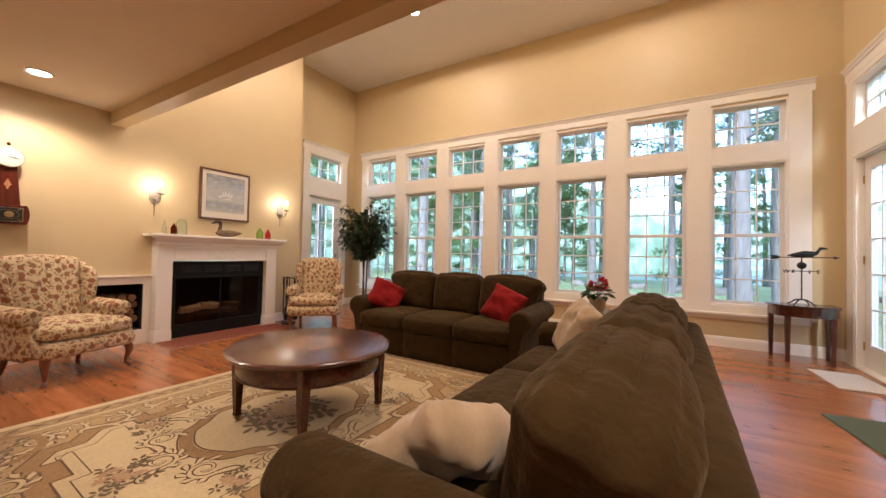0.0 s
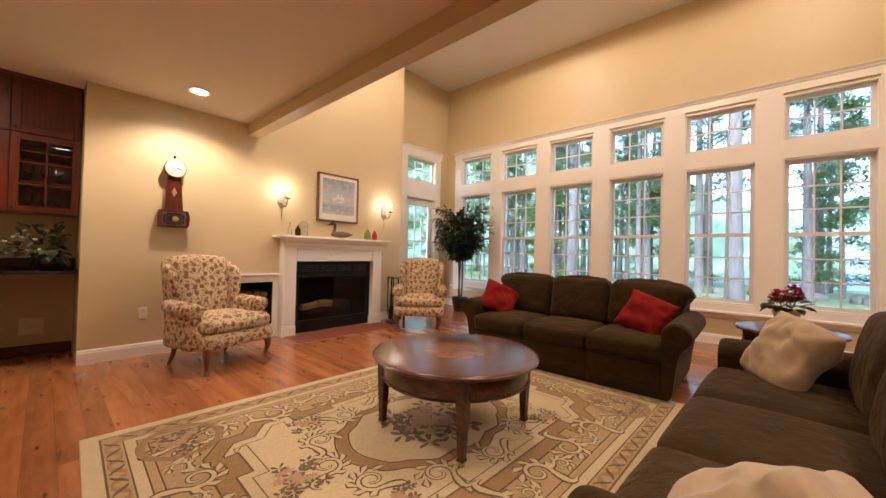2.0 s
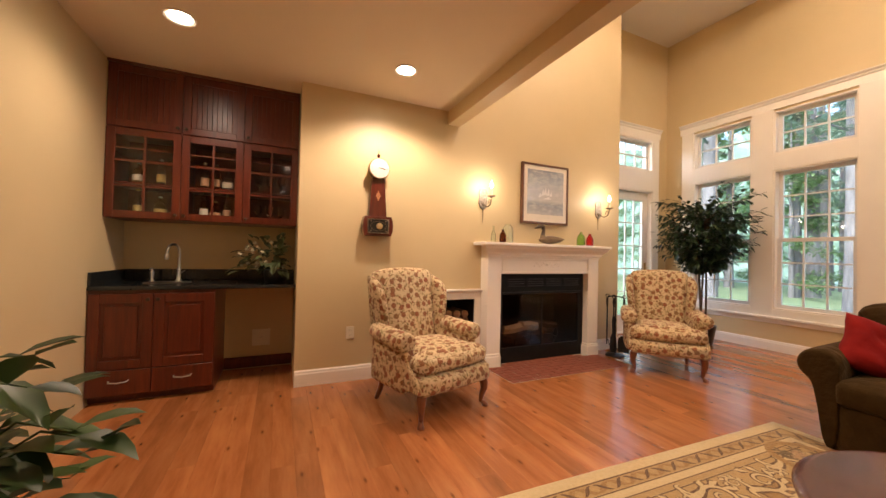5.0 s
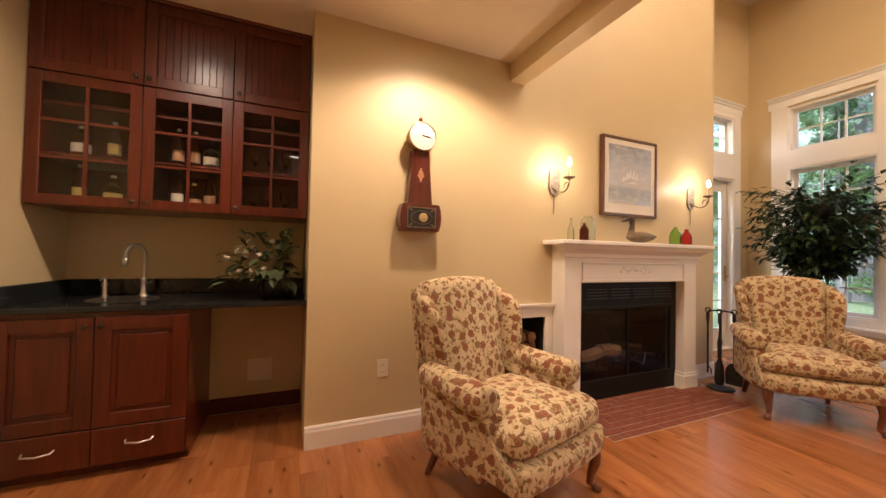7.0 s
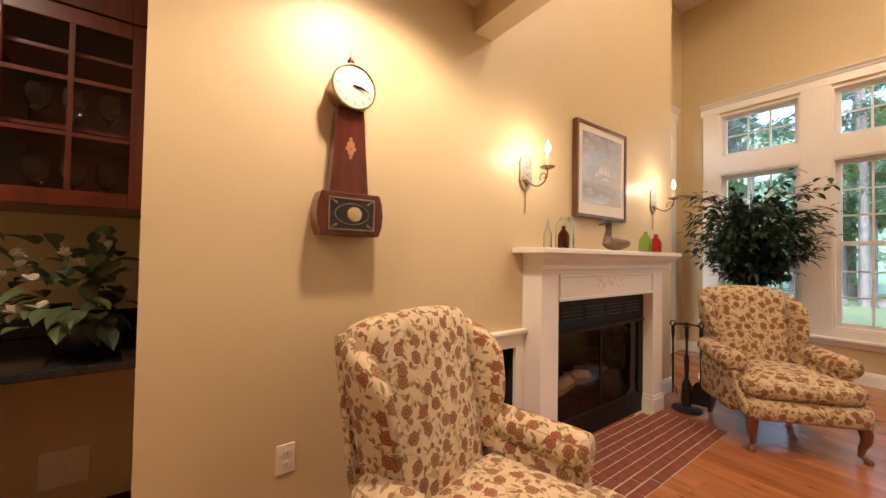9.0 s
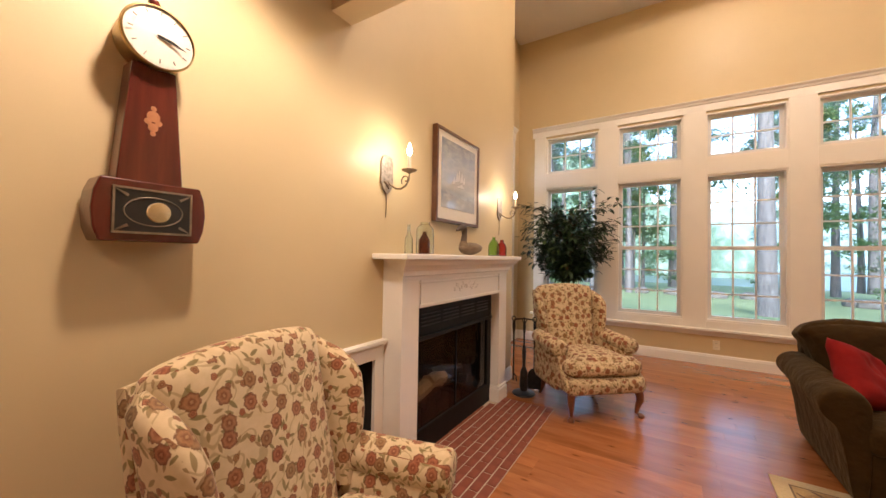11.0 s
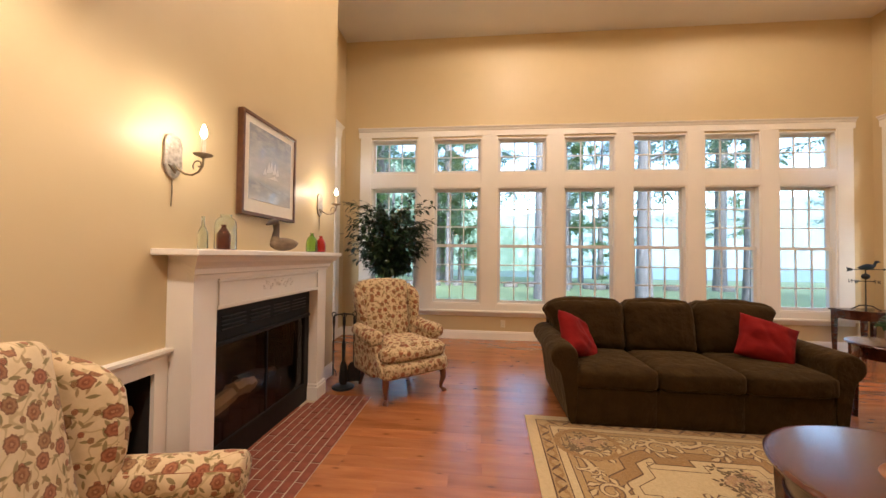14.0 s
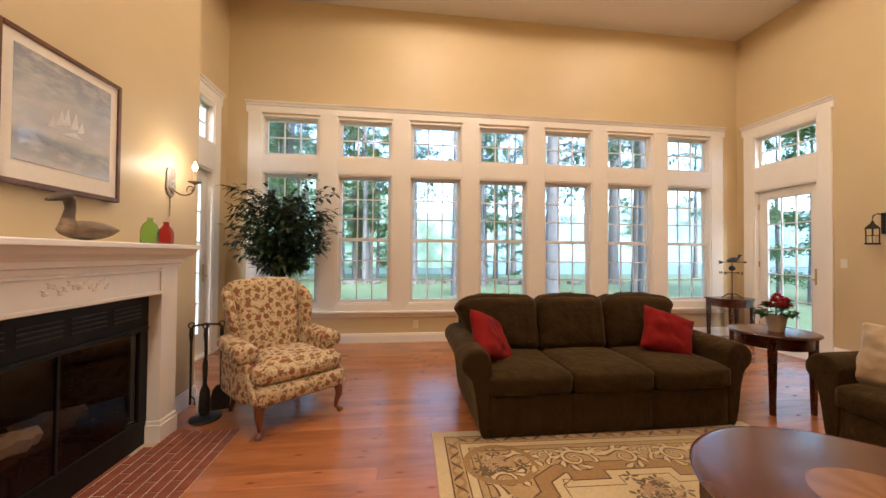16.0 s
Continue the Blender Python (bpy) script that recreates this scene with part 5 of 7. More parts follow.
for r in range(10):
    x = HX1 - 0.033 - r * 0.067
    for k in range(8 if r % 2 else 9):
        y = HY0 + PITCH * (k + 0.5 if r % 2 else k)
        short = r % 2 == 0 and k in (0, 8)
        if short:
            y += PITCH / 4 if k == 0 else -PITCH / 4
        if x < HX0 - 0.02 and not (FIRE_Y[0] + 0.1 < y < FIRE_Y[1] - 0.1):
            continue
        piece("brick", half_brick if short else brick_mesh, hearth, pose(x, y, rng.uniform(-0.001, 0.0015), 0, 0, rng.uniform(-0.5, 0.5)))


# ---- wall things by the fireplace ----
def picture_material():
    m, nt, bs = material("seascape_print")
    vec = coords(nt)
    sep = nt.nodes.new("ShaderNodeSeparateXYZ")
    nt.links.new(vec, sep.inputs["Vector"])
    mr = nt.nodes.new("ShaderNodeMapRange")
    mr.inputs["From Min"].default_value, mr.inputs["From Max"].default_value = -0.25, 0.29
    nt.links.new(sep.outputs["Z"], mr.inputs["Value"])
    base = ramp(nt, mr.outputs["Result"], [(0.0, (0.48, 0.48, 0.47)), (0.22, (0.28, 0.31, 0.34)), (0.32, (0.50, 0.50, 0.48)), (0.55, (0.46, 0.47, 0.48)), (0.78, (0.33, 0.37, 0.42)), (1.0, (0.23, 0.26, 0.31))])
    mp = nt.nodes.new("ShaderNodeMapping")
    mp.inputs["Scale"].default_value = (1, 1, 2.6)
    nt.links.new(vec, mp.inputs["Vector"])
    cl = ramp(nt, noise_tex(nt, mp.outputs["Vector"], 9, 6, 0.6), [(0.45, (0, 0, 0)), (0.72, (0.8, 0.8, 0.8))])
    nt.links.new(mix_color(nt, cl, base, (0.62, 0.61, 0.59)), bs.inputs["Base Color"])
    bs.inputs["Roughness"].default_value = 0.25
    bs.inputs["Coat Weight"].default_value, bs.inputs["Coat Roughness"].default_value = 0.6, 0.03
    return m


FRAME_WOOD = wood("picture_frame_wood", (0.06, 0.022, 0.009), (0.11, 0.042, 0.017), (0.16, 0.065, 0.027), (6, 6, 6), 3, 0.35, 0.3)
MAT_BOARD = simple("cream_mat_board", (0.76, 0.70, 0.60), (0.80, 0.74, 0.64), 40, 0.5)
pic = thing("framed_picture", "framed pale blue seascape print hanging over the mantel", "picture", pose(WX + 0.018, 3.13, 1.96, 0, 0, 90))
W2, H2, B = 0.350, 0.360, 0.026
bm = bmesh.new()
for x0, x1, z0, z1 in ((-W2, -W2 + B, -H2, H2), (W2 - B, W2, -H2, H2), (-W2 + B, W2 - B, -H2, -H2 + B), (-W2 + B, W2 - B, H2 - B, H2)):
    box(bm, x0, x1, -0.026, 0.018, z0, z1, 0.004)
part("frame", bm, FRAME_WOOD, pic)
bm = bmesh.new()
box(bm, -W2 + B, W2 - B, -0.016, -0.004, -H2 + B, H2 - B)
part("mat", bm, MAT_BOARD, pic)
bm = bmesh.new()
box(bm, -W2 + 0.078, W2 - 0.078, -0.019, -0.016, -H2 + 0.115, H2 - 0.075)
part("print", bm, picture_material(), pic, "hazy grey-blue sea with pale clouds")
PALE = simple("pale_paint", (0.60, 0.60, 0.59), (0.74, 0.73, 0.70), 60, 0.4)
INKBLUE = simple("slate_paint", (0.25, 0.29, 0.33), (0.36, 0.39, 0.42), 20, 0.5)
bm = bmesh.new()
for x, z, w, h in ((-0.09, -0.015, 0.022, 0.03), (-0.045, 0.02, 0.026, 0.045), (-0.01, 0.035, 0.024, 0.05), (0.035, 0.03, 0.026, 0.05), (0.075, 0.01, 0.022, 0.035), (0.02, -0.045, 0.07, 0.016)):
    prism(bm, [(x - w, z - h), (x + w, z - h * 0.7), (x + 0.3 * w, z + h)], -0.0200, -0.0195, "y")
part("sail", bm, PALE, pic)
bm = bmesh.new()
prism(bm, [(-0.17, -0.10), (0.14, -0.13), (0.12, -0.155), (-0.12, -0.135)], -0.0206, -0.0201, "y")
part("hull", bm, INKBLUE, pic)

PEWTER = simple("antique_pewter", (0.26, 0.21, 0.15), (0.40, 0.33, 0.25), 50, 0.38, 0.9, bump_scale=70, bump_strength=0.4)
SILVERED = simple("worn_silver_leaf", (0.20, 0.165, 0.13), (0.46, 0.40, 0.33), 45, 0.4, 0.35, bump_scale=70, bump_strength=0.4)
CANDLE = simple("ivory_candle_sleeve", (0.70, 0.62, 0.48), (0.76, 0.68, 0.54), 20, 0.5)


def glow(name, color, strength):
    m, nt, bs = material(name)
    bs.inputs["Emission Color"].default_value = (*color, 1)
    bs.inputs["Emission Strength"].default_value = strength
    bs.inputs["Base Color"].default_value = (0.8, 0.75, 0.65, 1)
    return m


BULB = glow("candle_bulb", (1.0, 0.82, 0.56), 9.0)
LAMP_GLOW = glow("downlight_bulb", (1.0, 0.88, 0.68), 4.0)


def build_sconce(m):
    s = thing("wall_sconce", "antique pewter candle wall sconce with a lit bulb", "wall lamp", m, "sconces over the mantel")
    bm = bmesh.new()
    prism(bm, [(0, -0.13), (0.034, -0.105), (0.058, -0.06), (0.054, 0.0), (0.056, 0.06), (0.042, 0.10), (0, 0.115), (-0.042, 0.10), (-0.056, 0.06), (-0.054, 0.0), (-0.058, -0.06), (-0.034, -0.105)], -0.016, 0, "y")
    soften(part("backplate", bm, SILVERED, s, "worn silvered backplate"), 0.006, 2)
    bm = bmesh.new()
    for k in range(4):
        tube(bm, [(-0.036 + 0.008 * k, -0.018, -0.055 - 0.006 * k), (0, -0.024, -0.075 - 0.006 * k), (0.036 - 0.008 * k, -0.018, -0.055 - 0.006 * k)], 0.005, 6)
    part("scallop", bm, PEWTER, s, "", 60)
    bm = bmesh.new()
    pts = [(0, -0.01, -0.05)]
    for k in range(15):
        a = math.pi * (1.0 + k / 14 * 1.05)
        pts.append((0, -0.105 - 0.075 * math.cos(a) * -1, -0.05 + 0.055 * math.sin(a)))
    pts = [(0, -0.015, -0.045), (0, -0.04, -0.075), (0, -0.08, -0.10), (0, -0.12, -0.105), (0, -0.155, -0.09), (0, -0.178, -0.06), (0, -0.182, -0.03), (0, -0.18, -0.012)]
    tube(bm, pts, [0.004, 0.006, 0.006, 0.006, 0.006, 0.005, 0.005, 0.006], 8)
    spiral = [(0, -0.155 + (0.034 - 0.0028 * k) * math.cos(0.55 * k - 0.6), -0.055 + (0.034 - 0.0028 * k) * math.sin(0.55 * k - 0.6)) for k in range(12)]
    tube(bm, spiral, 0.0042, 6)
    part("scroll_arm", bm, PEWTER, s, "", 60)
    bm = bmesh.new()
    lathe(bm, [(0.006, -0.02), (0.014, -0.014), (0.042, -0.004), (0.046, 0.002), (0.020, 0.0), (0.014, 0.008)], 20, (0, -0.18, 0))
    part("drip_pan", bm, PEWTER, s, "", 50)
    bm = bmesh.new()
    lathe(bm, [(0.011, 0.002), (0.011, 0.085), (0.006, 0.088)], 14, (0, -0.18, 0))
    part("candle_sleeve", bm, CANDLE, s, "", 50)
    bm = bmesh.new()
    lathe(bm, [(0.006, 0.088), (0.013, 0.098), (0.0165, 0.113), (0.013, 0.132), (0.006, 0.150), (0.001, 0.162)], 16, (0, -0.18, 0))
    part("bulb", bm, BULB, s, "glowing flame-shaped bulb", 60).visible_shadow = False
    bm = bmesh.new()
    tube(bm, [(0, -0.006, -0.13), (0.002, -0.006, -0.2), (-0.002, -0.006, -0.27)], 0.003, 6)
    part("cord_cover", bm, PEWTER, s)
    return s


sconce = build_sconce(pose(WX, 2.275, 1.845, 0, 0, 90))
copy_thing(sconce, pose(WX, 4.03, 1.845, 0, 0, 90))
for y in (2.275, 4.03):
    bulb_lamp(WX + 0.18, y, 1.97, SCONCE_W)

# banjo clock
CLOCK_WOOD = wood("clock_mahogany", (0.055, 0.0065, 0.0038), (0.085, 0.0105, 0.0055), (0.12, 0.0165, 0.008), (8, 8, 1), 3, 0.25, 0.5)
KNOB_GREY = simple("faded_numeral", (0.30, 0.26, 0.20), (0.40, 0.36, 0.29), 20, 0.5)
DIAL = simple("enamel_dial", (0.80, 0.76, 0.66), (0.84, 0.80, 0.70), 10, 0.3)
BLACKPAINT = simple("black_paint", (0.012, 0.011, 0.010), (0.022, 0.020, 0.018), 20, 0.3)
INLAY = simple("light_inlay", (0.36, 0.14, 0.06), (0.46, 0.20, 0.09), 30, 0.35)
BOB = simple("silvered_brass", (0.62, 0.52, 0.34), (0.74, 0.64, 0.45), 30, 0.25, 1.0)
clock = thing("banjo_clock", "mahogany banjo wall clock with a white dial and painted tablet", "clock", pose(WX, 1.075, 1.37, 0, 0, 90))
bm = bmesh.new()
prism(bm, [(-0.087, 0.185), (0.087, 0.185), (0.058, 0.56), (-0.058, 0.56)], -0.075, 0, "y")
soften(part("throat", bm, CLOCK_WOOD, clock), 0.004, 2)
bm = bmesh.new()
prism(bm, [(-0.128, 0.0), (0.128, 0.0), (0.142, 0.04), (0.147, 0.093), (0.142, 0.145), (0.128, 0.186), (-0.128, 0.186), (-0.142, 0.145), (-0.147, 0.093), (-0.142, 0.04)], -0.105, 0, "y")
soften(part("lower_case", bm, CLOCK_WOOD, clock), 0.005, 2)
bm = bmesh.new()
box(bm, -0.098, 0.098, -0.109, -0.105, 0.028, 0.158)
part("tablet", bm, BLACKPAINT, clock, "black painted glass tablet with a gilt oval")
bm = bmesh.new()
for x0, x1, z0, z1 in ((-0.102, 0.102, 0.024, 0.030), (-0.102, 0.102, 0.156, 0.162), (-0.102, -0.096, 0.030, 0.156), (0.096, 0.102, 0.030, 0.156)):
    box(bm, x0, x1, -0.112, -0.105, z0, z1)
tube(bm, [(0.075 * math.cos(2 * math.pi * k / 32), -0.110, 0.093 + 0.044 * math.sin(2 * math.pi * k / 32)) for k in range(33)], 0.0018, 6)
for sx in (-1, 1):
    for sz in (-1, 1):
        tube(bm, [(sx * 0.093, -0.110, 0.093 + sz * 0.060), (sx * 0.066, -0.110, 0.093 + sz * 0.044)], [0.002, 0.006], 4)
part("gilt_line", bm, PEWTER, clock)
bm = bmesh.new()
lathe(bm, [(0.001, -0.114), (0.03, -0.1125), (0.033, -0.109)], 24, (0.012, 0, 0.093), "y")
part("pendulum_bob", bm, BOB, clock, "brass pendulum bob", 40)
bm = bmesh.new()
lathe(bm, [(0.085, 0.0), (0.092, -0.02), (0.094, -0.085), (0.098, -0.092), (0.100, -0.10), (0.098, -0.106), (0.093, -0.108)], 40, (0, 0, 0.645), "y", False)
part("bezel", bm, BRASS, clock, "bright rounded brass bezel", 40)
bm = bmesh.new()
lathe(bm, [(0.094, -0.1015), (0.001, -0.1115)], 40, (0, 0, 0.645), "y")
part("dial", bm, DIAL, clock, "white dial", 40)
bm = bmesh.new()
for k in range(12):
    a = 2 * math.pi * k / 12
    c, s_ = math.cos(a), math.sin(a)
    for r0, r1, w in ((0.070, 0.082, 0.0012),):
        p = [(r0, -w), (r1, -w), (r1, w), (r0, w)]
        prism(bm, [(q[0] * s_ + q[1] * c, 0.645 + q[0] * c - q[1] * s_) for q in p], -0.1135, -0.1095, "y")
tagged(part("hour_mark", bm, KNOB_GREY, clock), kind="stuff")
for name, ang, ln, w in (("hour_hand", 98, 0.048, 0.005), ("minute_hand", 102, 0.070, 0.003)):
    bm = bmesh.new()
    a = radians(ang)
    p = [(-0.01, -w * 0.5), (ln * 0.7, -w), (ln, 0), (ln * 0.7, w), (-0.01, w * 0.5)]
    prism(bm, [(q[0] * math.sin(a) + q[1] * math.cos(a), 0.645 + q[0] * math.cos(a) - q[1] * math.sin(a)) for q in p], -0.1165, -0.1145, "y")
    part(name, bm, BLACKPAINT, clock)
bm = bmesh.new()
lathe(bm, [(0.006, 0.738), (0.010, 0.746), (0.004, 0.752), (0.008, 0.762), (0.017, 0.774), (0.014, 0.784), (0.004, 0.794), (0.002, 0.80), (0.0015, 0.835)], 14, (0, -0.05, 0))
part("finial", bm, CLOCK_WOOD, clock, "", 60)
bm = bmesh.new()
for x, z, r in ((0, 0.40, 0.018), (0, 0.365, 0.014), (-0.014, 0.382, 0.010), (0.014, 0.382, 0.010), (0, 0.425, 0.008), (0, 0.345, 0.008)):
    lathe(bm, [(0.0005, -0.0775), (r, -0.0765), (r, -0.075)], 10, (x, 0, z), "y")
part("inlay", bm, INLAY, clock, "pale inlaid flower")


# ---- things on the mantel shelf ----
SHELF_Z = 1.352


def bottle(label, m, profile, mat, seg=24, name="bottle"):
    bm = bmesh.new()
    inner = [(max(r - 0.004, 0.003), h if k == 0 else h - 0.001) for k, (r, h) in enumerate(profile[:1:-1])]
    lathe(bm, [*profile, *inner, (profile[1][0] - 0.006, 0.007)], seg)
    ob = part(name, bm, mat, None, "", 40)
    ob.matrix_basis = m
    return tagged(ob, label, "bottle")


AQUA = clear_glass("aqua_glass", (0.90, 0.96, 0.93))
AMBER = clear_glass("amber_glass", (0.36, 0.13, 0.06), 0.05)
GREEN = clear_glass("green_glass", (0.55, 0.80, 0.35), 0.05)
RUBY = clear_glass("ruby_glass", (0.80, 0.20, 0.22), 0.05)
BX = -4.90
bottle("slim clear glass bottle on the mantel shelf", pose(BX, 2.335, SHELF_Z), [(0.024, 0), (0.026, 0.01), (0.025, 0.09), (0.010, 0.125), (0.008, 0.175), (0.010, 0.178)], AQUA)
bottle("aqua glass canning jar standing on the mantel shelf", pose(BX - 0.02, 2.535, SHELF_Z), [(0.056, 0), (0.06, 0.01), (0.06, 0.14), (0.055, 0.168), (0.042, 0.188), (0.030, 0.196), (0.031, 0.21)], AQUA, name="jar")
bottle("brown glass bottle standing on the mantel shelf", pose(BX + 0.055, 2.42, SHELF_Z), [(0.033, 0), (0.036, 0.008), (0.036, 0.085), (0.022, 0.11), (0.012, 0.122), (0.012, 0.135), (0.015, 0.14)], AMBER)
bottle("green glass bottle standing on the mantel shelf", pose(BX, 3.60, SHELF_Z), [(0.044, 0), (0.05, 0.01), (0.05, 0.09), (0.035, 0.13), (0.014, 0.15), (0.014, 0.165), (0.018, 0.17)], GREEN)
bottle("ruby red glass jug standing on the mantel shelf", pose(BX + 0.03, 3.715, SHELF_Z), [(0.036, 0), (0.044, 0.01), (0.044, 0.08), (0.03, 0.115), (0.016, 0.13), (0.017, 0.15), (0.022, 0.152)], RUBY)

# carved duck
bm = bmesh.new()
body = []
for k in range(13):
    s = k / 12
    x = -0.15 + 0.33 * s
    r = 0.055 * math.sin(math.pi * min(1, s * 1.0 + 0.02)) ** 0.6 * (1.05 - 0.25 * s)
    body.append(((x, 0, 0.052 + 0.018 * s * s), max(r, 0.006)))
tube(bm, [p for p, _ in body], [r for _, r in body], 16)
for v in bm.verts:
    v.co.z = max(v.co.z, 0.0)
tube(bm, [(-0.10, 0, 0.07), (-0.105, 0, 0.11), (-0.095, 0, 0.16), (-0.10, 0, 0.20), (-0.12, 0, 0.218), (-0.15, 0, 0.212), (-0.18, 0, 0.196), (-0.205, 0, 0.188)], [0.036, 0.022, 0.018, 0.021, 0.026, 0.022, 0.012, 0.006], 14)
DUCK = simple("carved_driftwood", (0.12, 0.075, 0.04), (0.22, 0.15, 0.085), 22, 0.6, bump_scale=60, stretch=(0.5, 2, 2))
duck = part("duck_decoy", bm, DUCK, None, "", 70)
duck.data.materials.append(simple("dark_stained_wood", (0.045, 0.028, 0.018), (0.09, 0.06, 0.04), 20, 0.55))
for f in duck.data.polygons:
    f.material_index = int(f.center.z > 0.105)
duck.matrix_basis = pose(BX + 0.02, 3.11, SHELF_Z, 0, 0, 90) @ Matrix.Diagonal((1.12, 1.15, 0.97, 1.0))
tagged(duck, "carved brown wooden duck decoy on the mantel shelf", "ornament")

# fire tools
tools = thing("fireplace_tools", "black iron fireplace tool set on a round base", "fire tools", pose(-4.76, 4.05, 0, 0, 0, 20))
bm = bmesh.new()
lathe(bm, [(0.105, 0.0), (0.112, 0.008), (0.105, 0.02), (0.05, 0.03), (0.015, 0.035)], 28)
part("base", bm, IRON, tools, "", 40)
bm = bmesh.new()
tube(bm, [(0, 0, 0.03), (0, 0, 0.74)], 0.008, 8)
for z in (0.20, 0.44):
    lathe(bm, [(0.008, z - 0.02), (0.016, z), (0.008, z + 0.02)], 12)
tube(bm, [(-0.10, 0, 0.70), (-0.09, 0, 0.73), (0, 0, 0.74), (0.09, 0, 0.73), (0.10, 0, 0.70)], 0.008, 8)
part("stand", bm, IRON, tools, "", 50)
for nm, x in (("poker", -0.10), ("shovel", 0.10), ("brush", 0.0)):
    bm = bmesh.new()
    y = -0.06 if nm == "brush" else 0.0
    tube(bm, [(x, y, 0.72), (x, y - 0.004, 0.66), (x, y, 0.60), (x, y, 0.13)], [0.012, 0.015, 0.008, 0.008], 8)
    tube(bm, [(x + 0.02 * math.cos(2 * math.pi * q / 12), y, 0.735 + 0.022 * math.sin(2 * math.pi * q / 12)) for q in range(13)], 0.005, 6)
    if nm == "shovel":
        prism(bm, [(x - 0.062, 0.06), (x + 0.062, 0.06), (x + 0.066, 0.16), (x + 0.055, 0.22), (x + 0.03, 0.255), (x - 0.03, 0.255), (x - 0.055, 0.22), (x - 0.066, 0.16)], y - 0.012, y - 0.004, "y")
    elif nm == "brush":
        lathe(bm, [(0.034, 0.06), (0.042, 0.10), (0.034, 0.24), (0.014, 0.29), (0.020, 0.44), (0.010, 0.50)], 12, (x, y, 0))
    else:
        tube(bm, [(x, y, 0.2), (x + 0.025, y, 0.17), (x + 0.03, y, 0.12)], 0.005, 6)
    part(nm, bm, IRON, tools, "", 50)


# ---- bar recess ----
bar_back, bar_front, UP_F = -5.80, -5.16, -5.36
BEAD = CHERRY
DARKGLASS = glass_pane_material()
STONE = simple("black_granite", (0.010, 0.012, 0.013), (0.022, 0.026, 0.027), 60, 0.12, bump_scale=0)
KNOB = simple("dark_bronze", (0.05, 0.04, 0.03), (0.08, 0.065, 0.05), 30, 0.35, 0.8)


def knob(parent, x, z, y=-0.02):
    bm = bmesh.new()
    lathe(bm, [(0.006, 0.0), (0.006, -0.012), (0.014, -0.020), (0.014, -0.028), (0.006, -0.033)], 14, (x, y, z), "y")
    part("knob", bm, KNOB, parent, "", 50)


def framed_door(parent, x0, x1, z0, z1, rail=0.055, bead=True, name="door"):
    """A frame-and-panel door in the local xz plane; -y is its front."""
    d = new(name)
    d.parent = parent
    bm = bmesh.new()
    for a, b, c, e in ((x0, x0 + rail, z0, z1), (x1 - rail, x1, z0, z1), (x0 + rail, x1 - rail, z0, z0 + rail), (x0 + rail, x1 - rail, z1 - rail, z1)):
        box(bm, a, b, -0.022, 0, c, e, 0.0025)
    part("door_frame", bm, CHERRY, d)
    if bead:
        n = max(3, int((x1 - x0 - 2 * rail) / 0.036))
        w = (x1 - x0 - 2 * rail) / n
        bm = bmesh.new()
        box(bm, -w / 2 + 0.0008, w / 2 - 0.0008, -0.010, 0, z0 + rail, z1 - rail, 0.0016)
        board = mesh_of("board", bm, CHERRY)
        for k in range(n):
            piece("board", board, d, pose(x0 + rail + (k + 0.5) * w, 0, 0))
    return d


SY0, SY1 = SOUTH, 0.372
ux = [SY0 + 0.005, -0.565, -0.095, SY1 - 0.002]
for k in range(3):
    a, b = ux[k], ux[k + 1]
    lab = ("dark cherry wall cabinet with divided glass door showing bottles", "dark cherry wall cabinet with divided glass door showing bottles", "dark cherry wall cabinet with divided glass door showing glasses")[k]
    cab = thing("wall_cabinet", lab, "cabinet", pose(UP_F, 0, 0, 0, 0, 90), "bar wall cabinets")
    bm = bmesh.new()
    dp = UP_F - bar_back - 0.003
    for bx in ((a, a + 0.018, 0.0, dp, 1.45, 2.72), (b - 0.018, b, 0.0, dp, 1.45, 2.72), (a + 0.018, b - 0.018, dp - 0.012, dp, 1.45, 2.72), (a + 0.018, b - 0.018, 0, dp - 0.012, 1.45, 1.472),
               (a + 0.018, b - 0.018, 0, dp - 0.012, 2.185, 2.205), (a + 0.018, b - 0.018, 0, dp - 0.012, 2.70, 2.72)):
        box(bm, *bx)
    part("carcass", bm, CHERRY, cab)
    for z in (1.74, 2.03):
        bm = bmesh.new()
        box(bm, a + 0.018, b - 0.018, 0.02, dp - 0.012, z, z + 0.014)
        part("shelf", bm, CHERRY, cab)
    top = framed_door(cab, a + 0.002, b - 0.002, 2.20, 2.715, 0.06)
    glassd = framed_door(cab, a + 0.002, b - 0.002, 1.452, 2.192, 0.06, False, "glass_door")
    gx0, gx1, gz0, gz1 = a + 0.062, b - 0.062, 1.512, 2.132
    bm = bmesh.new()
    mid = (gx0 + gx1) / 2
    box(bm, mid - 0.008, mid + 0.008, -0.020, -0.004, gz0, gz1)
    for r in (1, 2):
        z = gz0 + (gz1 - gz0) * r / 3
        box(bm, gx0, mid - 0.008, -0.020, -0.004, z - 0.008, z + 0.008)
        box(bm, mid + 0.008, gx1, -0.020, -0.004, z - 0.008, z + 0.008)
    part("muntin", bm, CHERRY, glassd)
    bm = bmesh.new()
    box(bm, gx0, gx1, -0.004, -0.001, gz0, gz1)
    part("pane", bm, DARKGLASS, glassd).visible_shadow = False
    kx = b - 0.03 if k == 0 else a + 0.03
    knob(top, kx, 2.24)
    knob(glassd, kx, 1.49)

bm = bmesh.new()
prism(bm, [(0, 2.72), (-0.024, 2.72), (-0.03, 2.735), (-0.03, 2.74), (0, 2.74)], SY0, SY1, "x")
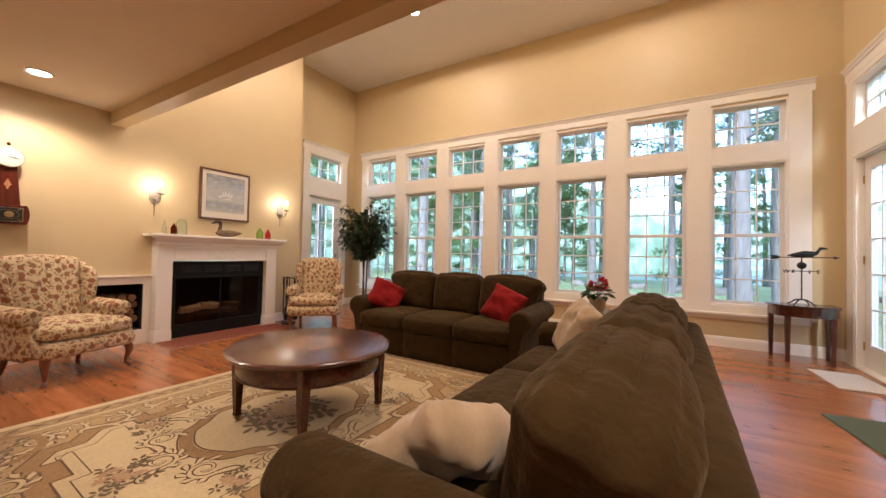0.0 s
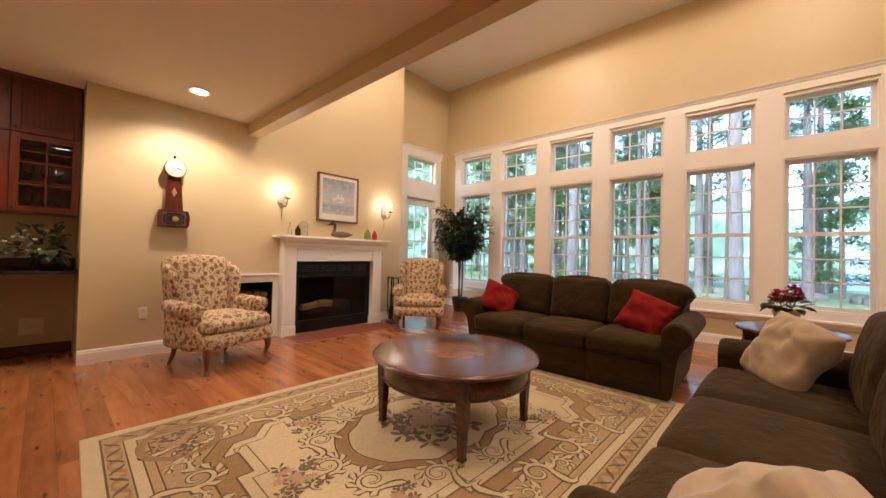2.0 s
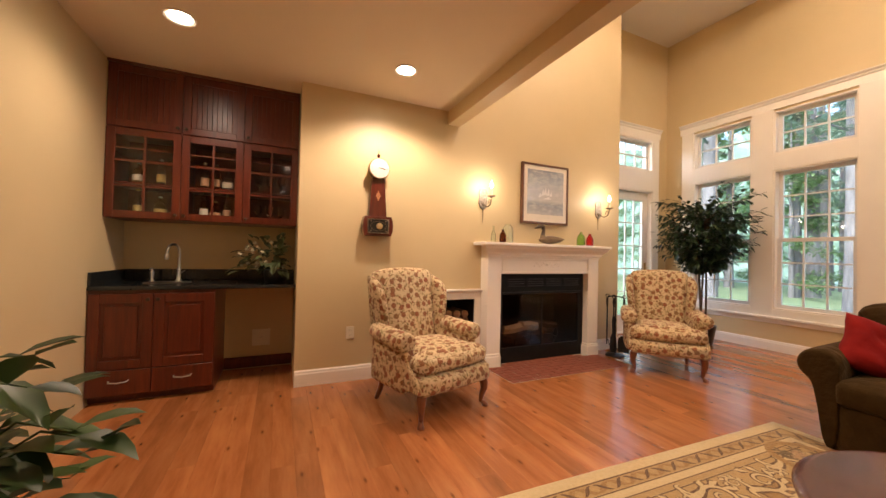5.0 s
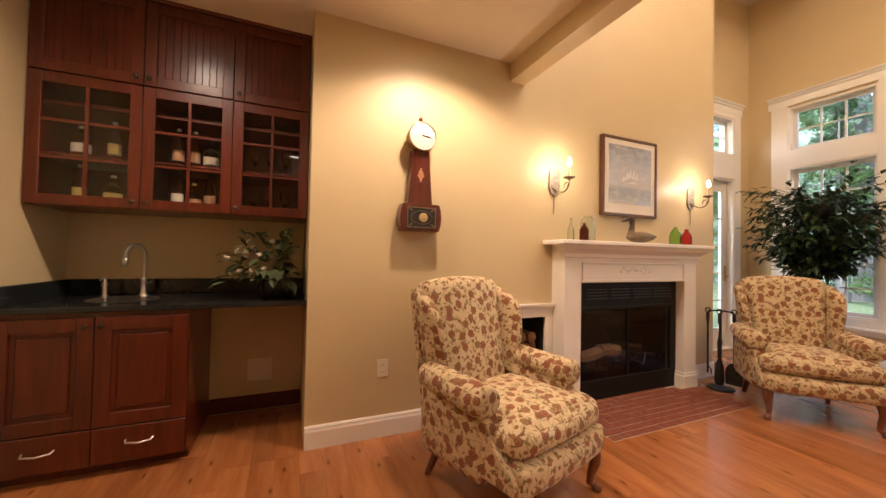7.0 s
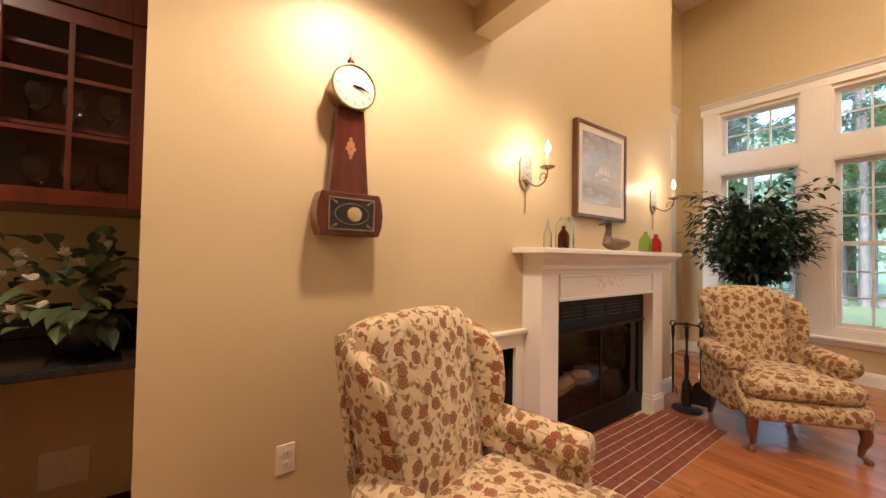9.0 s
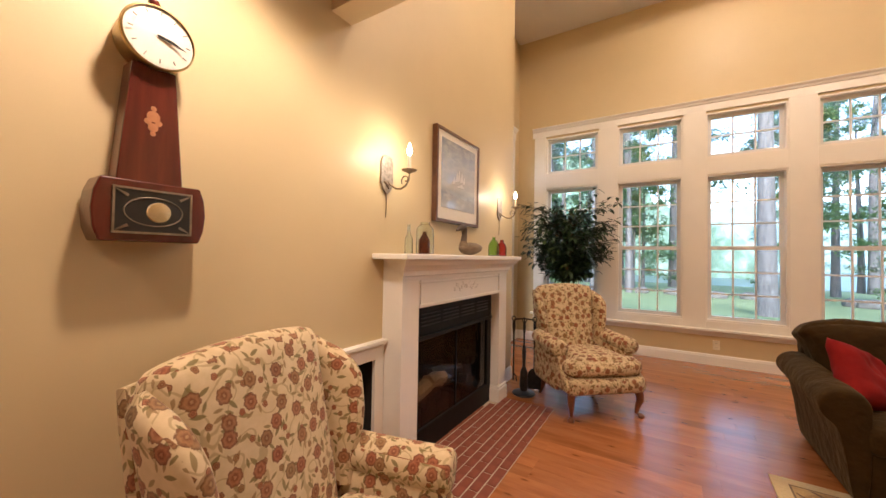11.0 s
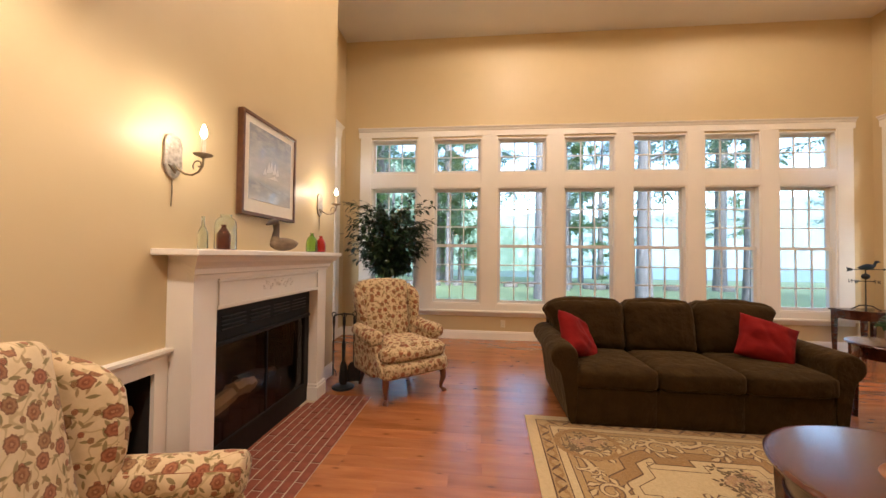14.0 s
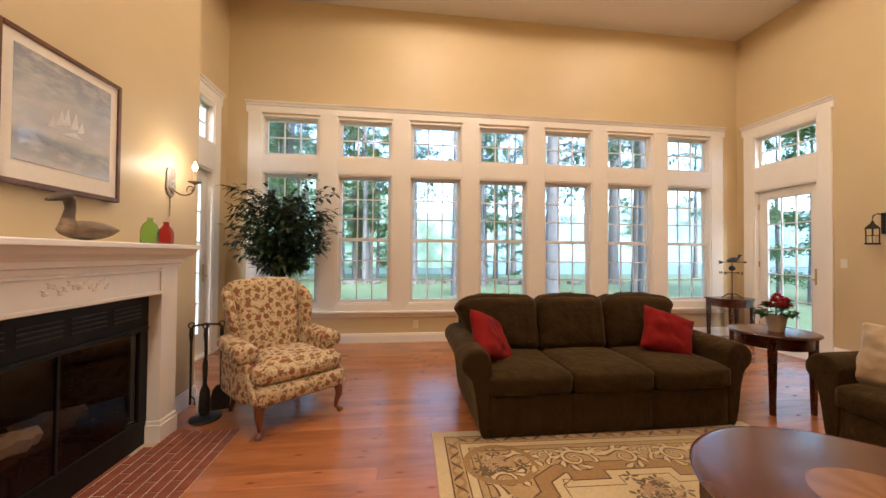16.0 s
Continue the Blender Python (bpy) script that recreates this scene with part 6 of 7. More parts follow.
ob = part("trim_bar", bm, CHERRY)
ob.matrix_basis = pose(UP_F, 0, 0, 0, 0, 90)
tagged(ob, "dark cherry moulding along the top of the bar cabinets", "trim", "", "structure")

base = thing("base_cabinet", "dark cherry base cabinet with two doors and two drawers", "cabinet", pose(bar_front, 0, 0, 0, 0, 90))
bx0, bx1 = SY0 + 0.004, -0.255
bm = bmesh.new()
box(bm, bx0, bx1, 0.0, 0.62, 0.06, 0.872)
box(bm, bx0, bx1, 0.05, 0.62, 0.0, 0.06)
part("carcass", bm, CHERRY, base)
mid = -0.672
for a, b in ((bx0 + 0.004, mid - 0.002), (mid + 0.002, bx1 - 0.004)):
    d = framed_door(base, a, b, 0.262, 0.845, 0.07, False)
    bm = bmesh.new()
    box(bm, a + 0.07, b - 0.07, -0.008, 0, 0.332, 0.775)
    box(bm, a + 0.095, b - 0.095, -0.015, -0.008, 0.357, 0.75, 0.005)
    part("raised_panel", bm, CHERRY, d)
    knob(d, b - 0.03 if b < -0.6 else a + 0.03, 0.80)
    dr = new("drawer")
    dr.parent = base
    bm = bmesh.new()
    box(bm, a, b, -0.022, 0, 0.065, 0.255, 0.003)
    part("drawer_front", bm, CHERRY, dr)
    bm = bmesh.new()
    c = (a + b) / 2
    tube(bm, [(c - 0.06, -0.022, 0.178), (c - 0.055, -0.045, 0.172), (c, -0.05, 0.166), (c + 0.055, -0.045, 0.172), (c + 0.06, -0.022, 0.178)], 0.005, 8)
    part("pull", bm, STEEL, dr, "curved metal pull", 60)

top_ = thing("countertop", "polished black granite bar counter with an upstand", "counter", pose(bar_front, 0, 0, 0, 0, 90))
bm = bmesh.new()
box(bm, SY0 + 0.002, SY1, -0.03, 0.635, 0.873, 0.905, 0.006, 2)
part("slab", bm, STONE, top_)
bm = bmesh.new()
box(bm, SY0 + 0.024, SY1, 0.613, 0.635, 0.9055, 1.01, 0.003)
box(bm, SY0 + 0.002, SY0 + 0.022, -0.02, 0.635, 0.9055, 1.01, 0.003)
part("upstand", bm, STONE, top_)
bm = bmesh.new()
lathe(bm, [(0.17, 0.9052), (0.175, 0.9075), (0.165, 0.9085), (0.155, 0.9055)], 36, (-0.66, 0.30, 0), "z", False)
part("sink_rim", bm, STEEL, top_, "thin steel rim of the bar sink", 50)
bm = bmesh.new()
lathe(bm, [(0.155, 0.9053), (0.001, 0.9056)], 36, (-0.66, 0.30, 0))
part("sink_bowl", bm, BLACKPAINT, top_)

faucet = thing("faucet", "brushed steel gooseneck bar faucet behind the sink", "faucet", pose(-5.64, -0.62, 0.905, 0, 0, 48))
bm = bmesh.new()
lathe(bm, [(0.026, 0), (0.026, 0.008), (0.017, 0.02), (0.015, 0.10), (0.018, 0.105), (0.015, 0.112), (0.012, 0.13)], 20)
part("body", bm, STEEL, faucet, "", 50)
bm = bmesh.new()
arc = [(0, 0, 0.12), (0, 0, 0.27)] + [(0, -0.055 + 0.055 * math.cos(math.pi * k / 10), 0.27 + 0.07 * math.sin(math.pi * k / 10)) for k in range(1, 11)] + [(0, -0.112, 0.245)]
tube(bm, arc, 0.011, 10)
lathe(bm, [(0.012, 0.20), (0.017, 0.205), (0.017, 0.24), (0.012, 0.25)], 14, (0, -0.113, 0))
part("gooseneck_spout", bm, STEEL, faucet, "", 60)
bm = bmesh.new()
tube(bm, [(0.016, 0, 0.075), (0.04, 0, 0.085), (0.075, 0, 0.10)], [0.007, 0.006, 0.005], 8)
part("lever", bm, STEEL, faucet, "", 60)
disp = thing("soap_dispenser", "brushed steel soap dispenser beside the bar sink", "dispenser", pose(-5.64, -0.82, 0.905, 0, 0, 90))
bm = bmesh.new()
lathe(bm, [(0.02, 0), (0.02, 0.006), (0.013, 0.015), (0.015, 0.06), (0.018, 0.085), (0.010, 0.095), (0.008, 0.12)], 16)
part("body", bm, STEEL, disp, "", 50)
bm = bmesh.new()
tube(bm, [(0, 0, 0.118), (0, -0.03, 0.12), (0, -0.06, 0.108)], 0.006, 8)
part("spout", bm, STEEL, disp, "", 50)


def outlet(m, label, wide=0.075, high=0.118, slots=2):
    o = thing("wall_outlet", label, "outlet", m)
    bm = bmesh.new()
    box(bm, -wide / 2, wide / 2, -0.006, 0, -high / 2, high / 2, 0.003, 2)
    part("cover_plate", bm, PLASTIC, o)
    for k in range(slots):
        z = (0.024 if k == 0 else -0.024) if slots == 2 else 0
        bm = bmesh.new()
        lathe(bm, [(0.016, -0.006), (0.016, -0.0085), (0.001, -0.0086)], 16, (0, 0, z), "y")
        sock = part("socket", bm, PLASTIC, o, "", 40)
        for x in (-0.006, 0.006):
            bm = bmesh.new()
            box(bm, x - 0.0012, x + 0.0012, -0.0095, -0.0086, z - 0.004, z + 0.005)
            part("slot", bm, BLACKPAINT, sock)
    return o


outlet(pose(WX, 0.855, 0.45, 0, 0, 90), "ivory electrical outlet on the cream wall")
outlet(pose(-5.80, 0.075, 0.30, 0, 0, 90), "ivory service outlet box under the bar counter", 0.17, 0.17, 1)
outlet(pose(-3.02, NORTH, 0.26), "ivory electrical outlet under the windows")
outlet(pose(0.75, NORTH, 0.26), "ivory electrical outlet under the windows")
sw = thing("light_switch", "ivory light switch plate beside the garden door", "switch", pose(EAST, 4.93, 1.23, 0, 0, -90))
bm = bmesh.new()
box(bm, -0.037, 0.037, -0.006, 0, -0.058, 0.058, 0.003, 2)
part("cover_plate", bm, PLASTIC, sw)
bm = bmesh.new()
box(bm, -0.005, 0.005, -0.014, -0.006, -0.008, 0.010, 0.002)
part("toggle", bm, PLASTIC, sw)
bm = bmesh.new()
prism(bm, [(0, 0), (0.016, 0), (0.016, 0.095), (0, 0.11)], 0, SY1 - bx1, "x")
ob = structure("baseboard", bm, CHERRY, "dark wood baseboard at the back of the bar recess", "baseboard")
ob.matrix_basis = pose(-5.80, SY1, 0, 0, 0, -90)

# bottles and glasses on the cabinet shelves
LABELS = [simple("paper_label_%s" % n, c, tuple(min(1, v * 1.15) for v in c), 20, 0.6) for n, c in (("cream", (0.55, 0.49, 0.38)), ("yellow", (0.42, 0.30, 0.09)), ("tan", (0.40, 0.22, 0.12)), ("white", (0.66, 0.64, 0.58)))]
LIQ = [clear_glass("amber_spirit", (0.70, 0.38, 0.12)), clear_glass("clear_spirit", (0.88, 0.92, 0.90)), clear_glass("pale_spirit", (0.75, 0.70, 0.40))]
rng = random.Random(11)
xb = UP_F - 0.16
for k, shelf_z in ((0, 1.472), (0, 1.755), (1, 1.472), (1, 1.755)):
    a, b = ux[k], ux[k + 1]
    count = 2 if k == 0 else 3
    for i in range(count):
        y = a + 0.11 + (i + 0.5) * (b - a - 0.20) / count
        squat = rng.random() < 0.4
        r = 0.044 if squat else 0.032
        h = rng.uniform(0.17, 0.20) if squat else rng.uniform(0.21, 0.255)
        bt = thing("liquor_bottle", ("squat glass liquor bottle with a paper label on a shelf" if squat else "tall glass liquor bottle with a paper label on a shelf"), "bottle", pose(xb + 0.06, y, shelf_z), "bar bottles")
        bm = bmesh.new()
        lathe(bm, [(r * 0.95, 0), (r, 0.006), (r, h * 0.55), (r * 0.8, h * 0.66), (0.012, h * 0.78), (0.012, h * 0.93)], 18)
        part("glass", bm, rng.choice(LIQ), bt, "", 40)
        bm = bmesh.new()
        lathe(bm, [(0.014, h * 0.93), (0.014, h), (0.004, h + 0.002)], 12)
        part("cap", bm, rng.choice((BLACKPAINT, BRASS, STEEL)), bt, "", 40)
        bm = bmesh.new()
        lathe(bm, [(r + 0.0008, h * 0.12), (r + 0.0012, h * 0.13), (r + 0.0012, h * 0.40), (r + 0.0008, h * 0.41)], 18)
        part("label", bm, rng.choice(LABELS), bt, "", 40)
CRYSTAL = clear_glass("crystal_glass", (0.95, 0.96, 0.96))
for shelf_z in (1.472, 1.755):
    for i in range(3):
        bm = bmesh.new()
        lathe(bm, [(0.03, 0), (0.03, 0.003), (0.005, 0.006), (0.004, 0.06), (0.02, 0.075), (0.034, 0.10), (0.036, 0.14), (0.033, 0.165)], 18)
        g = part("wine_glass", bm, CRYSTAL, None, "", 50)
        g.matrix_basis = pose(xb + 0.04, ux[2] + 0.12 + 0.10 * i, shelf_z)
        tagged(g, "stemmed clear wine glass on a cabinet shelf", "glass", "bar glasses")


# ---- ceiling lights ----
RIM = simple("white_light_trim", (0.78, 0.74, 0.66), (0.82, 0.78, 0.70), 10, 0.4)


def downlight(m):
    d = thing("ceiling_light", "round recessed ceiling downlight, lit", "ceiling light", m, "recessed downlights")
    bm = bmesh.new()
    lathe(bm, [(0.074, 0.0), (0.095, -0.002), (0.098, -0.008), (0.090, -0.012), (0.074, -0.006)], 32, caps=False)
    part("trim_ring", bm, RIM, d, "", 40)
    bm = bmesh.new()
    lathe(bm, [(0.074, -0.004), (0.05, -0.0045), (0.001, -0.0048)], 32)
    part("lens", bm, LAMP_GLOW, d, "glowing lamp face", 40).visible_shadow = False
    return d


first = downlight(pose(*LOW_DOWNLIGHTS[0], LOW_CEIL))
# Fixtures for the added unseen lamps are copied along with the seen ones.
for x, y in LOW_DOWNLIGHTS[1:]:
    copy_thing(first, pose(x, y, LOW_CEIL))
for x, y in HIGH_DOWNLIGHTS:
    copy_thing(first, pose(x, y, HIGH_CEIL))


# ---- plants ----
def leaf_material(name, c1, c2, rough=0.4, back=0.15):
    m, nt, bs = material(name)
    geo = nt.nodes.new("ShaderNodeNewGeometry")
    col = ramp(nt, geo.outputs["Random Per Island"], [(0.0, c1), (1.0, c2)])
    nt.links.new(col, bs.inputs["Base Color"])
    bs.inputs["Roughness"].default_value = rough
    tr = nt.nodes.new("ShaderNodeBsdfTranslucent")
    nt.links.new(col, tr.inputs["Color"])
    mx = nt.nodes.new("ShaderNodeMixShader")
    mx.inputs["Fac"].default_value = back
    nt.links.new(bs.outputs["BSDF"], mx.inputs[1])
    nt.links.new(tr.outputs["BSDF"], mx.inputs[2])
    nt.links.new(mx.outputs["Shader"], nt.nodes["Material Output"].inputs["Surface"])
    return m


FICUS = leaf_material("ficus_leaf", (0.010, 0.026, 0.011), (0.05, 0.088, 0.034), 0.33)
POTHOS = leaf_material("pothos_leaf", (0.012, 0.030, 0.009), (0.055, 0.095, 0.024))
BOUQUET = leaf_material("silk_leaf", (0.02, 0.038, 0.012), (0.11, 0.135, 0.058))
PETAL_W = leaf_material("cream_petal", (0.50, 0.46, 0.34), (0.64, 0.60, 0.46), 0.7, 0.2)
GERANIUM = leaf_material("geranium_petal", (0.36, 0.006, 0.012), (0.58, 0.014, 0.024), 0.6, 0.2)
STEM = simple("brown_stem", (0.06, 0.038, 0.02), (0.11, 0.07, 0.04), 30, 0.9, bump_scale=60)
GREENSTEM = simple("green_stem", (0.05, 0.09, 0.025), (0.08, 0.13, 0.04), 20, 0.6)


def leaf(bm, base, way, length, width, up=Vector((0, 0, 1)), droop=0.25):
    """A pointed leaf folded along its midrib that droops towards its tip."""
    d = Vector(way).normalized()
    side = d.cross(up)
    if side.length < 1e-4:
        side = d.orthogonal()
    side.normalize()
    nrm = side.cross(d)
    base = Vector(base)
    spine, left, right = [], [], []
    for s, w in ((0.0, 0.04), (0.28, 0.42), (0.55, 0.5), (0.82, 0.26), (1.0, 0.0)):
        p = base + d * length * s - up * (droop * length * s * s)
        spine.append(bm.verts.new(p))
        if 0 < s < 1:
            left.append(bm.verts.new(p + side * width * w + nrm * width * 0.12))
            right.append(bm.verts.new(p - side * width * w + nrm * width * 0.12))
    for edge, flip in ((left, False), (right, True)):
        ring = [spine[0], *edge, spine[-1]]
        faces = [(spine[0], edge[0], spine[1]), (spine[1], edge[0], edge[1], spine[2]), (spine[2], edge[1], edge[2], spine[3]), (spine[3], edge[2], spine[4])]
        for f in faces:
            bm.faces.new(f[::-1] if flip else f)


def sphere_dir(rng, zlo=-1.0, zhi=1.0):
    z, a = rng.uniform(zlo, zhi), rng.uniform(0, 2 * math.pi)
    r = math.sqrt(max(0, 1 - z * z))
    return Vector((r * math.cos(a), r * math.sin(a), z))


DARKPOT = simple("dark_glazed_pot", (0.010, 0.010, 0.011), (0.022, 0.021, 0.022), 8, 0.3)
SOIL = simple("potting_soil", (0.02, 0.014, 0.010), (0.05, 0.035, 0.025), 60, 1.0, bump_scale=90)
fic = thing("ficus_tree", "tall dark green artificial ficus tree in a black pot", "plant", pose(-4.76, 5.82, 0))
bm = bmesh.new()
lathe(bm, [(0.12, 0.0), (0.125, 0.01), (0.165, 0.26), (0.175, 0.28), (0.165, 0.285), (0.15, 0.25)], 28)
part("pot", bm, DARKPOT, fic, "", 40)
bm = bmesh.new()
lathe(bm, [(0.15, 0.245), (0.08, 0.255), (0.001, 0.258)], 20)
part("soil", bm, SOIL, fic)
rng = random.Random(21)
for k in range(3):
    bm = bmesh.new()
    a0 = k * 2.1
    pts = [(0.03 * math.cos(a0 + 1.1 * z) * (1 + z * 0.6), 0.03 * math.sin(a0 + 1.1 * z) * (1 + z * 0.6), z) for z in (0.24, 0.5, 0.75, 1.0, 1.3, 1.7)]
    tube(bm, pts, [0.016, 0.015, 0.014, 0.013, 0.010, 0.006], 8)
    part("trunk", bm, STEM, fic, "", 60)
bm, bl = bmesh.new(), bmesh.new()
for k in range(230):
    s = rng.random()
    z0 = 1.02 + 0.82 * s
    a = rng.uniform(0, 6.283)
    reach = (0.20 + 0.50 * math.sin(math.pi * min(1.0, 0.04 + 0.62 * s))) * rng.uniform(0.5, 1.08)
    lift = rng.uniform(0.02, 0.36) * (0.5 + 0.6 * s)
    ex, ey, ez = reach * math.cos(a), reach * math.sin(a) * 0.82, z0 + lift
    if ey > 0.42:
        ey = 0.42
    tube(bm, [(0.02 * math.cos(a), 0.02 * math.sin(a), z0), (ex * 0.5, ey * 0.5, z0 + lift * 0.7), (ex, ey, ez)], [0.005, 0.0035, 0.0015], 5)
    for j in range(15):
        t = rng.uniform(0.25, 1.05)
        p = Vector((ex * t, ey * t, z0 + lift * (t ** 0.8))) + sphere_dir(rng) * 0.03
        w = Vector((ex, ey, rng.uniform(-0.25, 0.15))).normalized() + sphere_dir(rng) * 0.8
        if p.y < 0.48:
            leaf(bl, p, w, rng.uniform(0.075, 0.11), rng.uniform(0.042, 0.058), droop=rng.uniform(0.05, 0.3))
tagged(part("branch", bm, STEM, fic), kind="stuff")
tagged(part("foliage", bl, FICUS, fic), kind="stuff")

# leafy plant on the floor by the south wall
fp = thing("potted_plant", "leafy green potted plant with arching stems by the wall", "plant", pose(*PLANT_AT, 0))
bm = bmesh.new()
lathe(bm, [(0.13, 0.0), (0.14, 0.01), (0.19, 0.34), (0.20, 0.37), (0.185, 0.375), (0.17, 0.33)], 28)
part("pot", bm, DARKPOT, fp, "", 40)
bm = bmesh.new()
lathe(bm, [(0.17, 0.325), (0.09, 0.335), (0.001, 0.34)], 20)
part("soil", bm, SOIL, fp)
rng = random.Random(33)
bl = bmesh.new()
for k in range(28):
    bm = bmesh.new()
    a = rng.uniform(0, 6.283)
    if rng.random() < 0.35:
        a = rng.uniform(0.2, 1.6)
    r, h = rng.uniform(0.2, 0.44), rng.uniform(0.12, 0.56)
    if k % 2 == 0:
        r, h = rng.uniform(0.32, 0.55), rng.uniform(-0.08, 0.38)
    dx, dy = math.cos(a), math.sin(a)
    if dy < 0:
        r *= 0.45
    pts = [(0.04 * dx, 0.04 * dy, 0.33), (0.3 * r * dx, 0.3 * r * dy, 0.36 + 0.6 * abs(h)), (0.7 * r * dx, 0.7 * r * dy, 0.37 + 0.9 * h + 0.05), (r * dx, r * dy, 0.36 + h)]
    tube(bm, pts, [0.005, 0.0045, 0.004, 0.002], 6)
    part("stem", bm, GREENSTEM, fp, "", 60)
    for j in range(5):
        t = 0.4 + 0.15 * j
        i = min(2, int(t * 3))
        p = Vector(pts[i]).lerp(Vector(pts[i + 1]), t * 3 - i) if t < 1 else Vector(pts[3])
        w = Vector((dx, dy, rng.uniform(-0.1, 0.5))) + sphere_dir(rng) * 0.6
        leaf(bl, p, w, rng.uniform(0.12, 0.20), rng.uniform(0.065, 0.105), droop=rng.uniform(0.1, 0.4))
tagged(part("foliage", bl, POTHOS, fp, "", 80), kind="stuff")

# silk flowers on the bar counter
bp = thing("flower_arrangement", "silk arrangement of pale flowers and leaves on the bar counter", "plant", pose(-5.40, 0.20, 0.905) @ Matrix.Scale(1.2, 4))
bm = bmesh.new()
lathe(bm, [(0.07, 0.0), (0.08, 0.01), (0.09, 0.07), (0.085, 0.10), (0.07, 0.102)], 24)
part("bowl", bm, DARKPOT, bp, "", 40)
rng = random.Random(9)
bl, bw = bmesh.new(), bmesh.new()
for k in range(150):
    d = sphere_dir(rng, -0.15, 0.95)
    d.y = d.y if d.y < 0.4 else 0.4
    r = rng.uniform(0.08, 0.24)
    p = Vector((d.x * r * 0.9, d.y * r * 1.1 - 0.04, 0.13 + d.z * r * 1.1))
    if p.y < 0.10 and p.z > 0.02:
        leaf(bl, p, d + sphere_dir(rng) * 0.6 + Vector((0.15, -0.15, 0)), min(rng.uniform(0.05, 0.10), 0.14 - p.y), rng.uniform(0.036, 0.06), droop=0.3)
for k in range(13):
    d = sphere_dir(rng, 0.0, 0.9)
    r = rng.uniform(0.2, 0.27)
    c = Vector((abs(d.x) * r * 0.8, -abs(d.y) * r * 1.1, 0.14 + d.z * r * 0.8))
    for j in range(7):
        leaf(bw, c, d + sphere_dir(rng) * 0.9, 0.035, 0.024, droop=0.1)
tagged(part("foliage", bl, BOUQUET, bp), kind="stuff")
tagged(part("blossom", bw, PETAL_W, bp, "pale cream blossoms"), kind="stuff")

# geranium on the side table
TERRA = simple("cream_ceramic_pot", (0.55, 0.44, 0.30), (0.64, 0.53, 0.38), 12, 0.5)
gp = thing("potted_geranium", "red geranium in a small cream pot on the side table", "plant", pose(-0.035, 3.755, 0.664))
bm = bmesh.new()
lathe(bm, [(0.05, 0.0), (0.053, 0.006), (0.072, 0.115), (0.078, 0.118), (0.078, 0.14), (0.07, 0.14), (0.064, 0.12)], 28)
part("pot", bm, TERRA, gp, "", 40)
bm = bmesh.new()
lathe(bm, [(0.065, 0.118), (0.001, 0.122)], 20)
part("soil", bm, SOIL, gp)
rng = random.Random(14)
bl = bmesh.new()
for k in range(60):
    d = sphere_dir(rng, -0.1, 0.8)
    p = Vector((d.x * 0.09, d.y * 0.09, 0.16 + d.z * 0.07))
    leaf(bl, p, d + sphere_dir(rng) * 0.4, rng.uniform(0.05, 0.075), rng.uniform(0.055, 0.08), droop=0.3)
tagged(part("foliage", bl, leaf_material("geranium_leaf", (0.02, 0.06, 0.012), (0.06, 0.13, 0.03)), gp), kind="stuff")
for x, y, z, r in ((-0.045, -0.03, 0.235, 0.040), (0.035, 0.02, 0.275, 0.038), (0.055, -0.035, 0.245, 0.030), (0.0, -0.05, 0.215, 0.024)):
    bm = bmesh.new()
    tube(bm, [(x * 0.2, y * 0.2, 0.12), (x * 0.6, y * 0.6, z * 0.7), (x, y, z - 0.01)], 0.0028, 6)
    part("stem", bm, GREENSTEM, gp, "", 60)
    bm = bmesh.new()
    for k in range(80):
        d = sphere_dir(rng, -0.5, 1.0)
        leaf(bm, Vector((x, y, z)) + d * r * rng.uniform(0.55, 1.0), d + sphere_dir(rng) * 0.6, 0.026, 0.026, droop=0.1)
    part("flower_head", bm, GERANIUM, gp, "cluster of red petals")

# ---- weather vane on the console table ----
vane = thing("weather_vane", "dark iron duck weather vane ornament on a table stand", "ornament", pose(1.90, 6.03, 0.66, 0, 0, 12) @ Matrix.Scale(1.12, 4))
bm = bmesh.new()
for k in range(4):
    a = math.pi / 2 * k + 0.6
    c, s_ = math.cos(a), math.sin(a)
    tube(bm, [(0, 0, 0.06), (0.05 * c, 0.05 * s_, 0.055), (0.095 * c, 0.095 * s_, 0.02), (0.12 * c, 0.12 * s_, 0.006)], 0.007, 8)
tube(bm, [(0, 0, 0.05), (0, 0, 0.55)], 0.006, 8)
part("stand", bm, IRON, vane, "", 50)
bm = bmesh.new()
lathe(bm, [(0.004, 0.375), (0.03, 0.39), (0.040, 0.415), (0.03, 0.44), (0.004, 0.455)], 20)
part("globe", bm, IRON, vane, "", 60)
bm = bmesh.new()
tube(bm, [(-0.13, 0, 0.355), (0.13, 0, 0.355)], 0.004, 6)
tube(bm, [(0, -0.13, 0.355), (0, 0.13, 0.355)], 0.004, 6)
part("compass_arm", bm, IRON, vane)
for ch, x, y in (("E", 0.125, 0), ("W", -0.16, 0), ("N", 0, 0.13), ("S", 0, -0.14)):
    cu = bpy.data.curves.new("compass_letter", "FONT")
    cu.body, cu.size, cu.extrude = ch, 0.055, 0.003
    cu.materials.append(IRON)
    ob = new("compass_letter", cu)
    ob.parent = vane
    ob.matrix_basis = pose(x, y, 0.332, 90, 0, 0 if y == 0 else 90)
bm = bmesh.new()
tube(bm, [(-0.25, 0, 0.50), (0.27, 0, 0.50)], 0.005, 6)
prism(bm, [(-0.27, 0.475), (-0.20, 0.485), (-0.18, 0.50), (-0.20, 0.515), (-0.27, 0.525), (-0.25, 0.50)], -0.004, 0.004, "y")
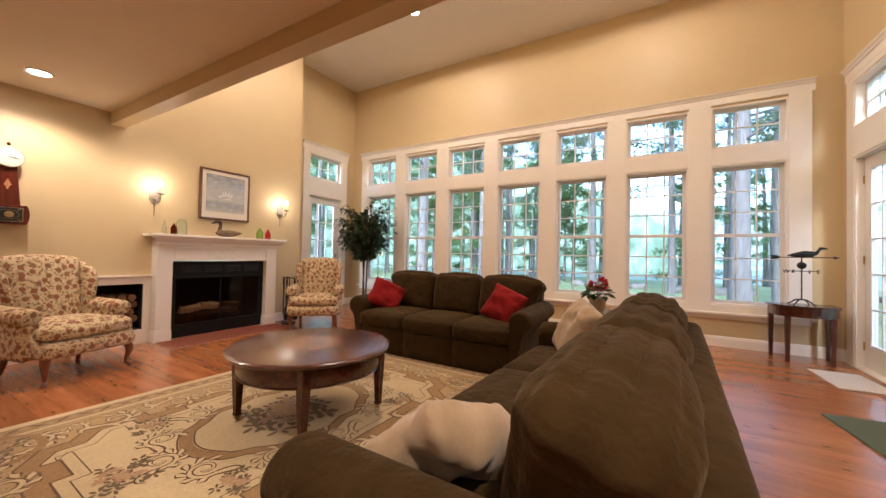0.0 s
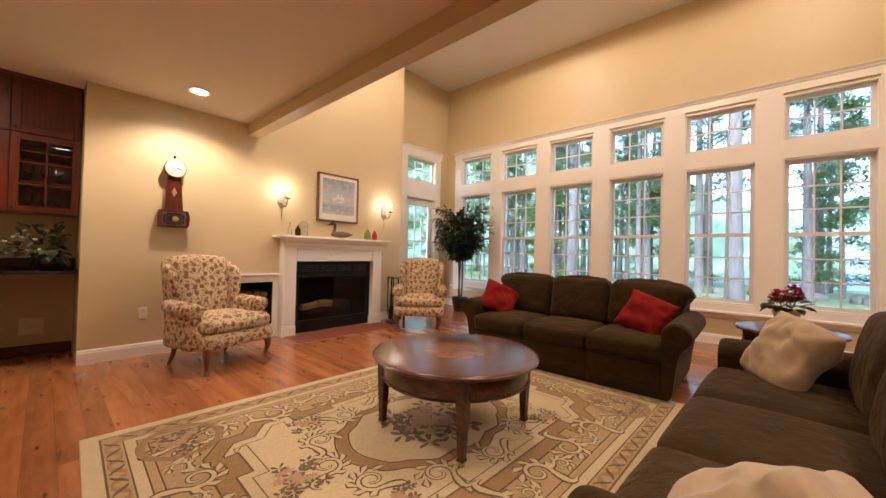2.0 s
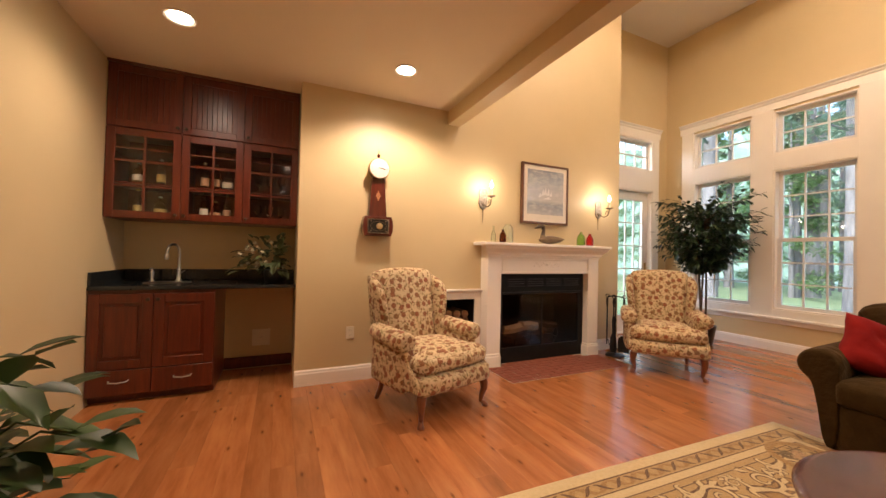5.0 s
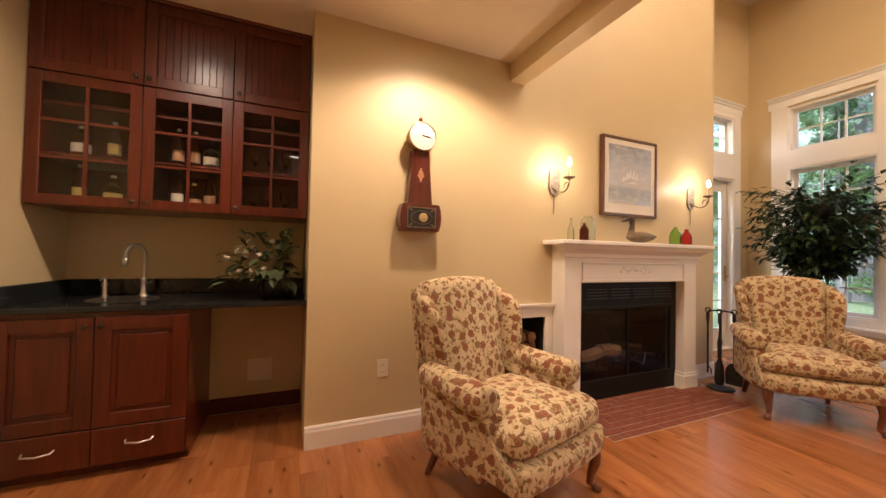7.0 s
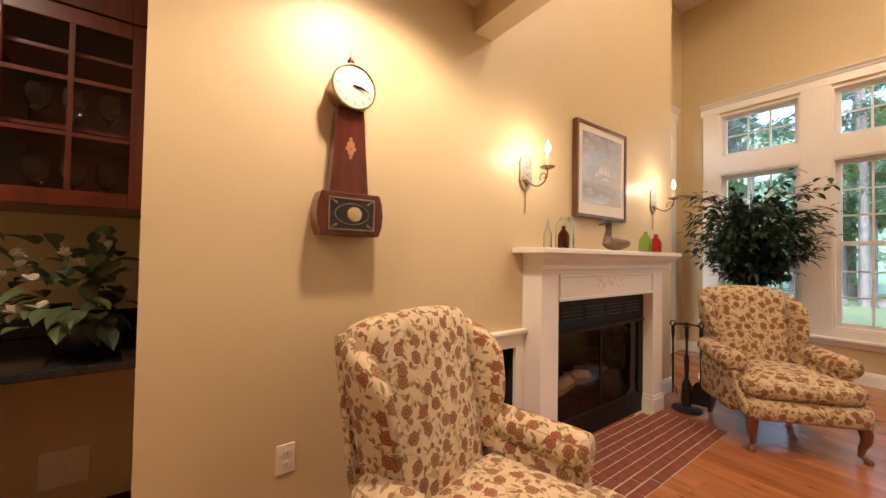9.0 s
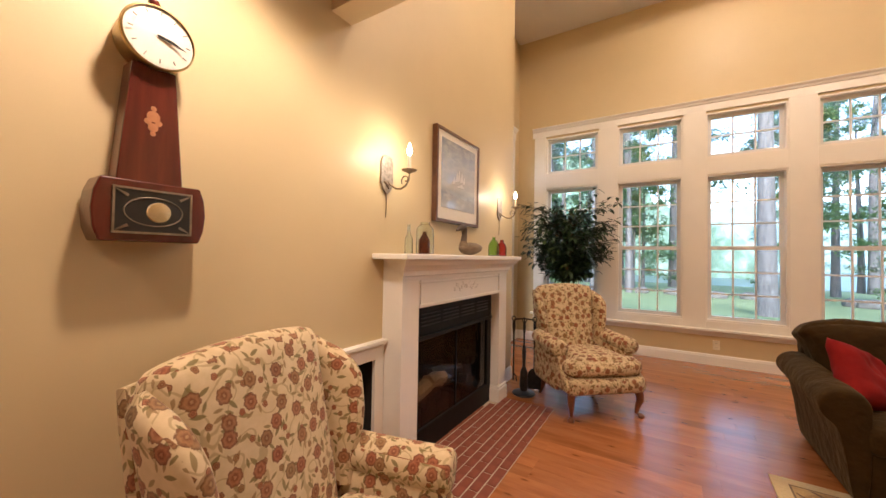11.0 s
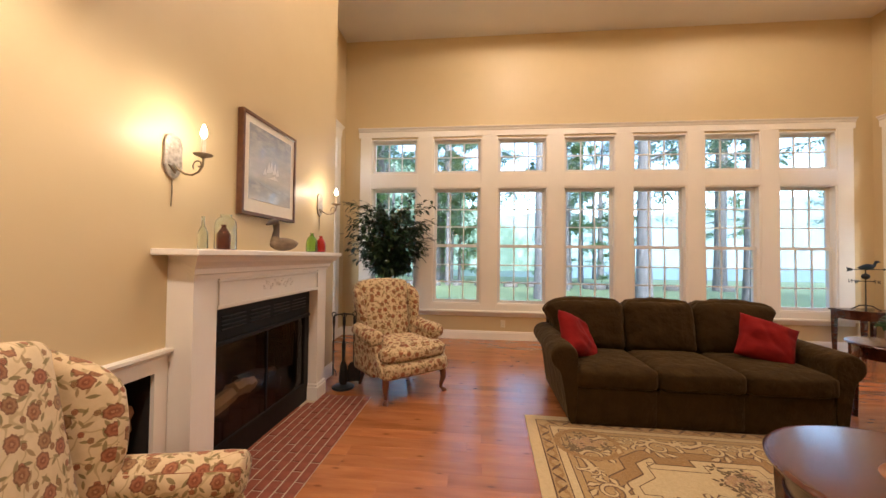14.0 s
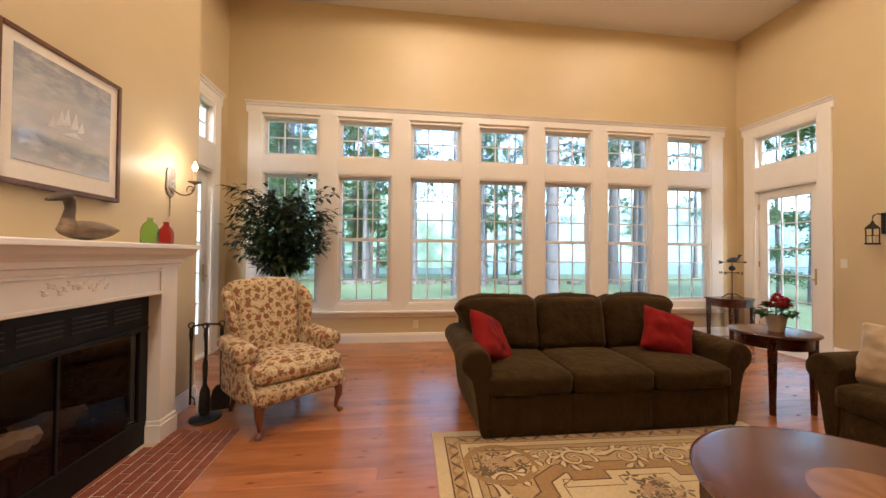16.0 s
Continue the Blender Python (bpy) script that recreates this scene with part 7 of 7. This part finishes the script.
prism(bm, [(0.26, 0.485), (0.31, 0.50), (0.26, 0.515)], -0.004, 0.004, "y")
part("arrow", bm, IRON, vane)
bm = bmesh.new()
tube(bm, [(-0.12, 0, 0.52), (-0.06, 0, 0.525), (0.02, 0, 0.535), (0.08, 0, 0.535), (0.12, 0, 0.545), (0.14, 0, 0.575), (0.155, 0, 0.595), (0.18, 0, 0.597), (0.215, 0, 0.59)], [0.004, 0.022, 0.036, 0.032, 0.018, 0.012, 0.017, 0.012, 0.004], 12)
part("duck", bm, IRON, vane, "", 60)

# ---- wall lantern ----
lan = thing("wall_lantern", "black iron lantern hanging from a wall bracket", "lantern", pose(EAST, 4.55, 1.535, 0, 0, -90))
bm = bmesh.new()
box(bm, -0.02, 0.02, -0.012, 0, 0.05, 0.30, 0.003)
tube(bm, [(0, -0.01, 0.26), (0, -0.08, 0.29), (0, -0.15, 0.26), (0, -0.16, 0.22)], 0.006, 8)
part("bracket", bm, IRON, lan)
bm = bmesh.new()
lathe(bm, [(0.075, 0.11), (0.055, 0.135), (0.025, 0.165), (0.012, 0.19), (0.004, 0.21)], 6, (0, -0.16, 0))
part("roof", bm, IRON, lan)
bm = bmesh.new()
lathe(bm, [(0.072, -0.075), (0.072, -0.06), (0.06, -0.055)], 6, (0, -0.16, 0))
for k in range(6):
    a = math.pi / 3 * k
    tube(bm, [(0.058 * math.cos(a), -0.16 + 0.058 * math.sin(a), -0.06), (0.06 * math.cos(a), -0.16 + 0.06 * math.sin(a), 0.112)], 0.005, 5)
    b = a + math.pi / 3
    tube(bm, [(0.058 * math.cos(a), -0.16 + 0.058 * math.sin(a), 0.03), (0.058 * math.cos(b), -0.16 + 0.058 * math.sin(b), 0.03)], 0.003, 5)
part("cage", bm, IRON, lan)
bm = bmesh.new()
lathe(bm, [(0.02, -0.055), (0.02, 0.02), (0.004, 0.022)], 14, (0, -0.16, 0))
part("candle", bm, CANDLE, lan)

# ---- mats ----
def mat(name, m, w, l, material_, label):
    bm = bmesh.new()
    box(bm, -w / 2, w / 2, -l / 2, l / 2, 0, 0.012, 0.004, 2)
    ob = part(name, bm, material_)
    ob.matrix_basis = m
    return tagged(ob, label, "mat")


mat("door_mat", pose(2.06, 5.32, 0, 0, 0, 3), 0.40, 0.66, rug_material("white_mat_pile", (0.62, 0.58, 0.52), (0.72, 0.68, 0.62), 90), "off-white door mat inside the garden door")
mat("green_mat", pose(1.98, 3.62, 0, 0, 0, 8), 0.80, 1.1, rug_material("green_mat_pile", (0.035, 0.07, 0.035), (0.06, 0.10, 0.05), 90), "dark green floor mat behind the sofa")


# ---- outdoors ----
def grass_material():
    m, nt, bs = material("lawn")
    vec = coords(nt)
    a = ramp(nt, noise_tex(nt, vec, 0.35, 5), [(0.3, (0.17, 0.25, 0.13)), (0.7, (0.26, 0.34, 0.19))])
    b = ramp(nt, noise_tex(nt, vec, 14, 4, 0.7), [(0.3, (0.55, 0.55, 0.5)), (0.7, (1.1, 1.1, 1.0))])
    nt.links.new(mix_color(nt, 1.0, a, b, "MULTIPLY"), bs.inputs["Base Color"])
    bs.inputs["Roughness"].default_value = 0.95
    return m


bm = bmesh.new()
GZ = -0.35
bmesh.ops.create_grid(bm, x_segments=40, y_segments=40, size=1.0)
for v in bm.verts:
    v.co.x, v.co.y = v.co.x * 420, v.co.y * 420
    v.co.z = GZ - 0.5 * min(1.0, max(0.0, (v.co.y - 24) / 14))
structure("ground", bm, grass_material(), "green lawn sloping gently to the lake", "ground")
WATER, nt_w, bs_w = material("lake_water")
bs_w.inputs["Base Color"].default_value = (0.10, 0.16, 0.17, 1)
bs_w.inputs["Roughness"].default_value = 0.3
bump(nt_w, bs_w, noise_tex(nt_w, coords(nt_w), 3.0, 3), 0.3, 0.02)
bm = bmesh.new()
box(bm, -60, 140, 40, 115, GZ - 0.6, GZ - 0.44)
structure("water", bm, WATER, "pale misty lake beyond the lawn", "lake")


# Mist over the shore is painted: pale blue-grey colour plus emission.
def painted_haze_material():
    m, nt, bs = material("far_shore_painted_haze")
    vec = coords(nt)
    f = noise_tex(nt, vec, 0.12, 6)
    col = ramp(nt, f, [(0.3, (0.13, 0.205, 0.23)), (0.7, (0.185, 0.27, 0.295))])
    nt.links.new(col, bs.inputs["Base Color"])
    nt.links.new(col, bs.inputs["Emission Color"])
    bs.inputs["Emission Strength"].default_value = HAZE_GLOW * 1.9
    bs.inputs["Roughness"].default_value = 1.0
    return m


bm = bmesh.new()
rng = random.Random(6)
n = 120
lo, hi, lo2, hi2 = [], [], [], []
for k in range(n + 1):
    a = radians(-35 + 250 * k / n)
    r = 120
    h = 15 + 6 * noise.noise(Vector((k * 0.13, 0, 0))) + 2.0 * noise.noise(Vector((k * 0.7, 3, 0)))
    for lst, rr, z in ((lo, r, GZ - 1.5), (hi, r, h), (hi2, r + 8, h - 0.5), (lo2, r + 8, GZ - 1.5)):
        lst.append(bm.verts.new((rr * math.cos(a), rr * math.sin(a), z)))
for a, b in ((lo, hi), (hi, hi2), (hi2, lo2)):
    for k in range(n):
        bm.faces.new((a[k], a[k + 1], b[k + 1], b[k]))
structure("backdrop", bm, painted_haze_material(), "wooded far shore with painted haze across the lake", "far shore")


# Mottled foliage tones, paled and made to glow in place of mist.
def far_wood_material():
    m, nt, bs = material("far_woods_painted_haze")
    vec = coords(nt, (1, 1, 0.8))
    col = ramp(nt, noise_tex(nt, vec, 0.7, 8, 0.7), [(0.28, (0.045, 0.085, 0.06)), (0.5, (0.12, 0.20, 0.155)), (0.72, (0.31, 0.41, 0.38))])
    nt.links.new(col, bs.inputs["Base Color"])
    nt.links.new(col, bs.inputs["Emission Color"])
    bs.inputs["Emission Strength"].default_value = HAZE_GLOW
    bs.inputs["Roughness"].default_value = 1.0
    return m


bm = bmesh.new()
rows_ = []
for k in range(161):
    a = radians(84 + 116 * k / 160)
    taper = min(1.0, k / 30)
    h = (3.0 + 14 * taper) + 4 * noise.noise(Vector((k * 0.11, 5, 0))) * taper + 1.6 * noise.noise(Vector((k * 0.9, 8, 0)))
    rows_.append([bm.verts.new((r * math.cos(a), r * math.sin(a), z)) for r, z in ((58, GZ - 1.2), (58, h), (61, h - 0.8), (61, GZ - 1.2))])
for p, q in zip(rows_, rows_[1:]):
    for i in range(3):
        bm.faces.new((p[i], q[i], q[i + 1], p[i + 1]))
structure("backdrop", bm, far_wood_material(), "dense woods with painted haze beyond the lawn", "woods")

TREE_BARK = simple("pine_bark", (0.10, 0.10, 0.105), (0.21, 0.21, 0.22), 6, 0.95, bump_scale=18, bump_strength=0.8, bump_dist=0.03, stretch=(3, 3, 0.5))
CROWN = leaf_material("woodland_leaf", (0.10, 0.20, 0.075), (0.24, 0.38, 0.17), 0.6, 0.6)
CROWN_DARK = leaf_material("pine_needles", (0.10, 0.18, 0.12), (0.22, 0.33, 0.24), 0.7, 0.6)


def build_tree(seed, height, radius, low, spread, mat_, count, label):
    rng = random.Random(seed)
    t = thing("tree", label, "tree", pose(0, 0, GZ), "woodland trees")
    bm = bmesh.new()
    lean = (rng.uniform(-0.3, 0.3), rng.uniform(-0.3, 0.3))
    pts = [(lean[0] * s * s + 0.05 * math.sin(5 * s + seed), lean[1] * s * s, height * s - 0.3 * (s == 0)) for s in (0, 0.08, 0.2, 0.4, 0.6, 0.8, 1.0)]
    tube(bm, pts, [radius * q for q in (1.25, 1.0, 0.9, 0.75, 0.55, 0.3, 0.06)], 10)
    limbs = []
    for k in range(26):
        z = low + (height - low) * (k + rng.random()) / 26
        s = z / height
        a = rng.uniform(0, 6.283)
        r = spread * (1.05 - 0.75 * (z - low) / (height - low)) * rng.uniform(0.6, 1.1)
        o = Vector((lean[0] * s * s, lean[1] * s * s, z))
        e = o + Vector((r * math.cos(a), r * math.sin(a), rng.uniform(-0.3, 0.7)))
        tube(bm, [o, o.lerp(e, 0.5) + Vector((0, 0, 0.15)), e], [radius * 0.2, radius * 0.12, 0.01], 5)
        limbs.append((o, e))
    part("trunk", bm, TREE_BARK, t, "", 60)
    bm = bmesh.new()
    for k in range(count):
        o, e = rng.choice(limbs)
        p = o.lerp(e, rng.uniform(0.3, 1.08)) + sphere_dir(rng) * rng.uniform(0.0, 0.42)
        leaf(bm, p, sphere_dir(rng, -0.6, 0.5), rng.uniform(0.10, 0.21), rng.uniform(0.06, 0.12), droop=0.3)
    tagged(part("crown", bm, mat_, t), kind="stuff")
    return t


kinds = [build_tree(1, 14, 0.20, 3.2, 2.6, CROWN, 5200, "tall leafy woodland tree on the lawn edge"),
         build_tree(2, 17, 0.26, 5.0, 2.4, CROWN_DARK, 4000, "tall straight pine on the lawn edge"),
         build_tree(3, 9, 0.10, 0.7, 2.3, CROWN, 6500, "young bushy green tree in the woods"),
         build_tree(4, 16, 0.17, 4.5, 2.0, CROWN_DARK, 3400, "slender pine on the lawn edge")]
rng = random.Random(17)
used = [False] * 4


def plant_tree(k, x, y, turn, scale):
    m = pose(x, y, GZ - 0.5 * min(1.0, max(0.0, (y - 24) / 14)), 0, 0, turn) @ Matrix.Scale(scale, 4)
    if not used[k]:
        kinds[k].matrix_basis = m
        used[k] = True
    else:
        c = copy_thing(kinds[k], m)
        c.matrix_basis = m


# single trunks before the windows
for k, x, y in ((3, -5.6, 13.5), (1, -0.9, 15.5), (1, 2.7, 14.5), (3, 1.1, 19.5), (1, 5.6, 13.0), (3, 4.4, 18.0), (1, 7.5, 16.0), (3, -2.4, 21.0), (1, 9.5, 21.0), (3, 6.4, 23.0)):
    plant_tree(k, x, y, rng.uniform(0, 360), rng.uniform(0.9, 1.1))
# denser woods to the west
for k in range(36):
    x, y = rng.uniform(-30, -3.0), rng.uniform(17, 36)
    if x > -9:
        y = rng.uniform(21, 34)
    plant_tree((0, 2, 2, 1, 0, 3)[k % 6], x, y, rng.uniform(0, 360), rng.uniform(0.8, 1.2))
for k in range(7):
    plant_tree((0, 2, 1, 2)[k % 4], rng.uniform(-30, -19), rng.uniform(3.5, 15), rng.uniform(0, 360), rng.uniform(0.8, 1.1))
# scattered trees to the north-east, open to the lake
for k in range(15):
    plant_tree((1, 3, 3, 0, 2)[k % 5], rng.uniform(-2, 30), rng.uniform(23, 39), rng.uniform(0, 360), rng.uniform(0.8, 1.1))
for k in range(10):
    plant_tree((0, 2, 1)[k % 3], rng.uniform(10, 26), rng.uniform(1, 17), rng.uniform(0, 360), rng.uniform(0.8, 1.1))
# stone edging along the lawn
ROCK = simple("grey_fieldstone", (0.10, 0.10, 0.10), (0.19, 0.19, 0.185), 5, 0.9, bump_scale=12, bump_strength=0.6, bump_dist=0.02)
bm = bmesh.new()
soft_box(bm, (0, 0, 0.16), (0.7, 0.45, 0.4), 0.16, (0.05, 0.05, 0.03), 4, wrinkle=0.05)
rock = tagged(part("rock", bm, ROCK, None, "", 60), "grey fieldstone at the edge of the lawn", "stone", "edging stones")
rock.matrix_basis = pose(3.0, 20.5, GZ - 0.05)
for k in range(13):
    c = copy_thing(rock, pose(-7.5 + 1.45 * k + rng.uniform(-0.2, 0.2), 21.5 + rng.uniform(-0.4, 0.4) - 0.05 * k, GZ - 0.08, 0, 0, rng.uniform(0, 360)))

# ---- floor planks ----
rng = random.Random(3)
PW = 0.127
plank_meshes = {}


def plank_mesh(length):
    if length not in plank_meshes:
        bm = bmesh.new()
        box(bm, 0, length - 0.0003, 0.0002, PW - 0.0002, -0.012, 0.0, 0.0004)
        plank_meshes[length] = mesh_of("plank", bm, FLOOR_WOOD)
    return plank_meshes[length]


near, rest = 0, bmesh.new()
y = -1.05
rows = []
while y < NORTH - 0.01:
    rows.append(y)
    y += PW
for ry in rows:
    x, end = WEST, EAST if ry > 2.0 else 4.1
    first = rng.choice((0.3, 0.5, 0.7, 0.9))
    while x < end - 0.01:
        ln = min(round(end - x, 3), first or rng.choice((0.9, 1.2, 1.5)))
        first = 0
        cx, cy = x + ln / 2, ry + PW / 2
        if near < 300 and -5.3 < cx < -2.2 and -1.1 < cy < 6.0 or near < 300 and cx > 0.5 and cx < 2.4 and 2.5 < cy < 6.4:
            ob = piece("plank", plank_mesh(ln), floor, pose(x, ry, 0))
            near += 1
        else:
            box(rest, x, x + ln - 0.0008, ry + 0.0006, ry + PW - 0.0006, -0.012, 0.0)
        x += ln
tagged(part("planks", rest, FLOOR_REST, floor), kind="stuff")
